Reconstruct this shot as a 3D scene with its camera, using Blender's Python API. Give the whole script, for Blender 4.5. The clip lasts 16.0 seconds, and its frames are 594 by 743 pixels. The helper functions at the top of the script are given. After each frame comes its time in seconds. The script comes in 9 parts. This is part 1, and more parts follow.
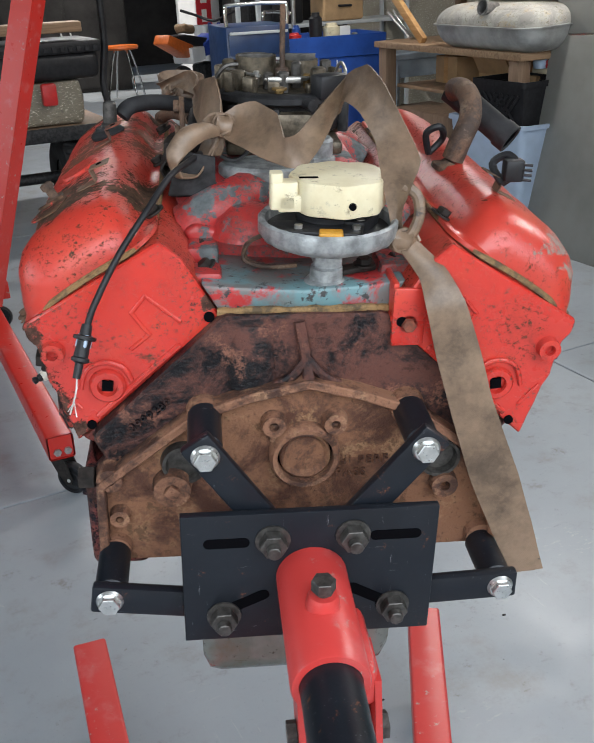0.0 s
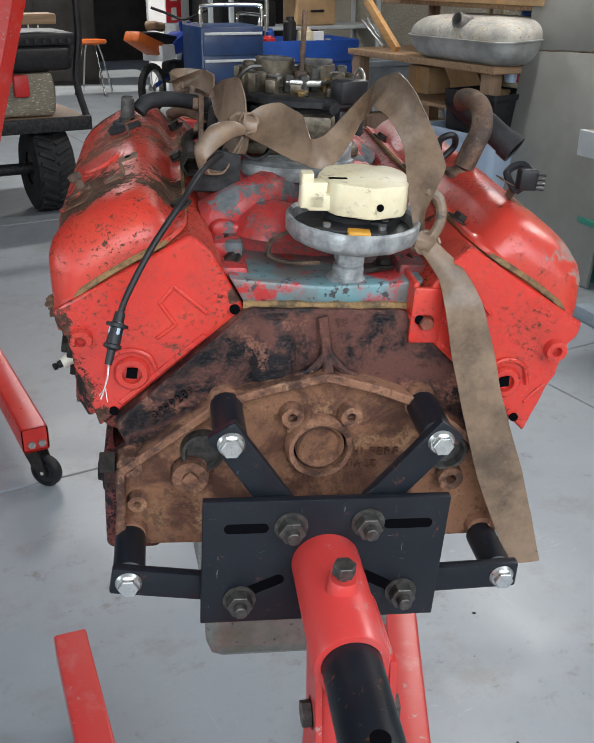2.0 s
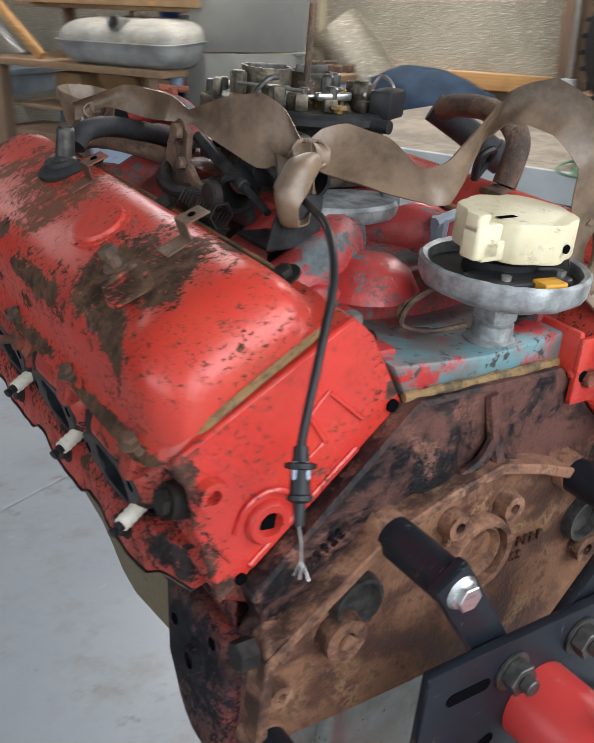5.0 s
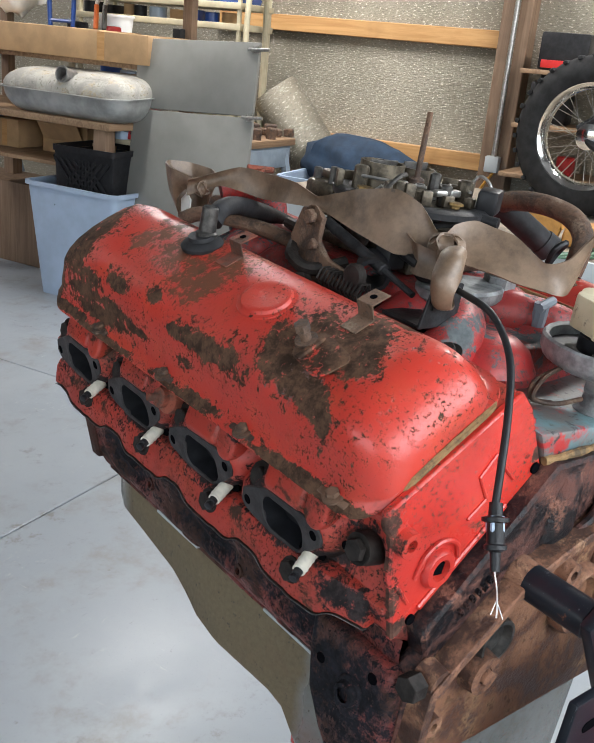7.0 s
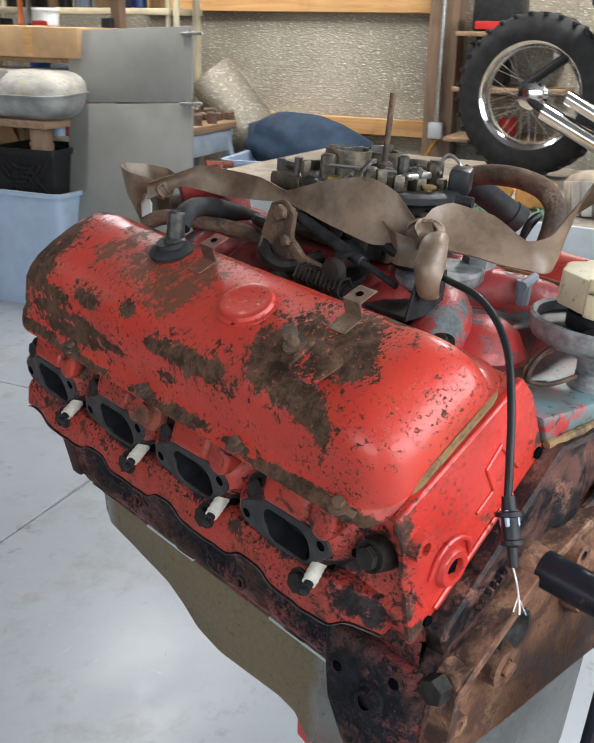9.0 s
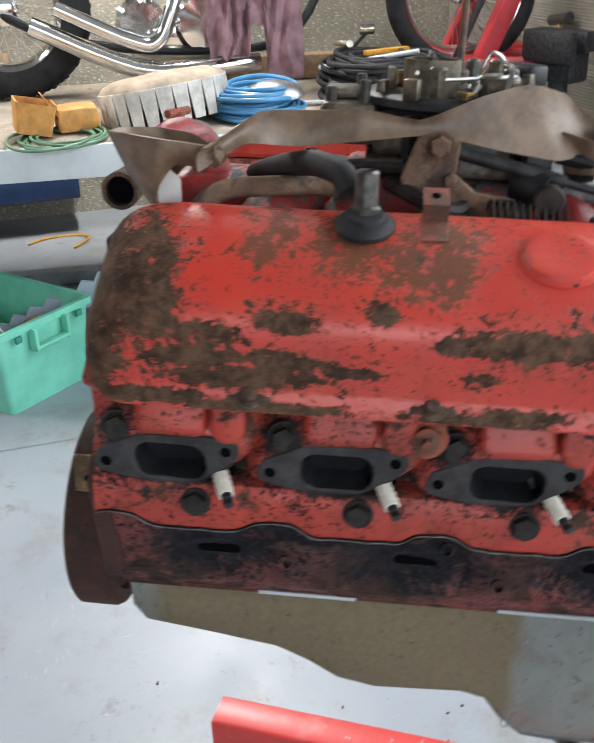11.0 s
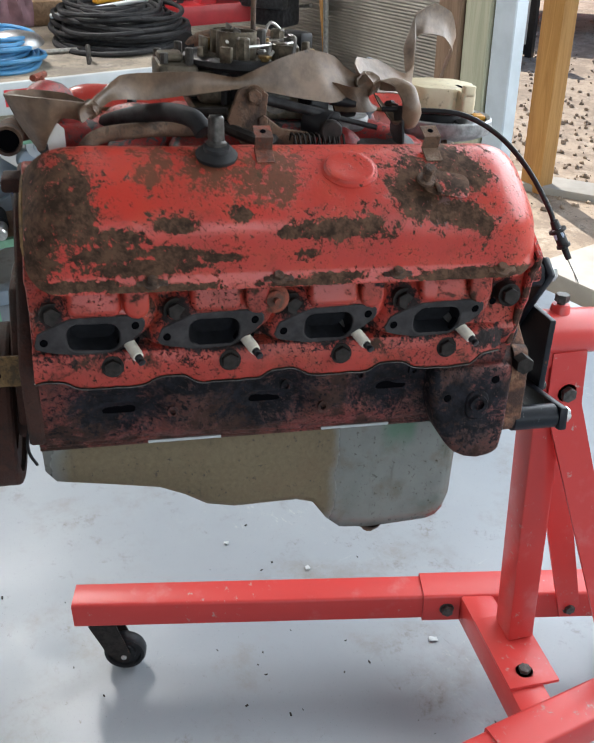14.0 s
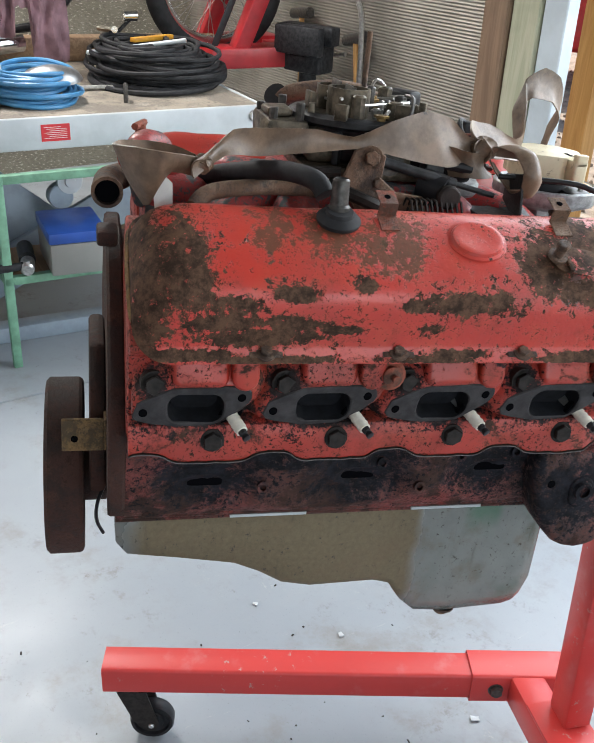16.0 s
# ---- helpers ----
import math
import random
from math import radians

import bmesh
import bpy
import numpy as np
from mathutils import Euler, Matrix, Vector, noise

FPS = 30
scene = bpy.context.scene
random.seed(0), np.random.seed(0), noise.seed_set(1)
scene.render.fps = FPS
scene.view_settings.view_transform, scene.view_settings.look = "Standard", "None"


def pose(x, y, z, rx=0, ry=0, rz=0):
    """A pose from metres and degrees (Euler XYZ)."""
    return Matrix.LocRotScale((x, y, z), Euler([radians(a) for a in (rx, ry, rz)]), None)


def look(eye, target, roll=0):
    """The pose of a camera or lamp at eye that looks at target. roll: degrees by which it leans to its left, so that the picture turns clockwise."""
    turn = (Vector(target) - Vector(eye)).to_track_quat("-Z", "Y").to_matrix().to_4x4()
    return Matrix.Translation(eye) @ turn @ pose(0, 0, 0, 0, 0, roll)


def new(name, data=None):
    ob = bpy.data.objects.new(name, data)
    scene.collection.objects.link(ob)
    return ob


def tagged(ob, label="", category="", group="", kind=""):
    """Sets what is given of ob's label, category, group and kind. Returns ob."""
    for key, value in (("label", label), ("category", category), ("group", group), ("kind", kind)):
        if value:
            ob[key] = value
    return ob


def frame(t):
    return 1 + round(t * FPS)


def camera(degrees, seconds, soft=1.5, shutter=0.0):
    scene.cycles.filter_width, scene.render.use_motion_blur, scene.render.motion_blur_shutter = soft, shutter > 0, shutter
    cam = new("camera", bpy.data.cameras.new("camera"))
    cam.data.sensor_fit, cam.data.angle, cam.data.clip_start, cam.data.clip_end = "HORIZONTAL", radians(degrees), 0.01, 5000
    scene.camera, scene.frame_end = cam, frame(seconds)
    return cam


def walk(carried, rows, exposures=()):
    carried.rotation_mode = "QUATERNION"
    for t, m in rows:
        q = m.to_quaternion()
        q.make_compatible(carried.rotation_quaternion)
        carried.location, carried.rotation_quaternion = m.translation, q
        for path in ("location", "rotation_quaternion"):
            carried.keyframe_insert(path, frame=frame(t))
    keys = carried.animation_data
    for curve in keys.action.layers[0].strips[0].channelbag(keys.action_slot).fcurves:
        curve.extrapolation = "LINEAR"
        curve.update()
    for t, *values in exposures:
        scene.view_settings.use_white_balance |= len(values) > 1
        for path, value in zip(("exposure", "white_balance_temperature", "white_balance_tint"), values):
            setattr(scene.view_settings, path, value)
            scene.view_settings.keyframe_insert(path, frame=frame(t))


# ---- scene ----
cam = camera(37.0, 16.0, soft=1.1, shutter=0.4)
PATH = [
    (0, (-0.073, -0.783, 1.41), (0.081, 1.032, 0.584), -2.6),
    (0.5, (-0.13, -0.794, 1.417), (0.089, 1.008, 0.578), -0.6),
    (1, (-0.152, -0.797, 1.417), (0.082, 1.009, 0.589), 0.4),
    (1.5, (-0.15, -0.805, 1.416), (0.095, 0.999, 0.588), 0.0),
    (2, (-0.142, -0.808, 1.415), (0.114, 0.998, 0.593), 0.4),
    (2.5, (-0.153, -0.813, 1.419), (0.125, 1.0, 0.622), 1.8),
    (3, (-0.187, -0.821, 1.416), (0.134, 1.001, 0.655), 2.5),
    (3.5, (-0.216, -0.789, 1.421), (0.198, 1.028, 0.694), 1.4),
    (4, (-0.227, -0.649, 1.404), (0.273, 1.132, 0.644), -0.8),
    (4.5, (-0.302, -0.535, 1.399), (0.351, 1.179, 0.602), -1.2),
    (5, (-0.473, -0.425, 1.393), (0.545, 1.096, 0.587), 0.8),
    (5.2, (-0.549, -0.401, 1.4), (0.596, 1.038, 0.614), 2.4),
    (7.3, (-0.698, -0.357, 1.428), (0.537, 1.068, 0.759), 5.1),
    (7.5, (-0.688, -0.365, 1.429), (0.545, 1.064, 0.767), 4.5),
    (8, (-0.674, -0.369, 1.431), (0.561, 1.053, 0.76), 3.0),
    (8.5, (-0.678, -0.365, 1.433), (0.565, 1.045, 0.75), 1.7),
    (8.7, (-0.682, -0.356, 1.437), (0.559, 1.048, 0.74), 1.1),
    (10.8, (-0.813, 0.298, 1.437), (0.961, 0.554, 0.551), 0.0),
    (11, (-0.817, 0.36, 1.425), (0.959, 0.561, 0.528), -2.2),
    (11.3, (-0.844, 0.424, 1.434), (0.913, 0.651, 0.506), -7.0),
    (11.5, (-0.911, 0.457, 1.441), (0.848, 0.597, 0.502), -8.3),
    (11.6, (-0.965, 0.486, 1.445), (0.793, 0.485, 0.502), -7.5),
    (12, (-1.015, 0.487, 1.467), (0.692, 0.388, 0.429), -4.3),
    (12.5, (-1.08, 0.389, 1.482), (0.596, 0.085, 0.433), -0.5),
    (13, (-1.087, 0.381, 1.484), (0.589, 0.132, 0.421), -1.1),
    (13.5, (-1.091, 0.45, 1.49), (0.566, 0.098, 0.428), 0.4),
    (14, (-1.096, 0.491, 1.503), (0.586, 0.119, 0.487), -0.1),
    (14.5, (-1.093, 0.527, 1.516), (0.626, 0.158, 0.564), 0.3),
    (15, (-1.077, 0.551, 1.516), (0.656, 0.172, 0.592), 1.8),
    (15.5, (-1.049, 0.576, 1.516), (0.683, 0.195, 0.59), 2.5),
    (16, (-0.993, 0.595, 1.501), (0.727, 0.195, 0.562), 2.9),
]
walk(cam, [(t, look(eye, target, roll)) for t, eye, target, roll in PATH],
     exposures=[(0.0, 0.08), (3.5, 0.10), (5.2, 0.25), (7.3, 0.42), (8.7, 0.42), (11.0, 0.80), (11.5, 0.70), (12.0, 0.61), (13.0, 0.42), (14.0, 0.46), (15.5, 0.62), (16.0, 0.64)])

# ---- world, sun and large lights ----
BUILD = Matrix.Rotation(radians(21.5), 4, "Z")          # the building stands turned to the engine
world = bpy.data.worlds.new("sky")
scene.world = world
world.use_nodes = True
_t = world.node_tree
_sky = _t.nodes.new("ShaderNodeTexSky")
_sky.sky_type, _sky.sun_disc = "NISHITA", False
_sky.sun_elevation, _sky.sun_rotation = radians(42), radians(88)
_t.links.new(_sky.outputs[0], _t.nodes["Background"].inputs[0])
_t.nodes["Background"].inputs[1].default_value = 0.14
_sun = bpy.data.lights.new("sun", "SUN")
_sun.energy, _sun.angle, _sun.color = 5.0, radians(0.5), (1.0, 0.95, 0.88)
_sun_ob = new("sun", _sun)
_az = radians(88)
_sun_ob.matrix_world = look((0, 0, 0), (-math.sin(_az) * 0.74, -math.cos(_az) * 0.74, -0.67))


def area_lamp(name, eye, target, sx, sy, watts, colour=(1, 1, 1)):
    d = bpy.data.lights.new(name, "AREA")
    d.shape, d.size, d.size_y, d.energy, d.color = "RECTANGLE", sx, sy, watts, colour
    ob = new(name, d)
    ob.matrix_world = BUILD @ look(eye, target)
    return ob


# skylight at the open front; fill light added at an unseen side opening
area_lamp("front_door_skylight", (-0.9, -1.95, 2.20), (-0.9, 0.6, 0.75), 4.9, 1.60, 116, (0.90, 0.96, 1.0))
area_lamp("side_fill_light", (-4.35, 1.6, 2.25), (-0.6, 1.4, 0.6), 4.4, 1.2, 46, (0.92, 0.97, 1.0))

# ---- mesh helpers ----
def T(x, y, z):
    return Matrix.Translation((x, y, z))


def R(axis, deg):
    return Matrix.Rotation(radians(deg), 4, axis)


def along(p0, p1):
    """A pose at p0 whose z axis points to p1."""
    d = Vector(p1) - Vector(p0)
    return Matrix.Translation(p0) @ d.to_track_quat("Z", "Y").to_matrix().to_4x4()


def dist(p0, p1):
    return (Vector(p1) - Vector(p0)).length


def bevel_all(bm, width, seg=2, angle=30):
    if width > 0:
        bm.normal_update()
        edges = [e for e in bm.edges if len(e.link_faces) == 2 and e.calc_face_angle(0) > radians(angle)]
        bmesh.ops.bevel(bm, geom=edges, offset=width, segments=seg, profile=0.5, affect="EDGES", clamp_overlap=True)
    return bm


def box(sx, sy, sz, bev=0.0, seg=2):
    bm = bmesh.new()
    bmesh.ops.create_cube(bm, size=1.0)
    bm.transform(Matrix.Diagonal((sx, sy, sz, 1)))
    return bevel_all(bm, bev, seg)


def span(x0, x1, y0, y1, z0, z1, bev=0.0, seg=2):
    bm = box(abs(x1 - x0), abs(y1 - y0), abs(z1 - z0), bev, seg)
    bm.transform(T((x0 + x1) / 2, (y0 + y1) / 2, (z0 + z1) / 2))
    return bm


def lathe(profile, seg=24):
    """Turns a list of (r, z) about z."""
    bm = bmesh.new()
    rings = []
    for r, z in profile:
        if r < 1e-6:
            rings.append([bm.verts.new((0, 0, z))])
        else:
            rings.append([bm.verts.new((r * math.cos(2 * math.pi * k / seg), r * math.sin(2 * math.pi * k / seg), z)) for k in range(seg)])
    for a, b in zip(rings, rings[1:]):
        for k in range(seg):
            n = (k + 1) % seg
            if len(a) == 1 and len(b) > 1:
                bm.faces.new((a[0], b[n], b[k]))
            elif len(b) == 1 and len(a) > 1:
                bm.faces.new((a[k], a[n], b[0]))
            elif len(a) > 1:
                bm.faces.new((a[k], a[n], b[n], b[k]))
    bmesh.ops.recalc_face_normals(bm, faces=bm.faces)
    return bm


def cyl(r, h, seg=20, bev=0.0, r2=None):
    r2 = r if r2 is None else r2
    b = min(bev, r * 0.5, r2 * 0.5, h * 0.4)
    if b > 0:
        return lathe([(0, 0), (r - b, 0), (r, b), (r2, h - b), (r2 - b, h), (0, h)], seg)
    return lathe([(0, 0), (r, 0), (r2, h), (0, h)], seg)


def rod(p0, p1, r, seg=14, bev=0.0, r2=None):
    bm = cyl(r, dist(p0, p1), seg, bev, r2)
    bm.transform(along(p0, p1))
    return bm


def pipe(r, wall, h, seg=24):
    return lathe([(r - wall, 0), (r, 0), (r, h), (r - wall, h), (r - wall, 0)], seg)


def prism(pts, h, bev=0.0, seg=2):
    """A polygon in xy pushed up by h."""
    bm = bmesh.new()
    vs = [bm.verts.new((x, y, 0)) for x, y in pts]
    f = bm.faces.new(vs)
    out = bmesh.ops.extrude_face_region(bm, geom=[f])
    bmesh.ops.translate(bm, verts=[v for v in out["geom"] if isinstance(v, bmesh.types.BMVert)], vec=(0, 0, h))
    bmesh.ops.recalc_face_normals(bm, faces=bm.faces)
    return bevel_all(bm, bev, seg)


XZ = Matrix(((1, 0, 0, 0), (0, 0, 1, 0), (0, 1, 0, 0), (0, 0, 0, 1)))   # prism's xy to xz, its height to +y
YZ = Matrix(((0, 0, 1, 0), (1, 0, 0, 0), (0, 1, 0, 0), (0, 0, 0, 1)))   # prism's xy to yz, its height to +x


def slab_xz(pts, y0, y1, bev=0.0, seg=2):
    bm = prism(pts, y1 - y0, bev, seg)
    bm.transform(T(0, y0, 0) @ XZ)
    bmesh.ops.recalc_face_normals(bm, faces=bm.faces)
    return bm


def slab_yz(pts, x0, x1, bev=0.0, seg=2):
    bm = prism(pts, x1 - x0, bev, seg)
    bm.transform(T(x0, 0, 0) @ YZ)
    bmesh.ops.recalc_face_normals(bm, faces=bm.faces)
    return bm


def rounded(w, h, r, n=5):
    """Points of a rounded rectangle round the origin."""
    pts = []
    for cx, cy, a0 in ((w / 2 - r, h / 2 - r, 0), (-w / 2 + r, h / 2 - r, 90), (-w / 2 + r, -h / 2 + r, 180), (w / 2 - r, -h / 2 + r, 270)):
        for k in range(n):
            a = radians(a0 + 90 * k / (n - 1))
            pts.append((cx + r * math.cos(a), cy + r * math.sin(a)))
    return pts


def ring_prism(outer, inner, h, depth=None):
    """A plate of height h between two loops with as many points; depth: a floor that far down the hole."""
    bm = bmesh.new()
    n = len(outer)
    loops = [[bm.verts.new((x, y, z)) for x, y in pts] for pts, z in ((outer, 0), (outer, h), (inner, h), (inner, 0 if depth is None else h - depth))]
    for a, b in zip(loops, loops[1:]):
        for k in range(n):
            bm.faces.new((a[k], a[(k + 1) % n], b[(k + 1) % n], b[k]))
    if depth is None:
        for k in range(n):
            bm.faces.new((loops[3][k], loops[3][(k + 1) % n], loops[0][(k + 1) % n], loops[0][k]))
    else:
        bm.faces.new(loops[3])
    bmesh.ops.recalc_face_normals(bm, faces=bm.faces)
    return bm


def loft(loops, start=False, end=False):
    """Skin over loops of as many 3D points each; start, end: close the first or the last."""
    bm = bmesh.new()
    rows = [[bm.verts.new(p) for p in pts] for pts in loops]
    n = len(rows[0])
    for a, b in zip(rows, rows[1:]):
        for k in range(n):
            bm.faces.new((a[k], a[(k + 1) % n], b[(k + 1) % n], b[k]))
    if start:
        bm.faces.new(rows[0])
    if end:
        bm.faces.new(rows[-1])
    bmesh.ops.recalc_face_normals(bm, faces=bm.faces)
    return bm


def hull_radius(discs, a):
    """How far the convex outline round some discs (x, y, r) reaches at the angle a."""
    d = (math.cos(a), math.sin(a))
    best = 1.0
    for k in range(90):
        n = (math.cos(k * math.pi / 45), math.sin(k * math.pi / 45))
        dot = n[0] * d[0] + n[1] * d[1]
        if dot > 0.02:
            best = min(best, max(x * n[0] + y * n[1] + r for x, y, r in discs) / dot)
    return best


def smooth_path(pts, steps=6, closed=False):
    """Catmull-Rom through points of any length of tuple."""
    p = [np.array(q, float) for q in pts]
    n = len(p)
    out = []
    for k in range(n if closed else n - 1):
        a, b, c, d = (p[(k - 1) % n], p[k], p[(k + 1) % n], p[(k + 2) % n]) if closed else (p[max(k - 1, 0)], p[k], p[k + 1], p[min(k + 2, n - 1)])
        for s in range(steps):
            t = s / steps
            out.append(0.5 * (2 * b + (c - a) * t + (2 * a - 5 * b + 4 * c - d) * t * t + (3 * b - a - 3 * c + d) * t**3))
    if not closed:
        out.append(p[-1])
    return out


def hose(pts, r, seg=10, steps=6, closed=False, radii=None):
    """A round tube through points."""
    path = [Vector(q[:3]) for q in smooth_path(pts, steps, closed)]
    n = len(path)
    bm = bmesh.new()
    rings, up = [], Vector((0.13, 0.21, 0.97))
    for k, q in enumerate(path):
        d = (path[(k + 1) % n] - path[k - 1]) if closed else (path[min(k + 1, n - 1)] - path[max(k - 1, 0)])
        d.normalize()
        side = d.cross(up)
        if side.length < 1e-3:
            side = d.cross(Vector((1, 0, 0)))
        side.normalize()
        up = side.cross(d).normalized()
        rr = r if radii is None else radii(k / max(n - 1, 1))
        rings.append([bm.verts.new(q + rr * (math.cos(2 * math.pi * j / seg) * side + math.sin(2 * math.pi * j / seg) * up)) for j in range(seg)])
    for k in range(n if closed else n - 1):
        a, b = rings[k], rings[(k + 1) % n]
        for j in range(seg):
            bm.faces.new((a[j], a[(j + 1) % seg], b[(j + 1) % seg], b[j]))
    if not closed:
        bm.faces.new(rings[0][::-1])
        bm.faces.new(rings[-1])
    bmesh.ops.recalc_face_normals(bm, faces=bm.faces)
    return bm


def hexhead(r=0.009, h=0.006, washer=0.0, stud=0.0):
    """A hex head on z = 0, with a washer under it and a thread end over it."""
    bm = cyl(r, h, 6, 0.0008)
    if washer:
        fuse(bm, cyl(washer, 0.002, 20), T(0, 0, -0.002))
    if stud:
        fuse(bm, cyl(r * 0.52, stud, 12, 0.001), T(0, 0, h))
    return bm


def fuse(bm, other, m=None):
    """Adds other to bm, at the pose m."""
    if m is not None:
        other.transform(m)
    me = bpy.data.meshes.new("tmp")
    other.to_mesh(me)
    bm.from_mesh(me)
    bpy.data.meshes.remove(me)
    other.free()
    return bm


def all_of(*pieces):
    """One bmesh of pieces, each a bmesh or a pair of a bmesh and a pose."""
    bm = bmesh.new()
    for q in pieces:
        if isinstance(q, tuple):
            fuse(bm, q[0], q[1])
        else:
            fuse(bm, q)
    return bm


def roughen(bm, amount, scale=30.0, cuts=0):
    """Uneven, cast or worn faces."""
    if cuts:
        bmesh.ops.subdivide_edges(bm, edges=bm.edges, cuts=cuts, use_grid_fill=True)
    bm.normal_update()
    for v in bm.verts:
        v.co += v.normal * amount * noise.noise(v.co * scale)
    return bm


def mesh_of(name, bm, material, sharp=35):
    me = bpy.data.meshes.new(name)
    for f in bm.faces:
        f.smooth = True
    bm.to_mesh(me)
    bm.free()
    me.set_sharp_from_angle(angle=radians(sharp))
    me.materials.append(material)
    return me


def thing(name, label, category, m=None, group="", kind=""):
    ob = new(name)
    ob.empty_display_size = 0.05
    ob.matrix_basis = m if m is not None else Matrix()
    return tagged(ob, label, category, group, kind)


def part(name, bm, material, parent, label="", m=None, sharp=35):
    ob = new(name, mesh_of(name, bm, material, sharp))
    ob.parent = parent
    if m is not None:
        ob.matrix_basis = m
    return tagged(ob, label)


def share(name, data, parent, m, label=""):
    """One more part on a mesh that another part has."""
    ob = new(name, data)
    ob.parent, ob.matrix_basis = parent, m
    return tagged(ob, label)


def solid(name, bm, material, label, category, m=None, group="", kind="", sharp=35):
    """A thing of one mesh."""
    ob = new(name, mesh_of(name, bm, material, sharp))
    ob.matrix_basis = m if m is not None else Matrix()
    return tagged(ob, label, category, group, kind)


def open_box(w, d, h, t, flare=0.03, r=0.02):
    """A moulded box, open above, wider at its rim."""
    lo, hi = rounded(w - 2 * flare, d - 2 * flare, r, 5), rounded(w, d, r, 5)
    lin, hin = rounded(w - 2 * flare - 2 * t, d - 2 * flare - 2 * t, r * 0.7, 5), rounded(w - 2 * t, d - 2 * t, r * 0.7, 5)
    bm = bmesh.new()
    loops = [[bm.verts.new((x, y, z)) for x, y in pts] for pts, z in ((lo, 0), (hi, h), (hin, h), (lin, t))]
    n = len(lo)
    for a, b in zip(loops, loops[1:]):
        for k in range(n):
            bm.faces.new((a[k], a[(k + 1) % n], b[(k + 1) % n], b[k]))
    bm.faces.new(loops[0]), bm.faces.new(loops[3])
    bmesh.ops.recalc_face_normals(bm, faces=bm.faces)
    return bm

# ---- materials ----
class Nodes:
    """Short hand for a node material on object coordinates."""

    def __init__(self, name, metallic=0.0, rough=0.5):
        self.mat = bpy.data.materials.new(name)
        self.mat.use_nodes = True
        self.tree = self.mat.node_tree
        self.bsdf = self.tree.nodes["Principled BSDF"]
        self.bsdf.inputs["Metallic"].default_value = metallic
        self.bsdf.inputs["Roughness"].default_value = rough
        self.co = self.tree.nodes.new("ShaderNodeTexCoord").outputs["Object"]

    def put(self, sock, value):
        if isinstance(value, bpy.types.NodeSocket):
            self.tree.links.new(value, sock)
        elif isinstance(value, (tuple, list)) and len(value) == 3 and sock.type == "RGBA":
            sock.default_value = (*value, 1)
        else:
            sock.default_value = value

    def set(self, **kw):
        for k, v in kw.items():
            self.put(self.bsdf.inputs[k.replace("_", " ")], v)
        return self

    def scaled(self, s, co=None):
        n = self.tree.nodes.new("ShaderNodeVectorMath")
        n.operation = "MULTIPLY"
        self.put(n.inputs[0], co or self.co)
        n.inputs[1].default_value = s
        return n.outputs[0]

    def noise(self, scale, detail=6.0, rough=0.6, distort=0.0, co=None):
        n = self.tree.nodes.new("ShaderNodeTexNoise")
        self.put(n.inputs["Vector"], co or self.co)
        n.inputs["Scale"].default_value, n.inputs["Detail"].default_value = scale, detail
        n.inputs["Roughness"].default_value, n.inputs["Distortion"].default_value = rough, distort
        return n.outputs["Fac"]

    def cells(self, scale, feature="F1", co=None):
        n = self.tree.nodes.new("ShaderNodeTexVoronoi")
        n.feature = feature
        self.put(n.inputs["Vector"], co or self.co)
        n.inputs["Scale"].default_value = scale
        return n.outputs["Distance"]

    def wave(self, scale, axis="X", distort=0.0, co=None):
        n = self.tree.nodes.new("ShaderNodeTexWave")
        n.bands_direction = axis
        self.put(n.inputs["Vector"], co or self.co)
        n.inputs["Scale"].default_value, n.inputs["Distortion"].default_value = scale, distort
        return n.outputs["Fac"]

    def step(self, fac, lo, hi):
        n = self.tree.nodes.new("ShaderNodeMapRange")
        n.interpolation_type = "SMOOTHSTEP"
        self.put(n.inputs[0], fac)
        n.inputs[1].default_value, n.inputs[2].default_value = lo, hi
        return n.outputs[0]

    def math(self, op, a, b=0.0):
        n = self.tree.nodes.new("ShaderNodeMath")
        n.operation = op
        self.put(n.inputs[0], a), self.put(n.inputs[1], b)
        return n.outputs[0]

    def mix(self, fac, a, b):
        n = self.tree.nodes.new("ShaderNodeMix")
        n.data_type = "RGBA"
        self.put(n.inputs[0], fac), self.put(n.inputs[6], a), self.put(n.inputs[7], b)
        return n.outputs[2]

    def blend(self, fac, a, b):
        n = self.tree.nodes.new("ShaderNodeMix")
        self.put(n.inputs[0], fac), self.put(n.inputs[2], a), self.put(n.inputs[3], b)
        return n.outputs[0]

    def bump(self, height, strength=0.3, distance=0.002):
        n = self.tree.nodes.new("ShaderNodeBump")
        n.inputs["Strength"].default_value, n.inputs["Distance"].default_value = strength, distance
        self.put(n.inputs["Height"], height)
        self.put(self.bsdf.inputs["Normal"], n.outputs[0])
        return self

    def axis(self, which):
        n = self.tree.nodes.new("ShaderNodeSeparateXYZ")
        self.put(n.inputs[0], self.co)
        return n.outputs[which]

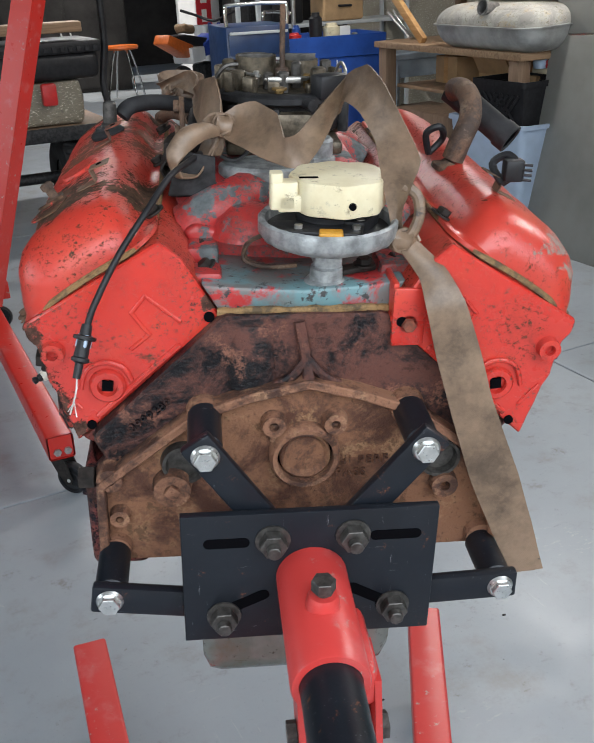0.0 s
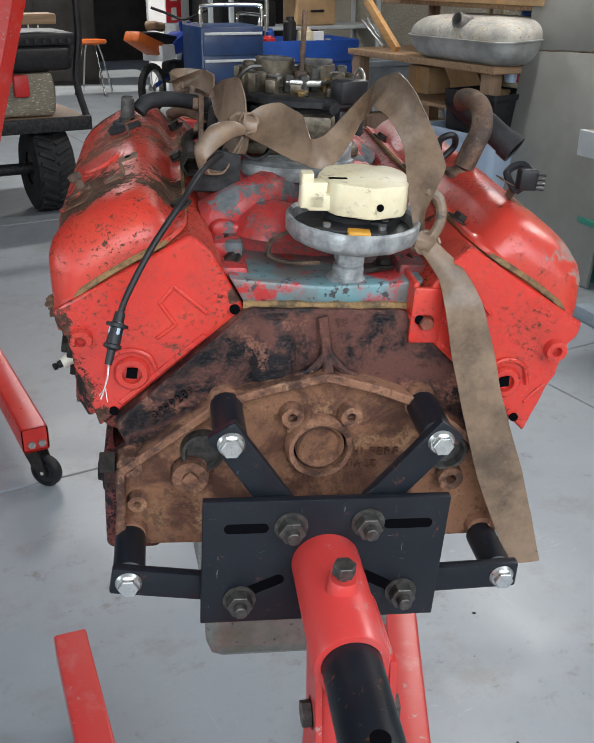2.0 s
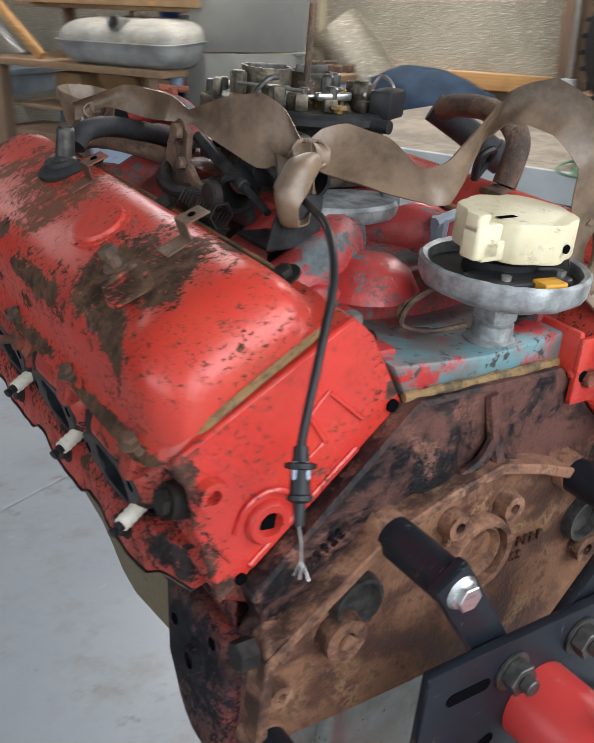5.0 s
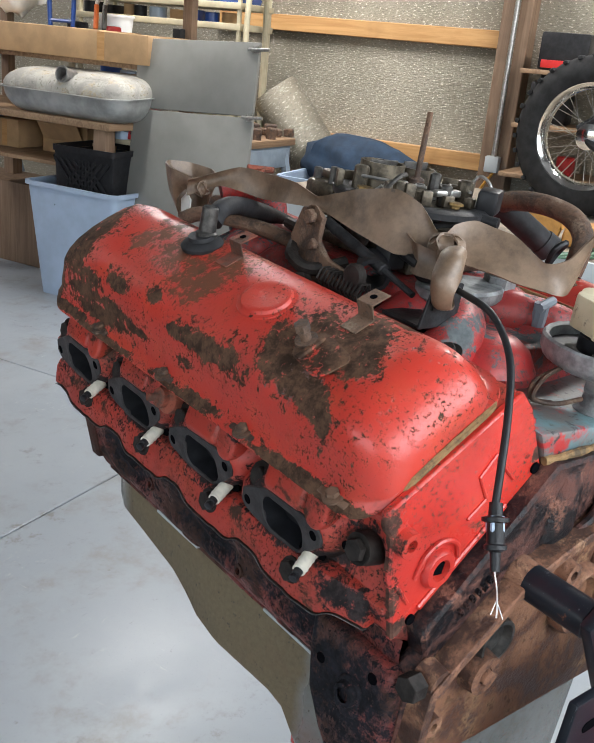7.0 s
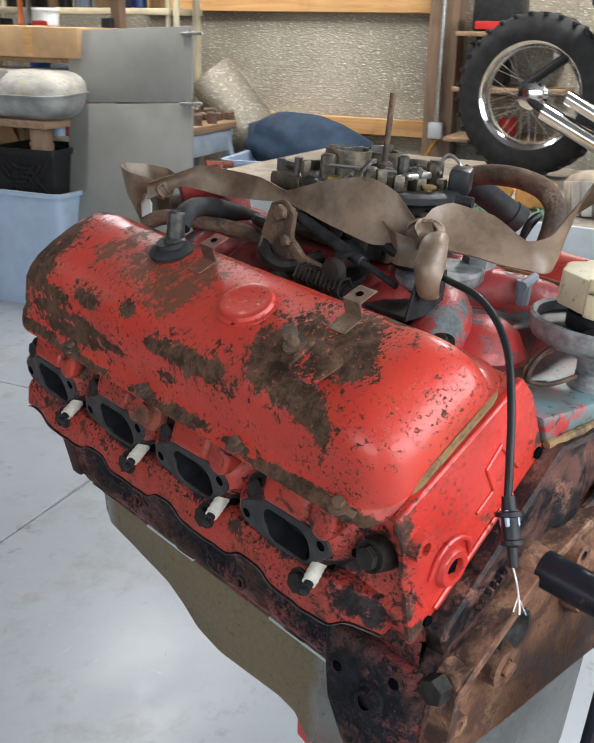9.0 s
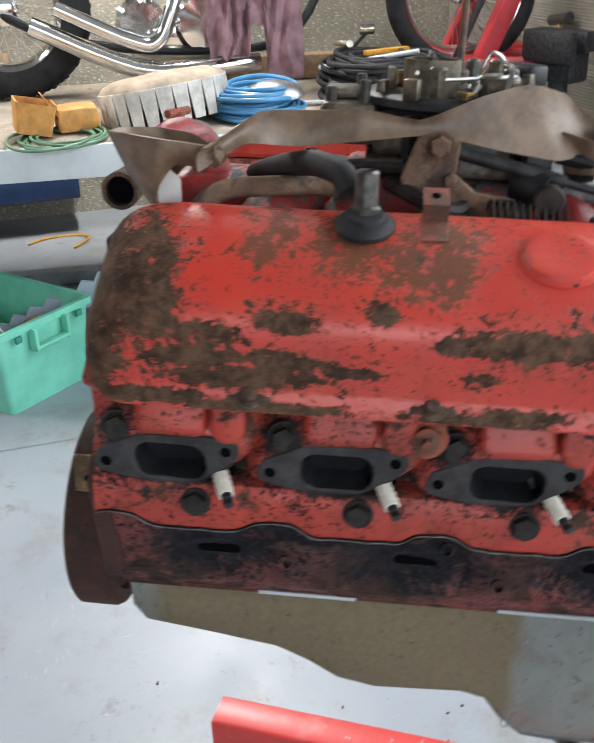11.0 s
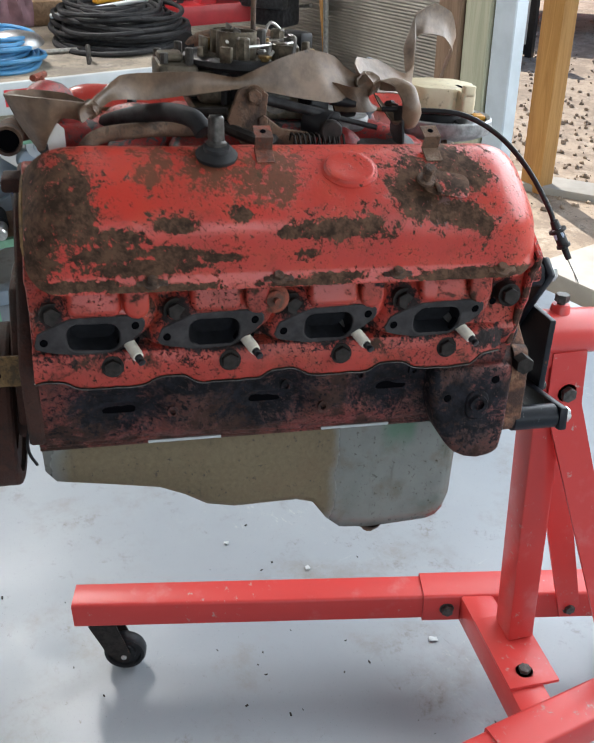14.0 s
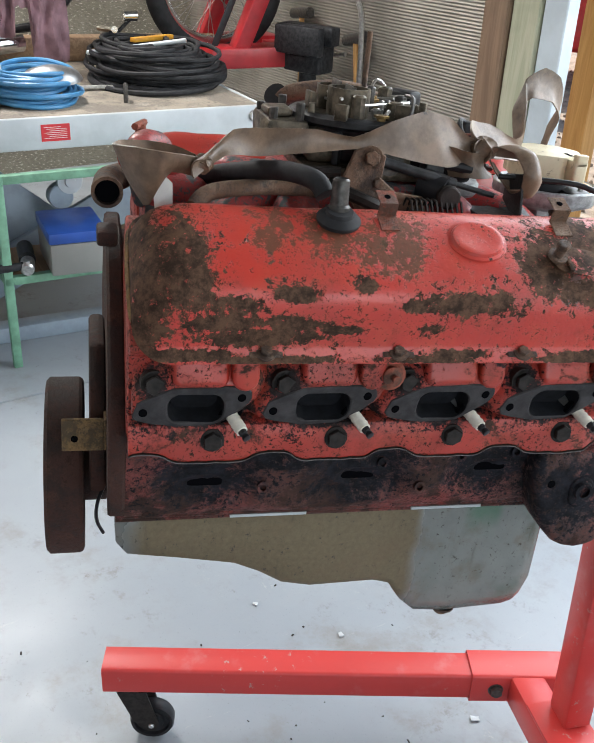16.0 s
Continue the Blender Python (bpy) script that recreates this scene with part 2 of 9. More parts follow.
    def blobs(self, rows, wobble=0.55, scale=45.0, grow=1.0, soft=0.05, along=1):
        """1 inside any of the stains (y, z, half length, half height), with ragged edges."""
        low = None
        for y, z, ry, rz in rows:
            a = self.tree.nodes.new("ShaderNodeVectorMath")
            a.operation = "SUBTRACT"
            self.put(a.inputs[0], self.co)
            a.inputs[1].default_value = (0, y, z) if along else (y, 0, z)
            b = self.tree.nodes.new("ShaderNodeVectorMath")
            b.operation = "MULTIPLY"
            self.put(b.inputs[0], a.outputs[0])
            b.inputs[1].default_value = (0 if along else 1 / (ry * grow), 1 / (ry * grow) if along else 0, 1 / (rz * grow))
            c = self.tree.nodes.new("ShaderNodeVectorMath")
            c.operation = "LENGTH"
            self.put(c.inputs[0], b.outputs[0])
            low = c.outputs["Value"] if low is None else self.math("MINIMUM", low, c.outputs["Value"])
        edge = self.math("ADD", self.noise(scale, 10, 0.75), self.math("MULTIPLY", self.noise(scale * 4.5, 6, 0.7), 0.5))
        return self.step(self.math("ADD", low, self.math("MULTIPLY", self.math("SUBTRACT", edge, 0.75), wobble * 5.0)), 1.0 + soft, 1.0 - soft)


def plain(name, colour, rough=0.5, metallic=0.0, vary=0.25, scale=30.0, bump=0.12, bscale=160.0):
    """A surface of one stuff, uneven in shade, gloss and grain."""
    n = Nodes(name, metallic, rough)
    f = n.noise(scale, 6)
    dark = tuple(c * (1 - vary) for c in colour)
    lite = tuple(min(1, c * (1 + vary)) for c in colour)
    n.set(Base_Color=n.mix(n.step(f, 0.3, 0.7), dark, lite), Roughness=n.blend(n.noise(scale * 2.3, 4), max(0.05, rough - 0.12), min(1, rough + 0.12)), Specular_IOR_Level=0.28 if max(colour) < 0.06 else 0.5)
    return n.bump(n.noise(bscale, 5), bump, 0.001).mat if bump else n.mat


def chipped(name, paint, under, grime, chips=0.5, dirt=0.5, scale=16.0, rough=0.35, stains=(), stain=(0.06, 0.045, 0.035), light=None, seed=0.0, soft=0.0, along=1):
    """Old paint: faded, chipped to the metal, with a brown film, and with dirt and grease in large and small spots."""
    n = Nodes(name, 0.0, rough)
    if seed:
        v = n.tree.nodes.new("ShaderNodeVectorMath")
        n.put(v.inputs[0], n.co)
        v.inputs[1].default_value = (seed, seed * 1.7, seed * 0.6)
        spot = v.outputs[0]
    else:
        spot = n.co
    fade = n.noise(9, 5, co=spot)
    grain = n.noise(310, 5, 0.75, co=spot)
    col = n.mix(n.step(fade, 0.3, 0.75), paint, tuple(min(1, c * 0.80 + 0.010) for c in paint))
    orange = tuple(min(1, q) for q in (paint[0] * 1.05, paint[1] * 1.9, paint[2] * 1.3))
    col = n.mix(n.math("MULTIPLY", n.step(n.noise(23, 7, 0.65, co=spot), 0.46, 0.70), 0.42), col, orange)
    # brown film, thick in places and broken up by a fine grain
    film = n.math("ADD", n.noise(scale * 0.55, 9, 0.68, co=spot), n.math("MULTIPLY", n.math("SUBTRACT", grain, 0.5), 0.35))
    film = n.math("MULTIPLY", n.step(film, 0.60 - 0.14 * dirt, 0.86 - 0.20 * dirt), min(0.9, 0.55 + 0.3 * dirt))
    col = n.mix(film, col, (paint[0] * 0.30 + 0.012, paint[1] * 0.55 + 0.010, paint[2] * 0.5 + 0.006))
    fine = n.step(n.noise(230, 8, 0.78, co=spot), 0.590 - 0.040 * chips, 0.612 - 0.040 * chips)
    where = n.step(n.noise(15, 8, 0.68, co=spot), 0.50 - 0.07 * chips, 0.62 - 0.07 * chips)
    pits = n.step(n.noise(520, 4, 0.7, co=spot), 0.70 - 0.02 * chips, 0.74 - 0.02 * chips)
    chip = n.math("MAXIMUM", n.math("MULTIPLY", fine, where), n.math("MULTIPLY", pits, 0.75))
    big = n.step(n.math("ADD", n.noise(scale, 9, 0.70, 0.3, co=spot), n.math("MULTIPLY", n.math("SUBTRACT", grain, 0.5), 0.12)), 0.70 - 0.16 * dirt - soft, 0.73 - 0.16 * dirt + soft)
    tone = n.mix(n.step(n.noise(55, 8, 0.75), 0.35, 0.68), grime, tuple(min(1, c * 2.0 + 0.003) for c in grime))
    col = n.mix(chip, col, under)
    col = n.mix(big, col, tone)
    mask = n.math("MAXIMUM", n.math("MAXIMUM", chip, big), n.math("MULTIPLY", film, 0.5))
    for rows, shade in light or ():
        s = n.math("MULTIPLY", n.blobs(rows, 0.85, 60), n.step(n.noise(75, 9, 0.80), 0.42, 0.48))
        col = n.mix(n.math("MULTIPLY", s, 0.85), col, n.mix(n.noise(90, 6), shade, tuple(c * 0.45 for c in shade)))
        mask = n.math("MAXIMUM", mask, n.math("MULTIPLY", s, 0.7))
    if stains:
        rim = n.math("MULTIPLY", n.blobs(stains, 1.0, 30, 1.35, along=along), n.step(n.noise(130, 8, 0.78), 0.50, 0.56))
        s = n.math("MULTIPLY", n.blobs(stains, soft=0.04 + soft * 5, along=along), n.step(n.noise(95, 9, 0.80), 0.36, 0.42 + soft))
        s = n.math("MAXIMUM", s, rim)
        col = n.mix(s, col, n.mix(n.step(n.noise(60, 9, 0.80), 0.38, 0.64), tuple(c * 0.6 for c in stain), tuple(min(1, c * 2.5) for c in stain)))
        mask = n.math("MAXIMUM", mask, s)
    n.set(Base_Color=col, Roughness=n.blend(mask, n.blend(fade, rough - 0.08, rough + 0.14), 0.78), Specular_IOR_Level=n.blend(mask, 0.66, 0.22))
    h = n.math("ADD", n.math("MULTIPLY", mask, -0.5), n.math("ADD", n.math("MULTIPLY", n.noise(220, 5), 0.4), n.math("MULTIPLY", n.noise(36, 4), 0.5)))
    return n.bump(h, 0.40, 0.0017).mat


RED = (0.54, 0.038, 0.023)
RUST = (0.13, 0.062, 0.034)
GREASE = (0.011, 0.009, 0.008)
DIRT = (0.050, 0.030, 0.018)

# stains on the near valve cover, (y, z) in the engine's own frame
COVER_SPOTS = [(0.535, 0.318, 0.026, 0.036), (0.492, 0.293, 0.026, 0.010), (0.437, 0.306, 0.020, 0.008), (0.371, 0.313, 0.012, 0.007),
               (0.262, 0.298, 0.056, 0.012), (0.315, 0.296, 0.020, 0.007), (0.180, 0.330, 0.030, 0.026), (0.130, 0.346, 0.030, 0.018),
               (0.140, 0.308, 0.034, 0.012), (0.440, 0.277, 0.034, 0.008), (0.505, 0.276, 0.036, 0.010), (0.107, 0.298, 0.009, 0.012),
               (0.574, 0.296, 0.027, 0.070), (0.10, 0.245, 0.07, 0.005), (0.27, 0.246, 0.04, 0.004), (0.54, 0.245, 0.05, 0.006), (0.12, 0.241, 0.07, 0.004), (0.30, 0.241, 0.05, 0.004), (0.45, 0.241, 0.06, 0.004), (0.47, 0.262, 0.06, 0.010), (0.390, 0.270, 0.020, 0.005), (0.300, 0.272, 0.014, 0.006)]
COVER_TAN = [(0.340, 0.336, 0.032, 0.016), (0.395, 0.350, 0.030, 0.018), (0.330, 0.352, 0.026, 0.014), (0.455, 0.352, 0.020, 0.012)]
M_cover = chipped("red valve cover paint", RED, (0.090, 0.034, 0.020), DIRT, 0.92, 0.52, 34, 0.32, COVER_SPOTS, (0.052, 0.028, 0.017), ((COVER_TAN, (0.125, 0.072, 0.036)), ([(0.155, 0.312, 0.026, 0.013), (0.128, 0.304, 0.016, 0.007)], (0.17, 0.155, 0.14))))
M_cover_far = chipped("red valve cover paint, far bank", RED, (0.07, 0.035, 0.02), DIRT, 0.75, 0.46, 20, 0.28, light=(([(0.050, 0.322, 0.022, 0.010), (0.030, 0.300, 0.008, 0.012)], (0.30, 0.28, 0.24)),), seed=3.1)
# soot round ports and bolts, plus painted shade below the port flanges
PORT_SOOT_SHADE = [(0.148 + 0.1257 * k, 0.175, 0.056, 0.017) for k in range(4)] + [(0.186 + 0.1257 * k, 0.209, 0.015, 0.015) for k in range(-1, 4)] + [(0.098 + 0.1257 * k, 0.176, 0.012, 0.010) for k in range(4)] + [(0.215, 0.240, 0.013, 0.010), (0.535, 0.244, 0.028, 0.008), (0.07, 0.150, 0.03, 0.012)]
# head flank: its shade is put into a deeper red and extra dirt
M_head = chipped("red head paint with flank shade", (0.43, 0.032, 0.017), (0.045, 0.022, 0.014), (0.040, 0.020, 0.013), 1.15, 0.80, 21, 0.36, PORT_SOOT_SHADE, (0.016, 0.012, 0.012), seed=1.3, soft=0.03)
# the head's red again, brighter as the lit end beside the shaded flank
M_head_face = chipped("bright red head paint for the lit end", (0.58, 0.032, 0.022), (0.070, 0.036, 0.022), DIRT, 0.85, 0.44, 26, 0.24, [(-0.262, 0.236, 0.010, 0.022), (-0.258, 0.205, 0.012, 0.014), (-0.230, 0.140, 0.018, 0.008), (-0.243, 0.168, 0.010, 0.018), (-0.092, 0.276, 0.008, 0.007)], (0.045, 0.022, 0.016), seed=5.2, soft=0.02, along=0)
# near-black patches at the flank's hollows, rear corner and below the head
BLOCK_DARK = [(0.50, 0.070, 0.060, 0.044), (0.325, 0.072, 0.058, 0.046), (0.165, 0.076, 0.060, 0.044), (0.41, 0.095, 0.06, 0.016), (0.07, 0.045, 0.055, 0.050), (0.25, 0.110, 0.2, 0.010)]
M_block = chipped("greasy red block paint", (0.20, 0.021, 0.015), (0.02, 0.014, 0.014), (0.030, 0.015, 0.011), 1.1, 1.35, 13, 0.40, BLOCK_DARK, (0.0065, 0.0065, 0.009), seed=2.2, soft=0.06)
M_flange = plain("sooty grey port face", (0.040, 0.037, 0.038), 0.55, 0, 0.4, 50, 0.5, 220)
# port soot; depth shade and a blue sky reflection are in its colour
M_throat = plain("blue-black port soot with depth shade", (0.006, 0.0065, 0.009), 0.8, 0, 0.4, 60, 0.3, 200)
M_intake = chipped("red intake paint", (0.42, 0.026, 0.026), (0.09, 0.10, 0.10), (0.075, 0.085, 0.088), 1.4, 1.02, 17, 0.36, seed=4.4)
M_hole = Nodes("dark hollow", 0.0, 1.0).set(Base_Color=(0.004, 0.004, 0.005), Specular_IOR_Level=0.0).mat


def rusty(name, base, dark, pale, scale=11.0, wet=0.5):
    """Rusted, oily iron: broad dark areas, patches of bright rust, hard specks and pits."""
    n = Nodes(name, 0.0, 0.7)
    a, b, c = n.noise(scale * 0.8, 10, 0.70, 0.5), n.noise(scale * 3.4, 9, 0.74), n.noise(scale * 15, 6, 0.75)
    col = n.mix(n.step(n.math("ADD", a, n.math("MULTIPLY", n.math("SUBTRACT", b, 0.5), 0.45)), 0.40, 0.58), dark, base)
    col = n.mix(n.math("MULTIPLY", n.step(n.math("ADD", n.noise(scale * 1.7, 9, 0.72), n.math("MULTIPLY", n.math("SUBTRACT", c, 0.5), 0.35)), 0.53, 0.68), 0.85), col, pale)
    col = n.mix(n.math("MULTIPLY", n.step(b, 0.55, 0.63), 0.75), col, tuple(q * 0.35 for q in base))
    col = n.mix(n.math("MULTIPLY", n.step(c, 0.58, 0.66), 0.6), col, tuple(q * 0.5 for q in dark))
    n.set(Base_Color=col, Roughness=n.blend(n.step(n.math("ADD", a, n.math("MULTIPLY", n.math("SUBTRACT", b, 0.5), 0.5)), 0.35, 0.62), 0.75 - 0.42 * wet, 0.85), Specular_IOR_Level=0.35)
    return n.bump(n.math("ADD", n.math("ADD", b, n.math("MULTIPLY", a, 0.8)), n.math("MULTIPLY", n.noise(260, 5), 0.8)), 0.65, 0.0028).mat


M_rust = rusty("rusty cast iron", (0.27, 0.130, 0.078), (0.060, 0.029, 0.021), (0.46, 0.27, 0.16), 19)
M_recess = rusty("brown rust film", (0.240, 0.115, 0.064), (0.080, 0.034, 0.022), (0.40, 0.235, 0.125), 13, 0.7)
M_black_rust = rusty("oily black cast iron", (0.115, 0.046, 0.035), (0.004, 0.004, 0.006), (0.36, 0.160, 0.105), 17, 1.0)
M_damper = rusty("rusty balancer", (0.060, 0.026, 0.019), (0.026, 0.014, 0.011), (0.10, 0.045, 0.03), 20, 0.2)
M_gasket = rusty("old cork gasket", (0.28, 0.17, 0.075), (0.10, 0.07, 0.04), (0.36, 0.24, 0.12), 40, 0.1)


def teal_pad():
    n = Nodes("worn intake end pad", 0.0, 0.42)
    a = n.noise(24, 7, 0.65, 0.5)
    col = n.mix(n.step(n.noise(15, 6, 0.6), 0.40, 0.56), (0.13, 0.24, 0.26), (0.15, 0.145, 0.14))
    col = n.mix(n.step(a, 0.52, 0.62), col, (0.42, 0.03, 0.03))
    col = n.mix(n.step(n.noise(90, 7, 0.7), 0.56, 0.62), col, (0.04, 0.04, 0.042))
    n.set(Base_Color=col)
    return n.bump(n.noise(180, 5), 0.3, 0.0012).mat


M_pad = teal_pad()


def oil_pan_paint():
    n = Nodes("galvanised pan with dried oil", 0.35, 0.5)
    y = n.axis(1)
    edge = n.math("ADD", y, n.math("MULTIPLY", n.math("SUBTRACT", n.noise(20, 6), 0.5), 0.03))
    film = n.math("MULTIPLY", n.step(edge, 0.205, 0.222), n.step(edge, 0.585, 0.555))
    metal = n.mix(n.noise(26, 6), (0.30, 0.30, 0.275), (0.18, 0.185, 0.170))
    metal = n.mix(n.math("MULTIPLY", n.step(n.noise(9, 4), 0.54, 0.70), n.step(y, 0.22, 0.12)), metal, (0.17, 0.19, 0.165))
    oil = n.mix(n.noise(170, 8, 0.80), (0.070, 0.052, 0.028), (0.260, 0.205, 0.120))
    col = n.mix(film, metal, oil)
    col = n.mix(n.step(n.noise(120, 7, 0.75), 0.58, 0.68), col, (0.06, 0.05, 0.04))
    drip = n.noise(9, 6, 0.65, co=n.scaled((5, 5, 0.7)))
    col = n.mix(n.math("MULTIPLY", n.step(drip, 0.58, 0.72), 0.40), col, (0.055, 0.046, 0.034))
    col = n.mix(n.math("MULTIPLY", n.step(n.noise(17, 8, 0.72), 0.50, 0.68), 0.40), col, (0.17, 0.115, 0.066))
    green = n.math("MULTIPLY", n.math("MULTIPLY", n.step(y, 0.085, 0.10), n.step(y, 0.150, 0.125)), n.step(n.math("ADD", n.axis(2), n.math("MULTIPLY", n.noise(40, 5), 0.04)), -0.075, -0.02))
    col = n.mix(n.math("MULTIPLY", green, 0.6), col, (0.07, 0.20, 0.11))
    n.set(Base_Color=col, Metallic=n.blend(film, 0.45, 0.0), Roughness=n.blend(film, 0.26, 0.68))
    return n.bump(n.noise(130, 6), 0.3, 0.0012).mat


M_pan = oil_pan_paint()


def stand_paint(name, base, rough=0.32):
    n = Nodes(name, 0.0, rough)
    scuff = n.math("MULTIPLY", n.step(n.noise(60, 7, 0.7), 0.60, 0.66), n.step(n.noise(8, 3), 0.45, 0.6))
    col = n.mix(n.noise(6, 4), base, tuple(c * 0.85 for c in base))
    col = n.mix(n.math("MULTIPLY", n.step(n.noise(13, 6), 0.55, 0.75), 0.35), col, tuple(min(1, c * 0.6 + 0.22) for c in base))
    n.set(Base_Color=n.mix(scuff, col, (0.42, 0.30, 0.27)), Roughness=n.blend(n.noise(30, 4), rough - 0.08, rough + 0.15))
    return n.bump(n.noise(120, 4), 0.12, 0.001).mat


M_stand = stand_paint("red stand paint", (0.60, 0.050, 0.045))
M_hoist = stand_paint("red hoist paint", (0.62, 0.030, 0.020), 0.28)


def black_plate():
    n = Nodes("scratched black steel", 0.0, 0.38)
    c = n.noise(18, 7, 0.7)
    rust = n.step(n.noise(34, 8, 0.78), 0.61, 0.66)
    scr = n.math("MAXIMUM", n.step(n.noise(40, 7, 0.75, co=n.scaled((6, 6, 0.6))), 0.64, 0.68), n.step(n.noise(30, 7, 0.75, co=n.scaled((0.8, 6, 8))), 0.66, 0.69))
    col = n.mix(c, (0.005, 0.006, 0.009), (0.014, 0.018, 0.025))
    col = n.mix(n.math("MULTIPLY", scr, 0.7), col, (0.20, 0.21, 0.23))
    n.set(Base_Color=n.mix(n.math("MULTIPLY", rust, 0.8), col, (0.16, 0.06, 0.03)), Roughness=n.blend(c, 0.24, 0.45), Specular_IOR_Level=0.3)
    return n.bump(n.noise(140, 5), 0.15, 0.001).mat


M_black = black_plate()
M_zinc = plain("zinc bolt", (0.62, 0.63, 0.62), 0.30, 0.9, 0.12, 120, 0.1, 400)
M_nut = plain("worn dark steel", (0.085, 0.080, 0.075), 0.42, 0.6, 0.4, 120, 0.25, 300)
M_oldbolt = plain("greasy bolt", (0.022, 0.018, 0.016), 0.6, 0.1, 0.5, 90, 0.4, 300)
M_ali = plain("dull cast aluminium", (0.31, 0.325, 0.33), 0.48, 0.40, 0.42, 60, 0.7, 220)
M_carb = plain("stained carburettor zinc", (0.105, 0.086, 0.062), 0.44, 0.55, 0.65, 75, 0.6, 260)
M_amberbrass = plain("tarnished brass", (0.26, 0.17, 0.07), 0.4, 0.8, 0.4, 80, 0.2)
M_carbdark = plain("dark carburettor casting", (0.030, 0.030, 0.032), 0.5, 0.35, 0.5, 60, 0.4, 260)


def cream_plastic():
    n = Nodes("yellowed cream plastic", 0.0, 0.42)
    col = n.mix(n.step(n.noise(30, 6), 0.3, 0.7), (0.62, 0.53, 0.34), (0.72, 0.65, 0.46))
    col = n.mix(n.math("MULTIPLY", n.step(n.noise(70, 8, 0.75), 0.56, 0.66), 0.7), col, (0.22, 0.17, 0.11))
    col = n.mix(n.math("MULTIPLY", n.step(n.noise(24, 8, 0.75), 0.58, 0.66), 0.45), col, (0.26, 0.24, 0.20))
    n.set(Base_Color=col, Roughness=n.blend(n.noise(60, 5), 0.32, 0.6))
    return n.bump(n.noise(150, 5), 0.2, 0.001).mat


M_cream = cream_plastic()
M_plastic = plain("black plastic", (0.016, 0.016, 0.018), 0.42, 0, 0.3, 40, 0.1, 200)
M_rubber = plain("weathered black rubber", (0.022, 0.022, 0.024), 0.66, 0, 0.4, 40, 0.3, 220)
M_amber = plain("amber plastic", (0.55, 0.26, 0.02), 0.4, 0, 0.15, 60, 0.05)
M_ceramic = plain("white plug ceramic", (0.74, 0.70, 0.60), 0.35, 0, 0.12, 120, 0.1, 300)
M_steel = plain("bare steel", (0.45, 0.44, 0.42), 0.34, 0.9, 0.25, 90, 0.2, 300)
M_bracket = rusty("rusty red bracket", (0.28, 0.075, 0.045), (0.10, 0.05, 0.035), (0.36, 0.14, 0.09), 40, 0.2)
M_pipe = rusty("brown steel pipe", (0.16, 0.095, 0.062), (0.055, 0.036, 0.028), (0.30, 0.22, 0.16), 26, 0.5)


def webbing():
    n = Nodes("dirty tan webbing", 0.0, 0.78)
    a = n.noise(13, 9, 0.74)
    col = n.mix(n.step(a, 0.30, 0.66), (0.062, 0.038, 0.022), (0.235, 0.155, 0.100))
    col = n.mix(n.step(n.noise(24, 7, 0.7), 0.66, 0.72), col, (0.045, 0.033, 0.026))
    n.set(Base_Color=col, Roughness=n.blend(a, 0.58, 0.38), Specular_IOR_Level=0.75)
    w = n.tree.nodes.new("ShaderNodeTexChecker")
    n.put(w.inputs["Vector"], n.co)
    w.inputs["Scale"].default_value = 900
    return n.bump(n.math("ADD", w.outputs["Fac"], n.noise(60, 5)), 0.22, 0.0007).mat


M_strap = webbing()


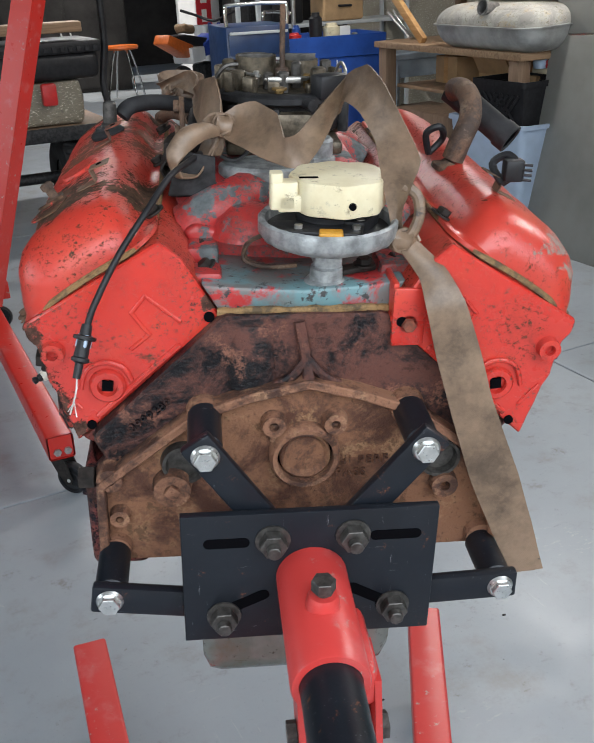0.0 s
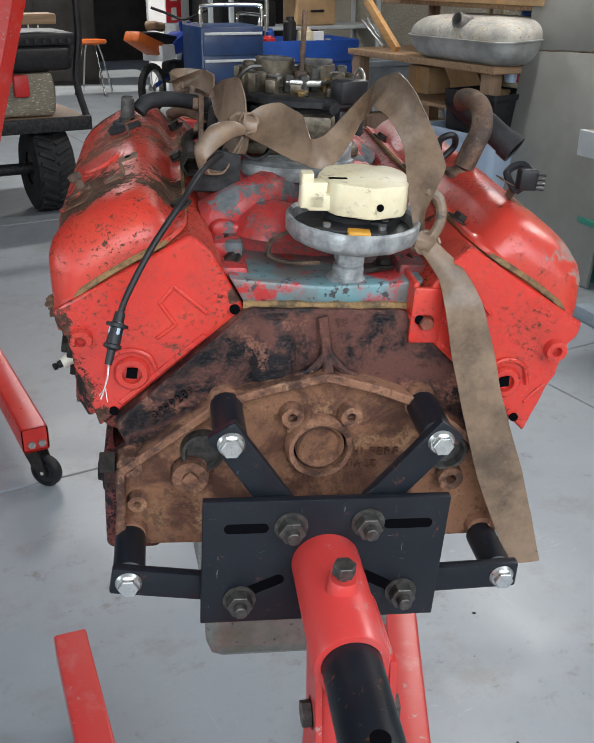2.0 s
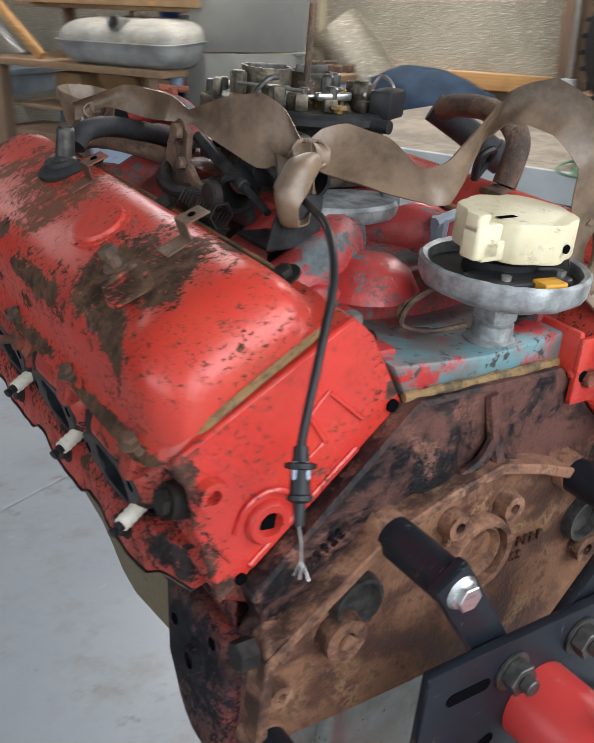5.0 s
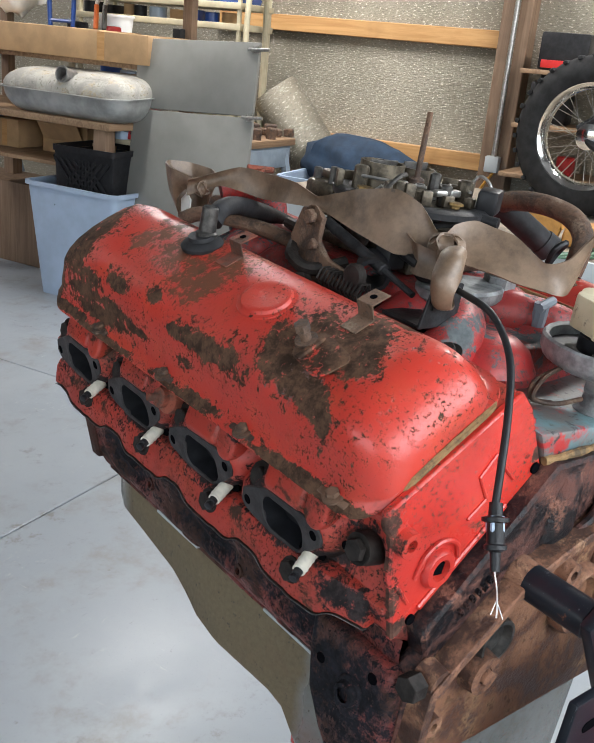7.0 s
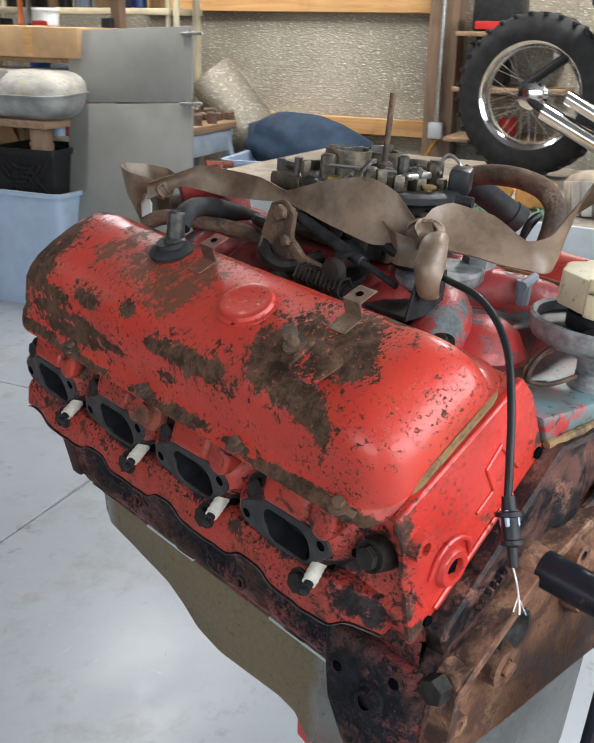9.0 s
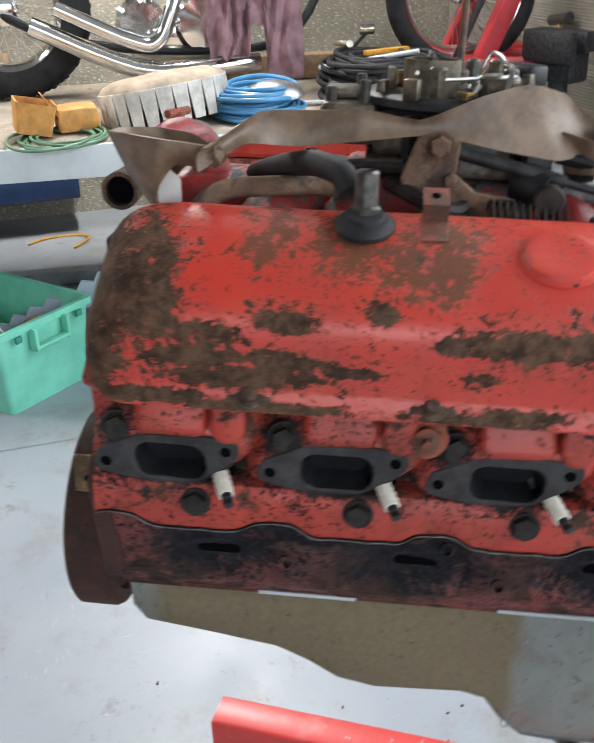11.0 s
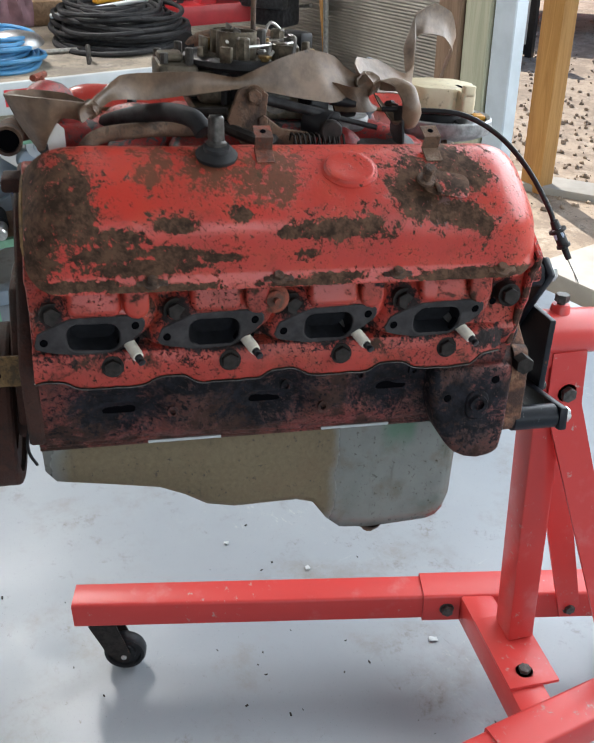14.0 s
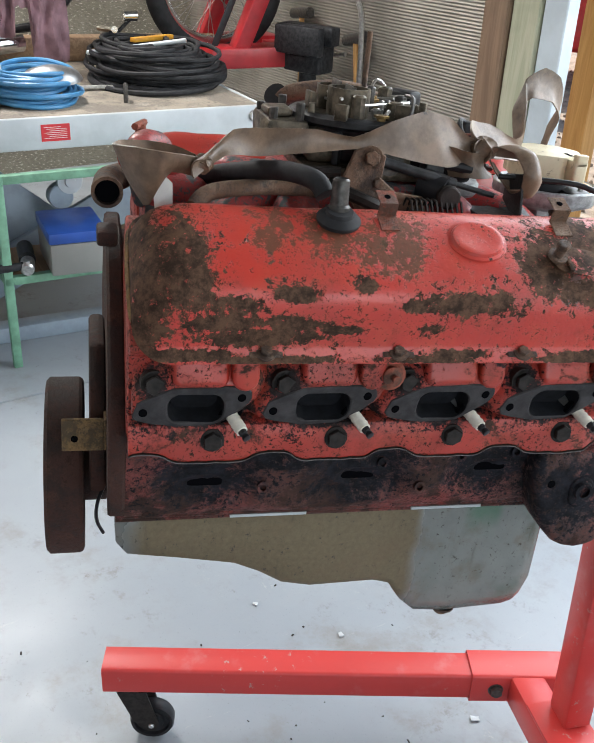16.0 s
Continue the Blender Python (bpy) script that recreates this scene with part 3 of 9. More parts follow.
def floor_paint():
    n = Nodes("grey painted concrete", 0.0, 0.3)
    a, b = n.noise(1.1, 7, 0.6), n.noise(3.4, 9, 0.72)
    col = n.mix(n.step(a, 0.3, 0.7), (0.258, 0.286, 0.314), (0.310, 0.337, 0.360))
    col = n.mix(n.math("MULTIPLY", n.step(b, 0.50, 0.70), 0.58), col, (0.195, 0.175, 0.145))
    col = n.mix(n.math("MULTIPLY", n.step(n.noise(17, 8, 0.75), 0.63, 0.71), 0.8), col, (0.14, 0.125, 0.11))
    smudge = n.math("MULTIPLY", n.step(n.noise(7.5, 10, 0.80), 0.545, 0.66), n.step(n.noise(1.4, 4), 0.42, 0.60))
    col = n.mix(n.math("MULTIPLY", smudge, 0.80), col, (0.150, 0.135, 0.112))
    scr = n.math("MULTIPLY", n.step(n.noise(11, 8, 0.78, 0.3, co=n.scaled((1, 6, 1))), 0.62, 0.66), n.step(n.noise(1.7, 3), 0.46, 0.62))
    col = n.mix(n.math("MULTIPLY", scr, 0.55), col, (0.13, 0.13, 0.135))
    pale = n.math("MULTIPLY", n.step(n.noise(26, 9, 0.8, co=n.scaled((1, 2.5, 1))), 0.56, 0.62), n.step(n.noise(2.0, 4), 0.55, 0.68))
    col = n.mix(n.math("MULTIPLY", pale, 0.5), col, (0.50, 0.50, 0.47))
    speck = n.step(n.noise(150, 6, 0.8), 0.60, 0.66)
    col = n.mix(n.math("MULTIPLY", speck, 0.45), col, (0.12, 0.12, 0.12))
    hair = n.math("MULTIPLY", n.step(n.noise(16, 9, 0.8, 0.6, co=n.scaled((7, 0.7, 1))), 0.625, 0.645), n.step(n.noise(2.3, 4), 0.45, 0.58))
    col = n.mix(n.math("MULTIPLY", hair, 0.5), col, (0.46, 0.47, 0.46))
    n.set(Base_Color=col, Roughness=n.blend(n.step(n.noise(3.1, 9, 0.75), 0.35, 0.70), 0.33, 0.48), Specular_IOR_Level=0.5)
    return n.bump(n.math("ADD", n.math("MULTIPLY", n.noise(5, 5), 0.4), n.math("MULTIPLY", n.noise(60, 6), 0.25)), 0.06, 0.005).mat


M_floor = floor_paint()
M_joint = plain("dirty saw joint", (0.06, 0.058, 0.055), 0.8, 0, 0.3, 30)


def foil():
    n = Nodes("silver bubble insulation with painted glints", 0.55, 0.3)
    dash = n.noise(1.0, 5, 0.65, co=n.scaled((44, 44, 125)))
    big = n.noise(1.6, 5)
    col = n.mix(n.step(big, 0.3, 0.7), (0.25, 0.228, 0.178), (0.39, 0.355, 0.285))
    # glints of the crinkled foil painted as pale dashes, darker dashes between
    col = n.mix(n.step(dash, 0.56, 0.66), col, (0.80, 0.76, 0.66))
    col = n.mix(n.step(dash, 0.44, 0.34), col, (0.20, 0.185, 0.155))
    n.set(Base_Color=col, Roughness=n.blend(dash, 0.30, 0.55))
    return n.bump(n.math("ADD", dash, n.math("MULTIPLY", n.noise(5, 5), 0.8)), 0.8, 0.012).mat


M_foil = foil()
M_lining = plain("dull grey foil lining", (0.25, 0.23, 0.20), 0.5, 0.35, 0.25, 2.5, 0.2, 60)


def timber(name, a, b, scale=3.0, axis="X", rough=0.6):
    n = Nodes(name, 0.0, rough)
    k = {"X": (0.6, 9, 9), "Y": (9, 0.6, 9), "Z": (9, 9, 0.6)}[axis]
    g = n.noise(scale, 8, 0.65, 1.2, co=n.scaled(k))
    col = n.mix(n.step(g, 0.32, 0.68), a, b)
    col = n.mix(n.math("MULTIPLY", n.step(n.noise(2.0, 4), 0.55, 0.72), 0.5), col, tuple(c * 0.55 for c in a))
    n.set(Base_Color=col)
    return n.bump(g, 0.25, 0.002).mat


M_pine = timber("orange pine", (0.42, 0.215, 0.075), (0.56, 0.32, 0.13), 3, "Y")
M_pine_up = timber("orange pine upright", (0.46, 0.235, 0.07), (0.60, 0.34, 0.12), 3, "Z")
M_green_pine = timber("pale treated pine", (0.34, 0.35, 0.24), (0.46, 0.45, 0.33), 3, "Z")
M_brown_post = timber("brown old post", (0.17, 0.105, 0.065), (0.26, 0.17, 0.11), 3, "Z")
M_plank = timber("dirty bench plank", (0.20, 0.12, 0.065), (0.34, 0.22, 0.13), 4, "X")
M_trim = plain("pale blue-grey trim", (0.50, 0.56, 0.60), 0.5, 0, 0.08, 8, 0.05)
M_white = plain("white painted trim", (0.78, 0.79, 0.80), 0.5, 0, 0.05, 8, 0.05)
M_darkwall = plain("dark shed cladding", (0.034, 0.031, 0.029), 0.7, 0, 0.4, 3, 0.3, 40)
M_roof = plain("grey roof sheet", (0.22, 0.22, 0.22), 0.6, 0.2, 0.2, 4, 0.1)
M_greypanel = plain("grey painted panel", (0.225, 0.222, 0.205), 0.48, 0, 0.10, 4, 0.1, 60)
M_card = plain("brown cardboard", (0.44, 0.28, 0.145), 0.8, 0, 0.14, 8, 0.2, 90)
M_lift = plain("pale grey lift paint", (0.48, 0.51, 0.52), 0.4, 0, 0.12, 6, 0.1, 80)
M_liftblue = plain("blue grey steel paint", (0.26, 0.31, 0.36), 0.45, 0, 0.2, 7, 0.1, 80)
M_deck = rusty("worn lift deck", (0.33, 0.28, 0.22), (0.20, 0.17, 0.14), (0.42, 0.38, 0.32), 7, 0.2)
M_green = plain("green painted steel", (0.16, 0.33, 0.22), 0.5, 0, 0.25, 14, 0.15, 90)
M_tub = plain("sea green plastic", (0.16, 0.52, 0.38), 0.42, 0, 0.12, 9, 0.05)
M_tubdark = plain("dark green plastic", (0.03, 0.20, 0.15), 0.42, 0, 0.15, 9, 0.05)
M_bluehose = plain("blue air hose", (0.055, 0.21, 0.40), 0.42, 0, 0.2, 12, 0.05)
M_greenhose = plain("green cord", (0.10, 0.20, 0.12), 0.5, 0, 0.25, 12, 0.05)
M_dullsteel = plain("dull scratched steel", (0.30, 0.30, 0.30), 0.36, 0.8, 0.35, 20, 0.2, 120)
M_shroud = plain("dusty brown plastic", (0.34, 0.27, 0.20), 0.75, 0, 0.35, 10, 0.3, 70)
M_fin = plain("dusty white plastic", (0.52, 0.50, 0.46), 0.6, 0, 0.25, 20, 0.2, 90)
M_tyre = plain("black tyre rubber", (0.020, 0.020, 0.021), 0.72, 0, 0.4, 16, 0.2, 150)
M_chrome = plain("chrome", (0.80, 0.80, 0.79), 0.10, 1.0, 0.05, 20, 0)
M_cloth = plain("faded mauve rag", (0.27, 0.155, 0.175), 0.9, 0, 0.3, 12, 0.5, 90)
M_bluecloth = plain("navy fabric", (0.014, 0.032, 0.062), 0.85, 0, 0.3, 10, 0.4, 80)
M_redframe = plain("deep red frame paint", (0.36, 0.016, 0.022), 0.36, 0, 0.2, 8, 0.05)
M_bluecab = plain("dark blue cabinet paint", (0.018, 0.042, 0.115), 0.34, 0, 0.2, 8, 0.05)
M_bluecart = plain("bright blue cart paint", (0.020, 0.075, 0.33), 0.32, 0, 0.15, 8, 0.05)
M_tote = plain("pale blue tote plastic", (0.36, 0.45, 0.58), 0.45, 0, 0.08, 8, 0.05)
M_beige = plain("beige shelf paint", (0.52, 0.46, 0.32), 0.5, 0, 0.15, 8, 0.05)
M_tanktop = rusty("stained tank top", (0.40, 0.385, 0.345), (0.27, 0.26, 0.235), (0.42, 0.33, 0.20), 9, 0.7)
M_tank = plain("galvanised tank", (0.34, 0.345, 0.335), 0.48, 0.35, 0.3, 7, 0.25, 90)
M_orange = plain("orange plastic", (0.55, 0.12, 0.02), 0.45, 0, 0.15, 20, 0.05)
M_bluebike = plain("blue bike plastic", (0.02, 0.05, 0.28), 0.35, 0, 0.2, 20, 0.05)
M_redplastic = plain("red plastic", (0.50, 0.020, 0.020), 0.4, 0, 0.15, 20, 0.05)
M_paper = plain("white paper", (0.75, 0.74, 0.70), 0.8, 0, 0.06, 30, 0.1)
M_sticker = plain("red warning sticker", (0.60, 0.030, 0.040), 0.45, 0, 0.08, 40, 0.03)
M_gravel = rusty("pale gravel", (0.40, 0.315, 0.235), (0.25, 0.19, 0.14), (0.52, 0.44, 0.35), 5, 0.0)
M_apron = plain("pale concrete apron", (0.36, 0.34, 0.30), 0.75, 0, 0.14, 5, 0.2, 60)
M_grass = plain("distant grass", (0.09, 0.11, 0.045), 0.9, 0, 0.4, 3, 0.3, 20)
M_meshwire = plain("dark mesh", (0.10, 0.10, 0.10), 0.5, 0.3, 0.3, 20, 0.0)
M_lamp = Nodes("lit lamp tube").set(Emission_Color=(1.0, 0.96, 0.90), Emission_Strength=4.0).mat

# ---- the shop: floor, walls, roof, yard ----
def setting(name, bm, material, label, sharp=35):
    return solid(name, bm, material, label, "", BUILD, "", "structure", sharp)


floor = setting("floor", span(-4.6, 8.0, -1.74, 15.0, -0.16, -0.012), M_joint, "grey painted concrete shop floor with saw joints")
_xs, _ys = [-4.6, -1.15, 1.90, 4.95, 8.0], [-1.74, 1.69, 4.75, 7.8, 10.9, 15.0]
for xa, xb in zip(_xs, _xs[1:]):
    for ya, yb in zip(_ys, _ys[1:]):
        part("slab", span(xa + 0.003, xb - 0.003, ya + 0.003, yb - 0.003, -0.02, 0.0, 0.003, 1), M_floor, floor)

setting("wall_front", all_of(span(1.96, 4.6, -1.90, -1.75, -0.16, 3.3), span(-4.6, 1.96, -1.90, -1.75, 3.0, 3.3), span(-4.75, -3.4, -1.90, -1.75, -0.16, 3.3)),
        M_foil, "shop front wall lined with silver foil insulation beside a wide open doorway")
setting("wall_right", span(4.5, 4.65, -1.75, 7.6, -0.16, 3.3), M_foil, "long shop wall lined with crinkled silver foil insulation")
setting("wall_back", all_of(span(-4.6, 3.2, 14.8, 15.0, -0.16, 3.3), span(4.3, 8.0, 14.8, 15.0, -0.16, 3.3), span(3.2, 4.3, 14.8, 15.0, 2.4, 3.3)), M_darkwall, "dark far end wall of the shop with a bright doorway")
setting("wall_side", all_of(span(8.0, 8.15, 7.4, 15.0, -0.16, 3.3), span(4.65, 8.0, 7.45, 7.6, -0.16, 3.3)), M_darkwall, "dark clad side wall of the shop")
# out of view; its wide opening is added to let side light in
setting("wall_left", all_of(span(-4.75, -4.6, 4.2, 15.0, -0.16, 3.3), span(-4.75, -4.6, -1.75, 4.2, 2.9, 3.3), span(-4.75, -4.6, -1.75, -0.9, -0.16, 2.9)), M_darkwall, "dark clad shop wall with an added wide opening")
# the unseen gap in the roof is added to put sun on the sign
setting("ceiling", all_of(span(-4.75, 8.15, -1.90, 9.4, 3.3, 3.42), span(-4.75, 5.6, 9.4, 12.1, 3.3, 3.42), span(-4.75, 8.15, 12.1, 15.0, 3.3, 3.42)), M_roof, "grey sheet roof of the shop with an opening added for sun")


def girt(z, ya, yb):
    b = span(4.44, 4.497, ya, yb, z - 0.048, z + 0.048, 0.004, 1)
    solid("wall_girt", b, M_pine, "orange pine girt nailed across silver insulation", "timber", BUILD, "wall girts", "structure")


for z in (0.87, 1.555, 2.25):
    girt(z, 1.54, 3.45)
solid("wall_post", span(4.36, 4.497, 1.36, 1.53, 0, 3.3, 0.005, 1), M_brown_post, "brown timber wall post carrying a steel conduit", "post", BUILD, "", "structure")
conduit = thing("conduit", "grey steel conduit with a junction box on the wall post", "conduit", BUILD)
part("tube", rod((4.335, 1.44, 0.92), (4.335, 1.44, 3.3), 0.016, 12), M_steel, conduit)
part("junction_box", span(4.30, 4.357, 1.40, 1.48, 0.84, 0.93, 0.006), M_lift, conduit)
part("cord", hose([(4.33, 1.42, 0.85), (4.32, 1.50, 0.70), (4.34, 1.53, 0.45), (4.33, 1.50, 0.2)], 0.008), M_amber, conduit, "yellow cord")

# corrugation of the front wall's lining
_b = bmesh.new()
_rows = [[_b.verts.new((x, -1.7440 + 0.0035 * (k % 2), 0.004 * 1.7 * k)) for x in (1.97, 4.49)] for k in range(478)]
for p, q in zip(_rows, _rows[1:]):
    _b.faces.new((p[0], p[1], q[1], q[0]))
setting("lining", _b, M_lining, "finely ribbed grey lining of the front wall")
for nm, xa, xb, ya, yb, mt, lab in (("jamb_post", 1.83, 1.955, -1.90, -1.70, M_brown_post, "brown timber post at the open doorway"),
                                     ("jamb_post", 1.69, 1.825, -1.90, -1.72, M_green_pine, "pale treated pine post at the open doorway"),
                                     ("door_trim", 1.575, 1.685, -1.80, -1.735, M_trim, "pale metal trim of the open doorway")):
    solid(nm, span(xa, xb, ya, yb, -0.1, 3.0, 0.005, 1), mt, lab, "post", BUILD, "", "structure")

# the yard
ground = setting("ground", all_of(span(-400, 400, -400, 400, -0.5, -0.17)), M_gravel, "bare gravel yard reaching to the horizon")
setting("apron", span(-5.0, 1.48, -7.0, -1.91, -0.168, -0.012, 0.01), M_apron, "pale concrete apron before the open doorway")
_rng = random.Random(5)
_b = bmesh.new()
for k in range(2600):
    x, y = _rng.uniform(1.5, 6.5), -1.95 - abs(_rng.gauss(0, 2.2))
    s = _rng.uniform(0.007, 0.022)
    q = bmesh.new()
    bmesh.ops.create_icosphere(q, subdivisions=1, radius=s)
    fuse(_b, q, T(x, y, -0.17 + s * 0.3 + 0.13 * min(1, (x - 1.5) / 0.4)) @ Euler((_rng.random() * 6, _rng.random() * 6, 0)).to_matrix().to_4x4() @ Matrix.Diagonal((1, _rng.uniform(0.6, 1), _rng.uniform(0.4, 0.8), 1)))
solid("gravel", _b, M_gravel, "loose pale gravel stones beside the apron", "gravel", BUILD, "", "stuff", 20)
setting("gravel_bed", all_of((prism([(1.49, -12), (14, -12), (14, -1.92), (1.49, -1.92)], 0.13), T(0, 0, -0.17))), M_gravel, "packed gravel beside the concrete apron")

# what stands in the yard
solid("timber_post", span(-0.065, 0.065, -0.05, 0.05, -0.04, 3.2, 0.006), M_pine_up, "orange pine porch post standing on a kerb in the yard", "post", T(3.02, -1.70, 0) @ BUILD)
solid("kerb", span(-0.5, 0.55, -0.10, 0.10, -0.06, 0.0, 0.012), M_apron, "white concrete kerb under the porch post", "kerb", T(3.12, -1.66, 0) @ BUILD @ R("Z", 25))


def parked_car(m):
    car = thing("car", "red hatchback with a grey bumper parked on the gravel", "car", m)
    body = [(-1.95, 0.35), (-1.95, 0.72), (-1.80, 0.86), (-0.95, 0.93), (-0.35, 1.36), (0.95, 1.40), (1.70, 0.98), (1.92, 0.88), (1.95, 0.35)]
    part("body", slab_xz(body, -0.80, 0.80, 0.06, 3), M_redplastic, car)
    for s in (-1, 1):
        part("bumper", span(s * 1.93, s * 2.03, -0.78, 0.78, 0.30, 0.52, 0.03), M_lift, car)
    part("windscreen", slab_xz([(-0.93, 0.97), (-0.40, 1.33), (0.90, 1.36), (1.45, 1.02)], -0.815, 0.815, 0.02), M_plastic, car)
    for sx in (-1.2, 1.2):
        for sy in (-0.78, 0.78):
            w = part("wheel", cyl(0.30, 0.18, 24, 0.03), M_tyre, car, m=T(sx, sy - 0.09, 0.30) @ R("X", -90))
            part("rim", cyl(0.18, 0.012, 20, 0.004), M_steel, w, m=T(0, 0, 0.172 if sy > 0 else -0.004))
    for y in (-0.55, 0.55):
        part("headlight", span(-2.0, -1.94, y - 0.14, y + 0.14, 0.60, 0.74, 0.02), M_white, car)
    return car


parked_car(BUILD @ T(6.0, -6.8, -0.04) @ R("Z", 30))
_g = thing("trailer_gate", "black steel trailer gate frame in the yard", "gate", BUILD @ T(4.6, -5.2, -0.04) @ R("Z", 18))
for x in (0.0, 1.6):
    part("upright", span(x - 0.03, x + 0.03, -0.03, 0.03, 0, 0.78, 0.006), M_plastic, _g)
for z in (0.06, 0.75):
    part("rail", span(0.03, 1.57, -0.03, 0.03, z - 0.04, z + 0.04, 0.006), M_plastic, _g)
part("panel", span(0.035, 1.565, -0.005, 0.005, 0.10, 0.71), M_white, _g, "white sheet panel")


def ceiling_lamp(x, y, turn=0.0, size=1.2):
    l = thing("ceiling_lamp", "lit white strip lamp under the shop roof", "lamp", BUILD @ T(x, y, 3.02) @ R("Z", turn), "ceiling lamps")
    part("housing", span(-size / 2, size / 2, -0.07, 0.07, 0.02, 0.075, 0.01), M_white, l)
    part("diffuser", span(-size / 2 + 0.02, size / 2 - 0.02, -0.055, 0.055, 0.0, 0.019, 0.006), M_lamp, l, "glowing diffuser")
    for x0 in (-size / 3, size / 3):
        part("hanger", rod((x0, 0, 0.075), (x0, 0, 0.28), 0.004, 8), M_steel, l)
    d = bpy.data.lights.new("strip_lamp", "AREA")
    d.shape, d.size, d.size_y, d.energy, d.color = "RECTANGLE", size, 0.12, 62, (1.0, 0.98, 0.96)
    ob = new("strip_lamp_light", d)
    ob.matrix_world = BUILD @ T(x, y, 3.0) @ R("Z", turn)


for x, y in ((3.16, 2.84), (1.35, 6.02), (2.4, 9.4), (3.3, 0.04)):
    ceiling_lamp(x, y, 0)

# ---- the engine, in its own frame: y forward from the bell face, z up from the crank ----
ENGINE = T(-0.009, 0.012, 0.840) @ R("X", 3.3) @ R("Y", 3.0)
engine = thing("car_engine", "old chipped red cast-iron V8 engine bolted to a stand", "engine", ENGINE)

# block
_v = [(-0.226, 0.129), (-0.080, 0.262), (0.080, 0.262), (0.226, 0.129), (0.207, 0.108), (0.196, 0.062), (0.176, 0.030), (0.168, 0.010), (-0.148, 0.010), (-0.154, 0.030), (-0.168, 0.062), (-0.184, 0.108)]
block = part("block", roughen(slab_xz(_v, 0.030, 0.585, 0.006, 2), 0.0015, 40), M_block, engine, "greasy red engine block")


def pad_x(x, y, z, w, h, t, r=None):
    """A rounded boss on the flank that looks to -x."""
    b = prism(rounded(w, h, r or min(w, h) * 0.4), t, 0.0015, 1)
    b.transform(T(x, y, z) @ R("Y", -90) @ R("Z", 90))
    return b


CORE_SLOTS = ((0.50, 0.056), (0.325, 0.060), (0.165, 0.066))


def flank_x(y, z):
    """The uneven cast side of the block: hollows round the core slots, swellings between them."""
    x = -0.171 - 0.040 * min(1.0, max(0.0, (z - 0.006) / 0.100)) ** 0.75
    for ys, zs in CORE_SLOTS:
        x += 0.013 * math.exp(-(((y - ys) / 0.050) ** 4 + ((z - zs - 0.012) / 0.036) ** 4))
        lip = math.hypot((y - ys) / 0.030, (z - zs) / 0.014)
        x -= 0.0045 * math.exp(-((lip - 1.0) / 0.30) ** 2)
    for yb, zb, ry, rz, out in ((0.430, 0.050, 0.020, 0.030, 0.006), (0.250, 0.045, 0.022, 0.034, 0.007), (0.545, 0.030, 0.03, 0.018, 0.005), (0.40, 0.022, 0.04, 0.012, 0.006), (0.30, 0.026, 0.035, 0.012, 0.006), (0.275, 0.090, 0.020, 0.018, 0.006), (0.47, 0.025, 0.030, 0.012, 0.005), (0.20, 0.030, 0.03, 0.014, 0.006), (0.390, 0.085, 0.025, 0.025, 0.004)):
        x -= out * math.exp(-(((y - yb) / ry) ** 2 + ((z - zb) / rz) ** 2))
    return x - 0.0022 * noise.noise((y * 38, z * 38, 1.5)) - 0.0010 * noise.noise((y * 120, z * 120, 0.5)) - 0.003


b = bmesh.new()
_g = [[b.verts.new((flank_x(0.028 + 0.557 * i / 150, 0.006 + 0.120 * k / 34), 0.028 + 0.557 * i / 150, 0.006 + 0.120 * k / 34)) for k in range(35)] for i in range(151)]
for p, q in zip(_g, _g[1:]):
    for k in range(34):
        b.faces.new((p[k], q[k], q[k + 1], p[k + 1]))
part("cast_flank", b, M_block, block, "dark lumpy cast flank with red patches")
for y in (0.11, 0.20, 0.29, 0.38, 0.47, 0.55):
    part("rail_lug", roughen(span(-0.180, -0.155, y - 0.018, y + 0.018, 0.004, 0.022, 0.006, 3), 0.0015, 60, 1), M_block, block)
for y, z in CORE_SLOTS:
    part("core_slot", pad_x(flank_x(y, z) + 0.0012, y, z, 0.042, 0.013, 0.0022), M_hole, block)
for y, z in ((0.437, 0.056), (0.300, 0.078), (0.255, 0.05), (0.14, 0.09), (0.21, 0.09)):
    part("threaded_boss", all_of((ring_prism([(0.0085 * math.cos(k * 0.524), 0.0065 * math.sin(k * 0.524)) for k in range(12)], [(0.0045 * math.cos(k * 0.524), 0.0035 * math.sin(k * 0.524)) for k in range(12)], 0.008, 0.006), T(flank_x(y, z) + 0.004, y, z) @ R("Y", -90))), M_block, block)
# rounded filter corner at the rear of the flank
_f = slab_yz([(0.016, 0.100), (0.016, 0.012), (0.0165, -0.006), (0.018, -0.019), (0.022, -0.028), (0.034, -0.033), (0.051, -0.034), (0.067, -0.031), (0.081, -0.023), (0.093, -0.011), (0.103, 0.004), (0.112, 0.022), (0.122, 0.060), (0.126, 0.10)], -0.226, -0.165, 0.012, 4)
part("filter_corner", roughen(_f, 0.0022, 38), M_block, block)
part("filter_boss", roughen(all_of((prism(rounded(0.040, 0.030, 0.013), 0.007, 0.004, 3), T(-0.222, 0.062, 0.048) @ R("Y", -90)), (lathe([(0.007, 0.010), (0.011, 0.010), (0.014, 0.0)], 20), T(-0.224, 0.062, 0.052) @ R("Y", -90))), 0.001, 80), M_block, block, "oval cast boss")
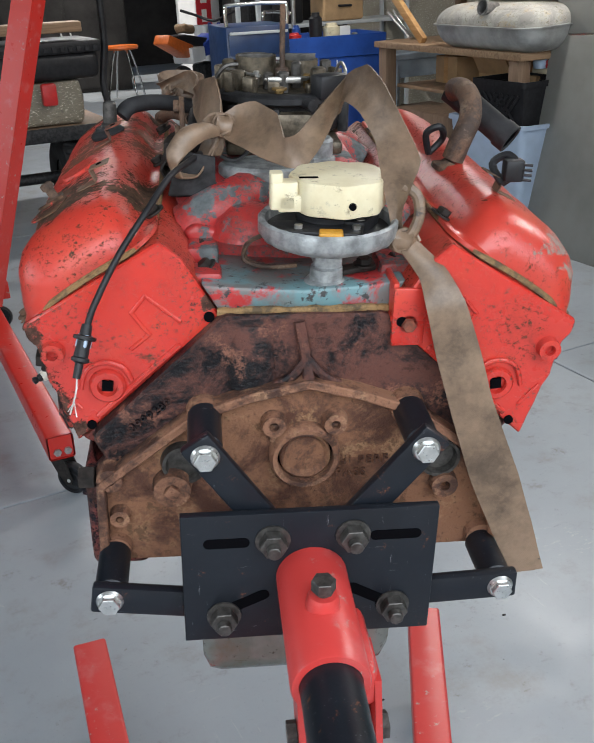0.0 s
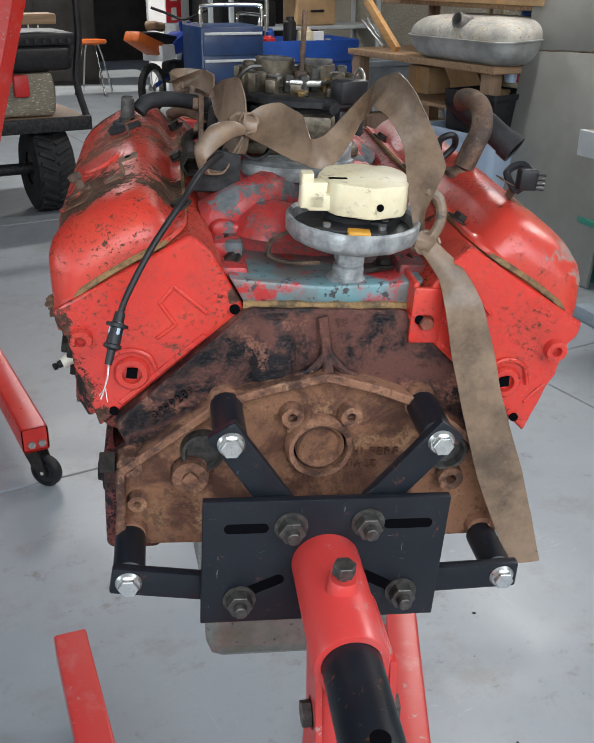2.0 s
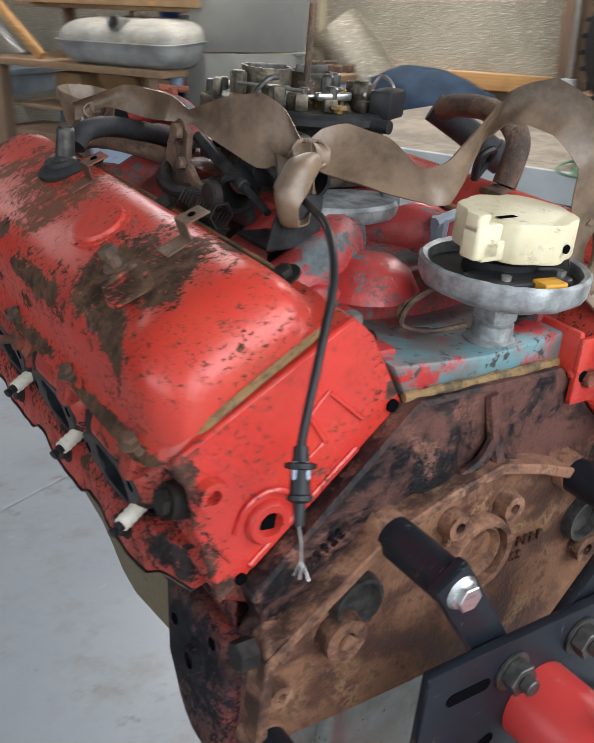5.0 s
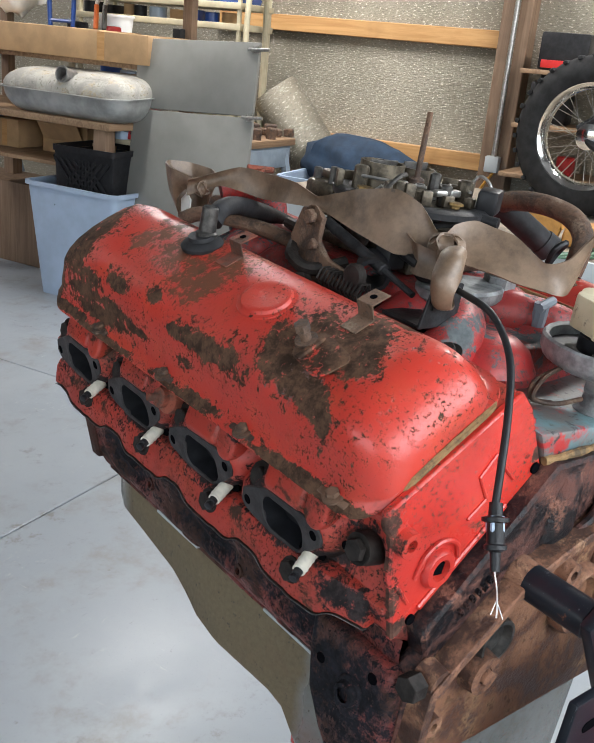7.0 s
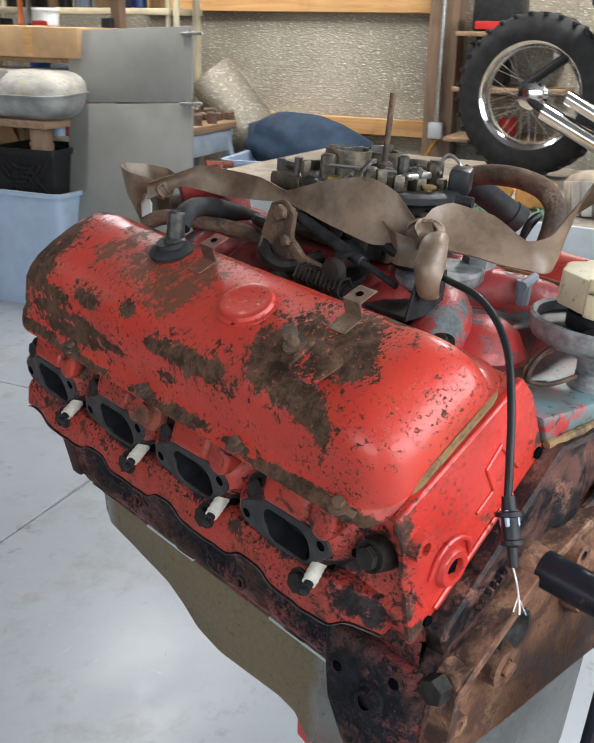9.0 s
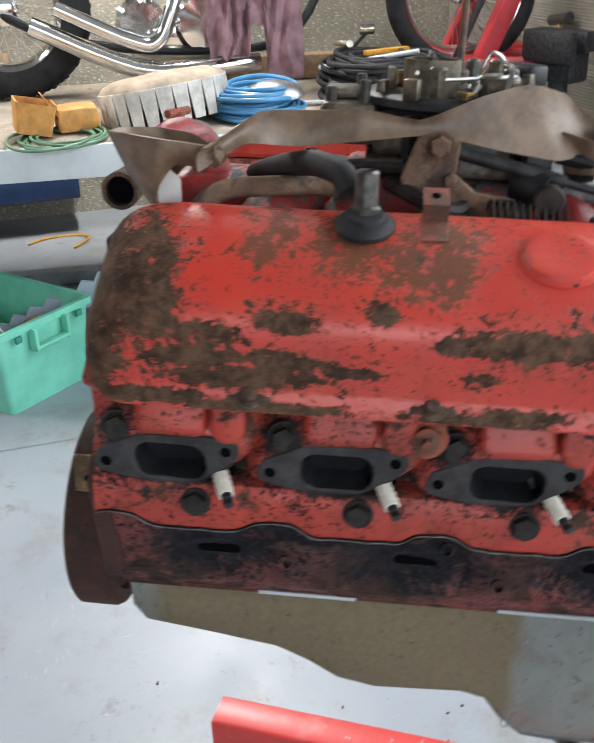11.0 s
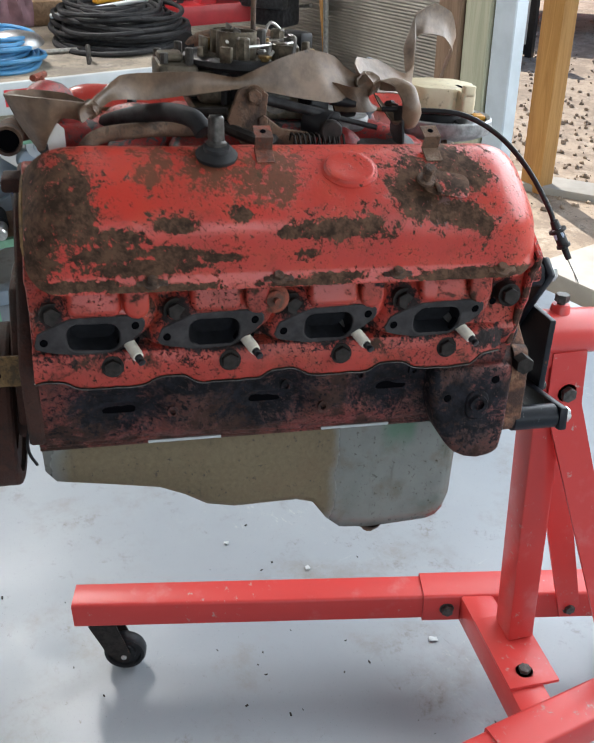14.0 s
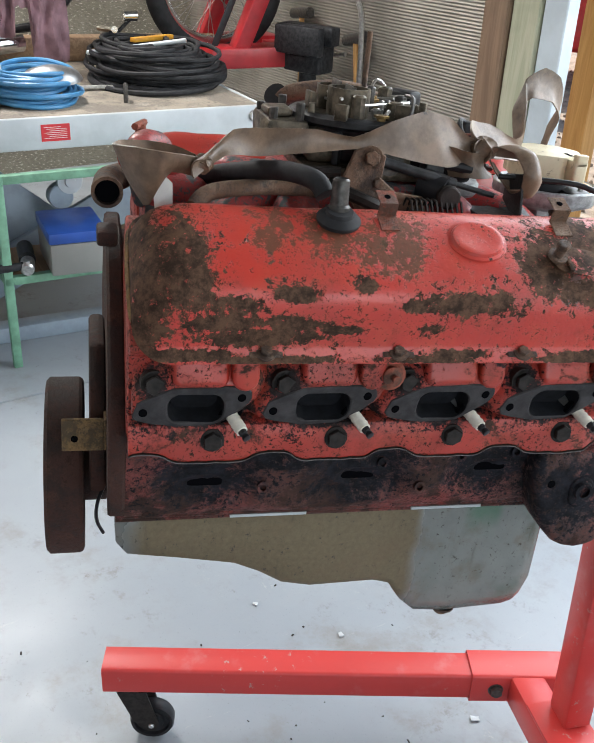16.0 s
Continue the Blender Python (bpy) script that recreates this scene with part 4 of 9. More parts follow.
for y, z in ((0.102, 0.060), (0.041, 0.082)):
    part("bolt_hole", all_of((lathe([(0, 0.001), (0.0048, 0.001), (0.0055, 0.0)], 14), T(-0.2255, y, z) @ R("Y", -90))), M_hole, block)

# the bell end
_bell = [(-0.213, 0.003), (-0.213, 0.100), (-0.200, 0.112), (-0.212, 0.140), (-0.078, 0.268), (0.078, 0.268), (0.212, 0.140), (0.200, 0.112), (0.213, 0.100), (0.213, 0.003), (0.190, -0.012), (-0.190, -0.012)]
part("bell_wall", roughen(slab_xz(_bell, 0.012, 0.034, 0.003, 1), 0.0012, 50, 3), M_black_rust, block, "oily black upper end wall")
_in = [(-0.203, 0.000), (-0.203, 0.093), (-0.106, 0.168), (-0.06, 0.188), (0.0, 0.198), (0.06, 0.188), (0.106, 0.168), (0.203, 0.093), (0.203, 0.000), (0.185, -0.010), (-0.185, -0.010)]
part("bell_recess", roughen(slab_xz(_in, 0.007, 0.018, 0.0, 1), 0.0010, 45, 3), M_recess, block, "rusty brown bell recess")


def strip(pts, w, y0, y1, bev=0.002):
    """A ridge of width w along a line in xz."""
    b = bmesh.new()
    for a, c in zip(pts, pts[1:]):
        d = Vector((c[0] - a[0], 0, c[1] - a[1]))
        q = box(d.length + w * 0.8, y1 - y0, w, bev, 1)
        fuse(b, q, T((a[0] + c[0]) / 2, (y0 + y1) / 2, (a[1] + c[1]) / 2) @ Matrix.Rotation(-math.atan2(d.z, d.x), 4, "Y"))
    return b


_lip = [(-0.208, 0.004), (-0.206, 0.094), (-0.150, 0.138), (-0.106, 0.172), (-0.055, 0.190), (0.003, 0.203), (0.055, 0.189), (0.106, 0.170), (0.150, 0.138), (0.206, 0.094), (0.208, 0.004)]
def ribbon(pts, w):
    """The outline of a strip of width w along a line."""
    ps = [Vector(p) for p in pts]
    side = []
    for k, p in enumerate(ps):
        d = (ps[min(k + 1, len(ps) - 1)] - ps[max(k - 1, 0)]).normalized()
        side.append(Vector((-d.y, d.x)) * w / 2)
    return [tuple(p + s) for p, s in zip(ps, side)] + [tuple(p - s) for p, s in list(zip(ps, side))[::-1]]


part("bell_flange", roughen(slab_xz(ribbon(_lip, 0.0095), -0.010, 0.014, 0.0015, 1), 0.0008, 60), M_rust, block, "rust-edged bell housing flange")
part("rib", all_of(hose([(0.003, -0.002, 0.203), (0.001, 0.006, 0.222), (-0.003, 0.010, 0.245), (-0.006, 0.012, 0.262)], 0.006, 8), hose([(-0.03, 0.006, 0.196), (-0.012, 0.004, 0.208), (0.001, 0.006, 0.225)], 0.005, 8),
                     hose([(0.034, 0.006, 0.196), (0.016, 0.004, 0.208), (0.002, 0.006, 0.225)], 0.005, 8)), M_black_rust, block)
part("bulge", all_of((lathe([(0, 0.07), (0.014, 0.066), (0.022, 0.05), (0.026, 0.0), (0, 0)], 20), T(-0.052, 0.016, 0.192) @ Matrix.Diagonal((1, 0.45, 1, 1)))), M_black_rust, block)
_bosses = [(-0.100, 0.168, 0.017, -0.004), (0.104, 0.168, 0.017, -0.004), (-0.197, 0.010, 0.016, -0.004), (0.197, 0.004, 0.016, -0.004), (-0.197, 0.100, 0.013, -0.007), (-0.190, 0.052, 0.010, -0.006), (-0.135, 0.085, 0.019, -0.008), (0.15, 0.075, 0.014, -0.006)]
for x, z, r, y in _bosses:
    part("bolt_boss", all_of((lathe([(0, 0.004), (r * 0.42, 0.004), (r * 0.42, 0.020), (r, 0.020), (r * 1.12, 0.0)], 18), T(x, y + 0.020, z) @ R("X", 90))), M_rust, block)
part("pipe_plug", all_of((box(0.013, 0.008, 0.013, 0.001), T(-0.135, -0.008, 0.085) @ R("Y", 40))), M_rust, block)
part("side_bolt", all_of((hexhead(0.012, 0.016), T(-0.212, 0.005, 0.099) @ R("Y", -90))), M_oldbolt, block)
for x, z, r in ((-0.122, 0.112, 0.022), (0.142, 0.108, 0.022)):
    part("freeze_plug", all_of((lathe([(0, 0.002), (r * 0.75, 0.002), (r * 0.85, 0.010), (r, 0.010), (r * 1.1, 0.0)], 24), T(x, 0.007, z) @ R("X", 90))), M_nut, block, "grey pressed freeze plug")
_cp = part("cam_plug", all_of((lathe([(0.0285, 0.004), (0.0290, 0.017), (0.0335, 0.018), (0.036, 0.014), (0.037, 0.0)], 36), T(0.001, 0.010, 0.117) @ R("X", 90))), M_rust, block, "raised ring round a pressed cam plug")
part("plug_gap", all_of((lathe([(0.0262, 0.0048), (0.0290, 0.0048)], 36), T(0.001, 0.010, 0.117) @ R("X", 90))), M_hole, _cp)
part("plug_disc", all_of((lathe([(0, 0.006), (0.020, 0.006), (0.0245, 0.012), (0.0262, 0.011), (0.0262, 0.002)], 36), T(0.001, 0.010, 0.117) @ R("X", 90))), M_recess, _cp)
for x in (-0.031, 0.031):
    part("ear", all_of((lathe([(0, 0.004), (0.005, 0.004), (0.005, 0.016), (0.0115, 0.016), (0.014, 0.0)], 20), T(x, 0.010, 0.155) @ R("X", 90)), (box(0.018, 0.010, 0.022, 0.003), T(x * 0.85, 0.006, 0.143))), M_rust, block)


def lettering(text, size, m, parent, material, name="cast_lettering"):
    cu = bpy.data.curves.new(name, "FONT")
    cu.body, cu.size, cu.extrude, cu.space_character = text, size, 0.0024, 1.2
    tmp = bpy.data.objects.new("tmp", cu)
    me = bpy.data.meshes.new_from_object(tmp)
    me.name = name
    bpy.data.objects.remove(tmp)
    me.materials.append(material)
    ob = new(name, me)
    ob.parent, ob.matrix_basis = parent, m
    return tagged(ob, "raised cast letters")


lettering("HI PERF", 0.0135, T(0.036, 0.0062, 0.1015) @ R("X", 90), block, M_recess)
lettering("PASS", 0.0135, T(0.034, 0.0062, 0.0865) @ R("X", 90), block, M_recess)
lettering("3999289", 0.0125, T(-0.171, 0.0105, 0.147) @ R("Y", -37.5) @ R("X", 90), block, M_black_rust)
part("front_plate", all_of(slab_xz([(-0.190, 0.015), (-0.225, 0.135), (-0.10, 0.270), (-0.05, 0.29), (0.05, 0.29), (0.10, 0.270), (0.225, 0.135), (0.190, 0.015)], 0.585, 0.603, 0.003, 1),
                             slab_xz([(-0.10, -0.01), (-0.095, 0.10), (-0.05, 0.16), (0.05, 0.16), (0.095, 0.10), (0.10, -0.01)], 0.603, 0.622, 0.006, 2)), M_damper, block, "dark front cover plate")

# heads and covers, built for the near bank; the far one is its mirror image
RAIL0, RAILU, RAILV = (-0.272, 0.262), (0.866, 0.500), (-0.500, 0.866)


def on_rail(u, v, y):
    return (RAIL0[0] + RAILU[0] * u + RAILV[0] * v, y, RAIL0[1] + RAILU[1] * u + RAILV[1] * v)


COVER_POSE = Matrix(((RAILU[0], 0, RAILV[0], 0), (0, 1, 0, 0), (RAILU[1], 0, RAILV[1], 0), (0, 0, 0, 1)))


def at_cover(u, v, y):
    return Matrix.Translation(on_rail(u, v, y)) @ COVER_POSE


SECTION = [(-0.0115, -0.0215), (-0.0165, -0.0190), (-0.0150, -0.0165), (-0.0060, -0.0105), (-0.0030, -0.0070), (0.0015, 0.0040), (0.0080, 0.0200), (0.0150, 0.0335), (0.025, 0.0425), (0.040, 0.0485), (0.060, 0.0520), (0.082, 0.0535),
           (0.104, 0.0520), (0.120, 0.0480), (0.131, 0.0400), (0.138, 0.026), (0.142, 0.009), (0.146, 0.005), (0.154, 0.004), (0.154, 0.000)]


def cover_shell(y0, y1, dents=True):
    """A pressed cover: its section drawn in towards both rounded ends."""
    bm = bmesh.new()
    ys = []
    L, reach = y1 - y0, 0.062
    for k in range(13):
        ys.append(reach * (k / 12) ** 1.5)
    ys += [reach + (L - 2 * reach) * k / 22 for k in range(1, 22)] + [L - q for q in ys[::-1]]
    rows = []
    for d in ys:
        near = min(d, L - d)
        s = min(1.0, near / reach)
        f = (1 - (1 - s) ** 2.3) ** (1 / 2.0)
        inset = 0.030 * (1 - (1 - (1 - min(1.0, near / 0.035)) ** 2) ** 0.5)
        row = []
        for u, v in SECTION:
            flange = v <= 0.0055
            c = 0.078
            uu = c + (u - c) * (1 - (inset / 0.078))
            if flange and v < 0:
                v *= 1 - 0.75 * inset / 0.030
            if not flange:
                uu = c + (uu - c) * (0.90 + 0.10 * f)
                v = 0.005 + (v - 0.005) * f
            yy = y0 + d
            if not flange:
                if dents:
                    v -= 0.0075 * math.exp(-(((yy - 0.148) / 0.030) ** 2 + ((uu - 0.030) / 0.022) ** 2))
                v -= 0.0022 * max(0, noise.noise((uu * 22, yy * 15, 3.3))) + 0.0010 * noise.noise((uu * 40, yy * 30, 1.0))
            row.append(bm.verts.new(on_rail(uu, v, yy)))
        rows.append(row)
    for a, b in zip(rows, rows[1:]):
        for j in range(len(SECTION) - 1):
            bm.faces.new((a[j], a[j + 1], b[j + 1], b[j]))
        bm.faces.new((a[-1], a[0], b[0], b[-1]))
    bm.faces.new(rows[0]), bm.faces.new(rows[-1])
    bmesh.ops.remove_doubles(bm, verts=bm.verts, dist=0.00005)
    bmesh.ops.recalc_face_normals(bm, faces=bm.faces)
    return bm


HEAD = [(-0.226, 0.131), (-0.081, 0.263), (-0.118, 0.322), (-0.1375, 0.3385), (-0.266, 0.2505), (-0.262, 0.243), (-0.246, 0.232), (-0.244, 0.206), (-0.236, 0.202), (-0.236, 0.164), (-0.243, 0.160)]


PORT_DISCS = [(0.050, -0.003, 0.011), (-0.043, 0.012, 0.0105), (0.019, 0.009, 0.0125), (-0.019, 0.009, 0.0125), (0.019, -0.007, 0.0125), (-0.013, -0.008, 0.0115)]


def ledge_dip(y):
    """0 to 1: how far the lower edge of the head hangs down round its bolts."""
    q = ((y - 0.145 + 0.016) / 0.1257 + 0.5) % 1.0 - 0.5
    return 1 / (1 + math.exp((abs(q) - 0.33) * 34))


def head_of(y0, mirror):
    """Cylinder head with its ports, plugs and bolts."""
    flip = Matrix.Diagonal((-1, 1, 1, 1)) if mirror else Matrix()

    def give(name, bm, material, parent, label=""):
        bm.transform(flip)
        if mirror:
            bmesh.ops.recalc_face_normals(bm, faces=bm.faces)
        return part(name, bm, material, parent, label)

    dy = y0 - 0.031
    y1 = y0 + 0.555
    head = give("cylinder_head", roughen(slab_xz(HEAD, y0 + 0.004, y1, 0.004, 2), 0.0010, 50), M_head, engine, "red cast-iron cylinder head")
    face = [(-0.228, 0.128), (-0.081, 0.262), (-0.117, 0.321), (-0.1365, 0.3380), (-0.2685, 0.2575), (-0.266, 0.243), (-0.258, 0.234), (-0.253, 0.214), (-0.251, 0.197), (-0.244, 0.183), (-0.239, 0.164), (-0.234, 0.150)]
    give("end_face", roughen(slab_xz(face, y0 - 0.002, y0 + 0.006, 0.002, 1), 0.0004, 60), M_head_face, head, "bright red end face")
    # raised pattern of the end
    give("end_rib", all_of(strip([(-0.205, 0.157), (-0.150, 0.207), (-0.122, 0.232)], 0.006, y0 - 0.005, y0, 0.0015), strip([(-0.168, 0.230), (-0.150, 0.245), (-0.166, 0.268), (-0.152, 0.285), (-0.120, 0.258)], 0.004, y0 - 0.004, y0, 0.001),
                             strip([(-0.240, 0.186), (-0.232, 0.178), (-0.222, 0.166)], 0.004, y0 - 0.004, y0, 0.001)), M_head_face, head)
    give("end_plug", all_of((lathe([(0, 0.001), (0.009, 0.001), (0.010, 0.007), (0.0155, 0.007), (0.018, 0.004), (0.0185, 0)], 26), T(-0.194, y0 - 0.001, 0.191) @ R("X", 90))), M_head_face, head)
    give("plug_socket", all_of((box(0.011, 0.0022, 0.011), T(-0.194, y0 - 0.0038, 0.191) @ R("Y", 6))), M_hole, head)
    give("end_arch", hose([(-0.220, y0 - 0.003, 0.188), (-0.213, y0 - 0.004, 0.209), (-0.196, y0 - 0.004, 0.217), (-0.178, y0 - 0.004, 0.211), (-0.170, y0 - 0.003, 0.196)], 0.0026, 8), M_head_face, head)
    for x, z, r in ((-0.213, 0.147, 0.0048), (-0.092, 0.262, 0.0052)):
        give("bolt_hole", all_of((cyl(r, 0.002, 16), T(x, y0 - 0.0022, z) @ R("X", 90))), M_hole, head)
    give("thread_boss", all_of((lathe([(0, 0.004), (0.0055, 0.004), (0.0055, 0.013), (0.0110, 0.013), (0.0125, 0)], 18), T(-0.243, y0 + 0.002, 0.229) @ R("X", 90))), M_head_face, head)
    # the flank: pads, ports, bosses
    for k in range(4):
        yp = 0.145 + 0.1257 * k + dy
        inner = rounded(0.054, 0.030, 0.012, 8)
        ring = [hull_radius(PORT_DISCS, math.atan2(b, a)) for a, b in inner]

        def grown(extra, z):
            return [(max(y0 + 0.012 - yp, min(y1 - 0.004 - yp, (r + extra) * a / math.hypot(a, b))), -(r + extra) * b / math.hypot(a, b), z) for r, (a, b) in zip(ring, inner)]

        def bore(f, z):
            return [(a * f, -b * f, z) for a, b in inner]

        seat = T(-0.2600, yp, 0.184) @ R("Y", -106) @ R("Z", 90) @ Matrix.Diagonal((1, 1.2, 1, 1))
        b = loft([grown(0.020, -0.024), grown(0.013, -0.012), grown(0.007, -0.004), grown(0.003, -0.0006), grown(0.0005, 0.0004), bore(1.03, 0.0004), bore(1.03, -0.016)])
        b.transform(seat)
        give("port_boss", roughen(b, 0.0012, 60), M_head, head)
        b = loft([grown(0.0, -0.002), grown(0.0, 0.0012), grown(-0.0010, 0.0022), bore(1.06, 0.0024), bore(1.0, 0.0012), bore(1.0, -0.002)])
        b.transform(seat)
        give("exhaust_flange", roughen(b, 0.0005, 90), M_flange, head, "dark grey exhaust port face")
        # shallow throat, its near-black colour carries the shade of a deeper port
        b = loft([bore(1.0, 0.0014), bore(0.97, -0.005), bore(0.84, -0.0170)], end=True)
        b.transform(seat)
        give("port_throat", b, M_throat, head, "sooty exhaust port darkened for depth")
        for o, up in ((-0.043, 0.012), (0.050, -0.003)):
            give("flange_hole", all_of((cyl(0.0042, 0.001, 12), seat @ T(o, -up, 0.0017))), M_hole, head)
        give("flange_hole", all_of((cyl(0.0040, 0.0010, 12), T(-0.2535, yp - 0.069, 0.200) @ R("Y", -87))), M_hole, head)
        give("cast_pad", roughen(all_of((prism(rounded(0.056, 0.042, 0.010), 0.026, 0.007, 4), T(-0.2425, yp - 0.002, 0.2235) @ R("Y", -74) @ R("Z", 90))), 0.0012, 50), M_head, head, "orange-red cast port roof")
        give("tower", all_of((prism(rounded(0.026, 0.040, 0.0125), 0.026, 0.004, 3), T(-0.246, yp - 0.045, 0.2240) @ R("Y", -84) @ R("Z", 90))), M_head, head)
        give("tower_hole", all_of((lathe([(0, 0.0012), (0.0048, 0.0012), (0.0052, 0.0), (0, 0.0)], 16), T(-0.2715, yp - 0.045, 0.2135) @ R("Y", -84))), M_hole, head)
        give("head_bolt", all_of((hexhead(0.0098, 0.006, 0.0120), T(-0.2475, yp - 0.018, 0.1470) @ T(-0.0115, 0, 0) @ R("Y", -86))), M_oldbolt, head)
        # plug in its well
        ty = 0.101 + 0.1243 * k + dy
        p0, p1 = Vector((-0.2395, ty + 0.017, 0.176)), Vector((-0.2810, ty, 0.160))
        d = (p1 - p0).normalized()
        give("plug_well", all_of((lathe([(0, 0), (0.0125, 0.0), (0.0125, -0.004)], 20), along(p0 + d * 0.014, p1))), M_hole, head)
        plug = give("spark_plug", rod(p0 - d * 0.006, p0 + d * 0.006, 0.0095, 6), M_steel, head, "white ceramic spark plug")
        prof = [(0, 0), (0.0064, 0)]
        for j in range(5):
            prof += [(0.0066, 0.004 + j * 0.0055), (0.0058, 0.0065 + j * 0.0055)]
        prof += [(0.0060, 0.031), (0, 0.031)]
        give("insulator", all_of((lathe(prof, 16), along(p0 + d * 0.006, p1))), M_ceramic, plug)
        give("terminal", all_of((lathe([(0, 0), (0.0042, 0), (0.0042, 0.005), (0.0028, 0.006), (0.0040, 0.008), (0.0040, 0.011), (0, 0.012)], 12), along(p0 + d * 0.036, p1))), M_plastic, plug)
    for k in range(5):
        give("head_bolt", all_of((lathe([(0, 0), (0.0135, 0), (0.0155, -0.020), (0, -0.020)], 18), T(-0.2590, 0.0585 + 0.1257 * k + dy, 0.2085) @ R("Y", -84)), (hexhead(0.0098, 0.006, 0.0122), T(-0.2590, 0.0585 + 0.1257 * k + dy, 0.2085) @ R("Y", -84))), M_oldbolt, head)
    rows, rim = [], []
    for k in range(141):
        y = y0 + 0.020 + 0.534 * k / 140
        zb = 0.1325 - 0.0105 * ledge_dip(y - dy) + 0.0012 * noise.noise((y * 60, 0, 4.0))
        w = 0.0012 * noise.noise((y * 45, 2.0, 0)) + 0.018 * max(0.0, 1 - (y - y0 - 0.02) / 0.055) ** 1.5
        rows.append([(-0.232 + w, y, 0.167), (-0.2485 + w, y, 0.1655), (-0.2545 + w, y, 0.162), (-0.2580 + w, y, 0.154), (-0.2585 + w, y, zb + 0.004), (-0.2570 + w, y, zb + 0.001), (-0.2530 + w, y, zb), (-0.236 + w, y, zb + 0.006)])
        rim.append([(-0.2585 + w, y, zb - 0.0002), (-0.2588 + w, y, zb - 0.0008), (-0.2585 + w, y, zb - 0.0013), (-0.236, y, zb - 0.0013), (-0.236, y, zb - 0.0002)])
    give("lower_ledge", loft(rows, True, True), M_head, head, "scalloped red lower edge")
    give("head_gasket", loft(rim, True, True), M_nut, head, "thin pale gasket edge")
    give("temp_sender", all_of((lathe([(0, 0), (0.016, 0), (0.016, 0.008), (0.010, 0.012), (0.010, 0.018), (0.004, 0.020), (0.004, 0.030), (0, 0.030)], 18), T(-0.258, 0.333 + dy, 0.219) @ R("Y", -80))), M_bracket, head, "red stud in a boss")
    return head


def cover_of(y0, mirror, material):
    flip = Matrix.Diagonal((-1, 1, 1, 1)) if mirror else Matrix()
    bm = cover_shell(y0, y0 + 0.548, not mirror)
    bm.transform(flip)
    bmesh.ops.recalc_face_normals(bm, faces=bm.faces)
    cov = part("valve_cover", bm, material, engine, "pressed red valve cover with peeling paint" if not mirror else "red valve cover with a bare dented end")
    pts = []
    for k in range(40):
        a = 2 * math.pi * k / 40
        c, s = math.cos(a), math.sin(a)
        r = lambda q: math.copysign(abs(q) ** 0.32, q)
        near = min(1.0, max(0.0, 0.274 - abs(r(s)) * 0.275) / 0.035)
        o = max(0.0, -r(c)) * (1 - 0.75 * (1 - (1 - (1 - near) ** 2) ** 0.5))
        pts.append(on_rail(0.078 + r(c) * 0.0755 - 0.0085 * o, 0.001 - 0.0225 * o, y0 + 0.274 + r(s) * 0.275))
    g = hose(pts, 0.0034, 6, 2, True)
    g.transform(flip)
    bmesh.ops.recalc_face_normals(g, faces=g.faces)
    part("cork_gasket", g, M_gasket, cov, "brown cork gasket")
    for yb in (0.075, 0.195, 0.325, 0.455):
        b = all_of((hexhead(0.0058, 0.0045, 0.0095), flip @ at_cover(-0.009, -0.0105, yb + y0 - 0.03)))
        part("cover_bolt", b, M_pipe, cov)
        b = all_of((box(0.010, 0.032, 0.002, 0.0008), flip @ at_cover(-0.0085, -0.0125, yb + y0 - 0.03)))
        part("spreader", b, M_pipe, cov)
    for yb in (0.10, 0.30, 0.47):
        part("cover_bolt", all_of((hexhead(0.0075, 0.006, 0.0125), flip @ at_cover(0.151, 0.007, yb + y0 - 0.03))), M_oldbolt, cov)
    return cov


head_near, head_far = head_of(0.031, False), head_of(0.008, True)
cover_near, cover_far = cover_of(0.036, False, M_cover), cover_of(0.013, True, M_cover_far)

# on the near cover
part("embossed_oval", all_of((lathe([(0.0, 0.0042), (0.018, 0.0040), (0.0225, 0.0046), (0.0255, 0.0040), (0.0275, 0.0012), (0.031, 0.0004), (0.032, -0.003)], 44), at_cover(0.080, 0.0528, 0.250) @ Matrix.Diagonal((0.86, 1, 1, 1)))), M_cover, cover_near, "raised oval in the pressing")


def cover_clip(y, parent, material, s=1):
    pts = [(0.090, 0.0535), (0.111, 0.0522), (0.113, 0.0660), (0.133, 0.0635)]
    b = bmesh.new()
    for (ua, va), (ub, vb) in zip(pts, pts[1:]):
        l = math.hypot(ub - ua, vb - va)
        fuse(b, box(l + 0.0012, 0.019, 0.0014, 0.0004, 1), T((ua + ub) / 2, 0, (va + vb) / 2) @ Matrix.Rotation(-math.atan2(vb - va, ub - ua), 4, "Y"))
    b.transform(Matrix.Translation(on_rail(0, 0, y)) @ COVER_POSE)
    if s < 0:
        b.transform(Matrix.Diagonal((-1, 1, 1, 1)))
        bmesh.ops.recalc_face_normals(b, faces=b.faces)
    c = part("wire_clip", b, material, parent, "bent sheet clip with a hole")
    h = all_of((cyl(0.0032, 0.0008, 12), Matrix.Translation(on_rail(0, 0, y)) @ COVER_POSE @ T(0.123, 0, 0.0652) @ R("Y", 7)))
    if s < 0:
        h.transform(Matrix.Diagonal((-1, 1, 1, 1)))
        bmesh.ops.recalc_face_normals(h, faces=h.faces)
    part("clip_hole", h, M_hole, c)
    return c


cover_clip(0.337, cover_near, M_bracket)
cover_clip(0.152, cover_near, M_pipe)
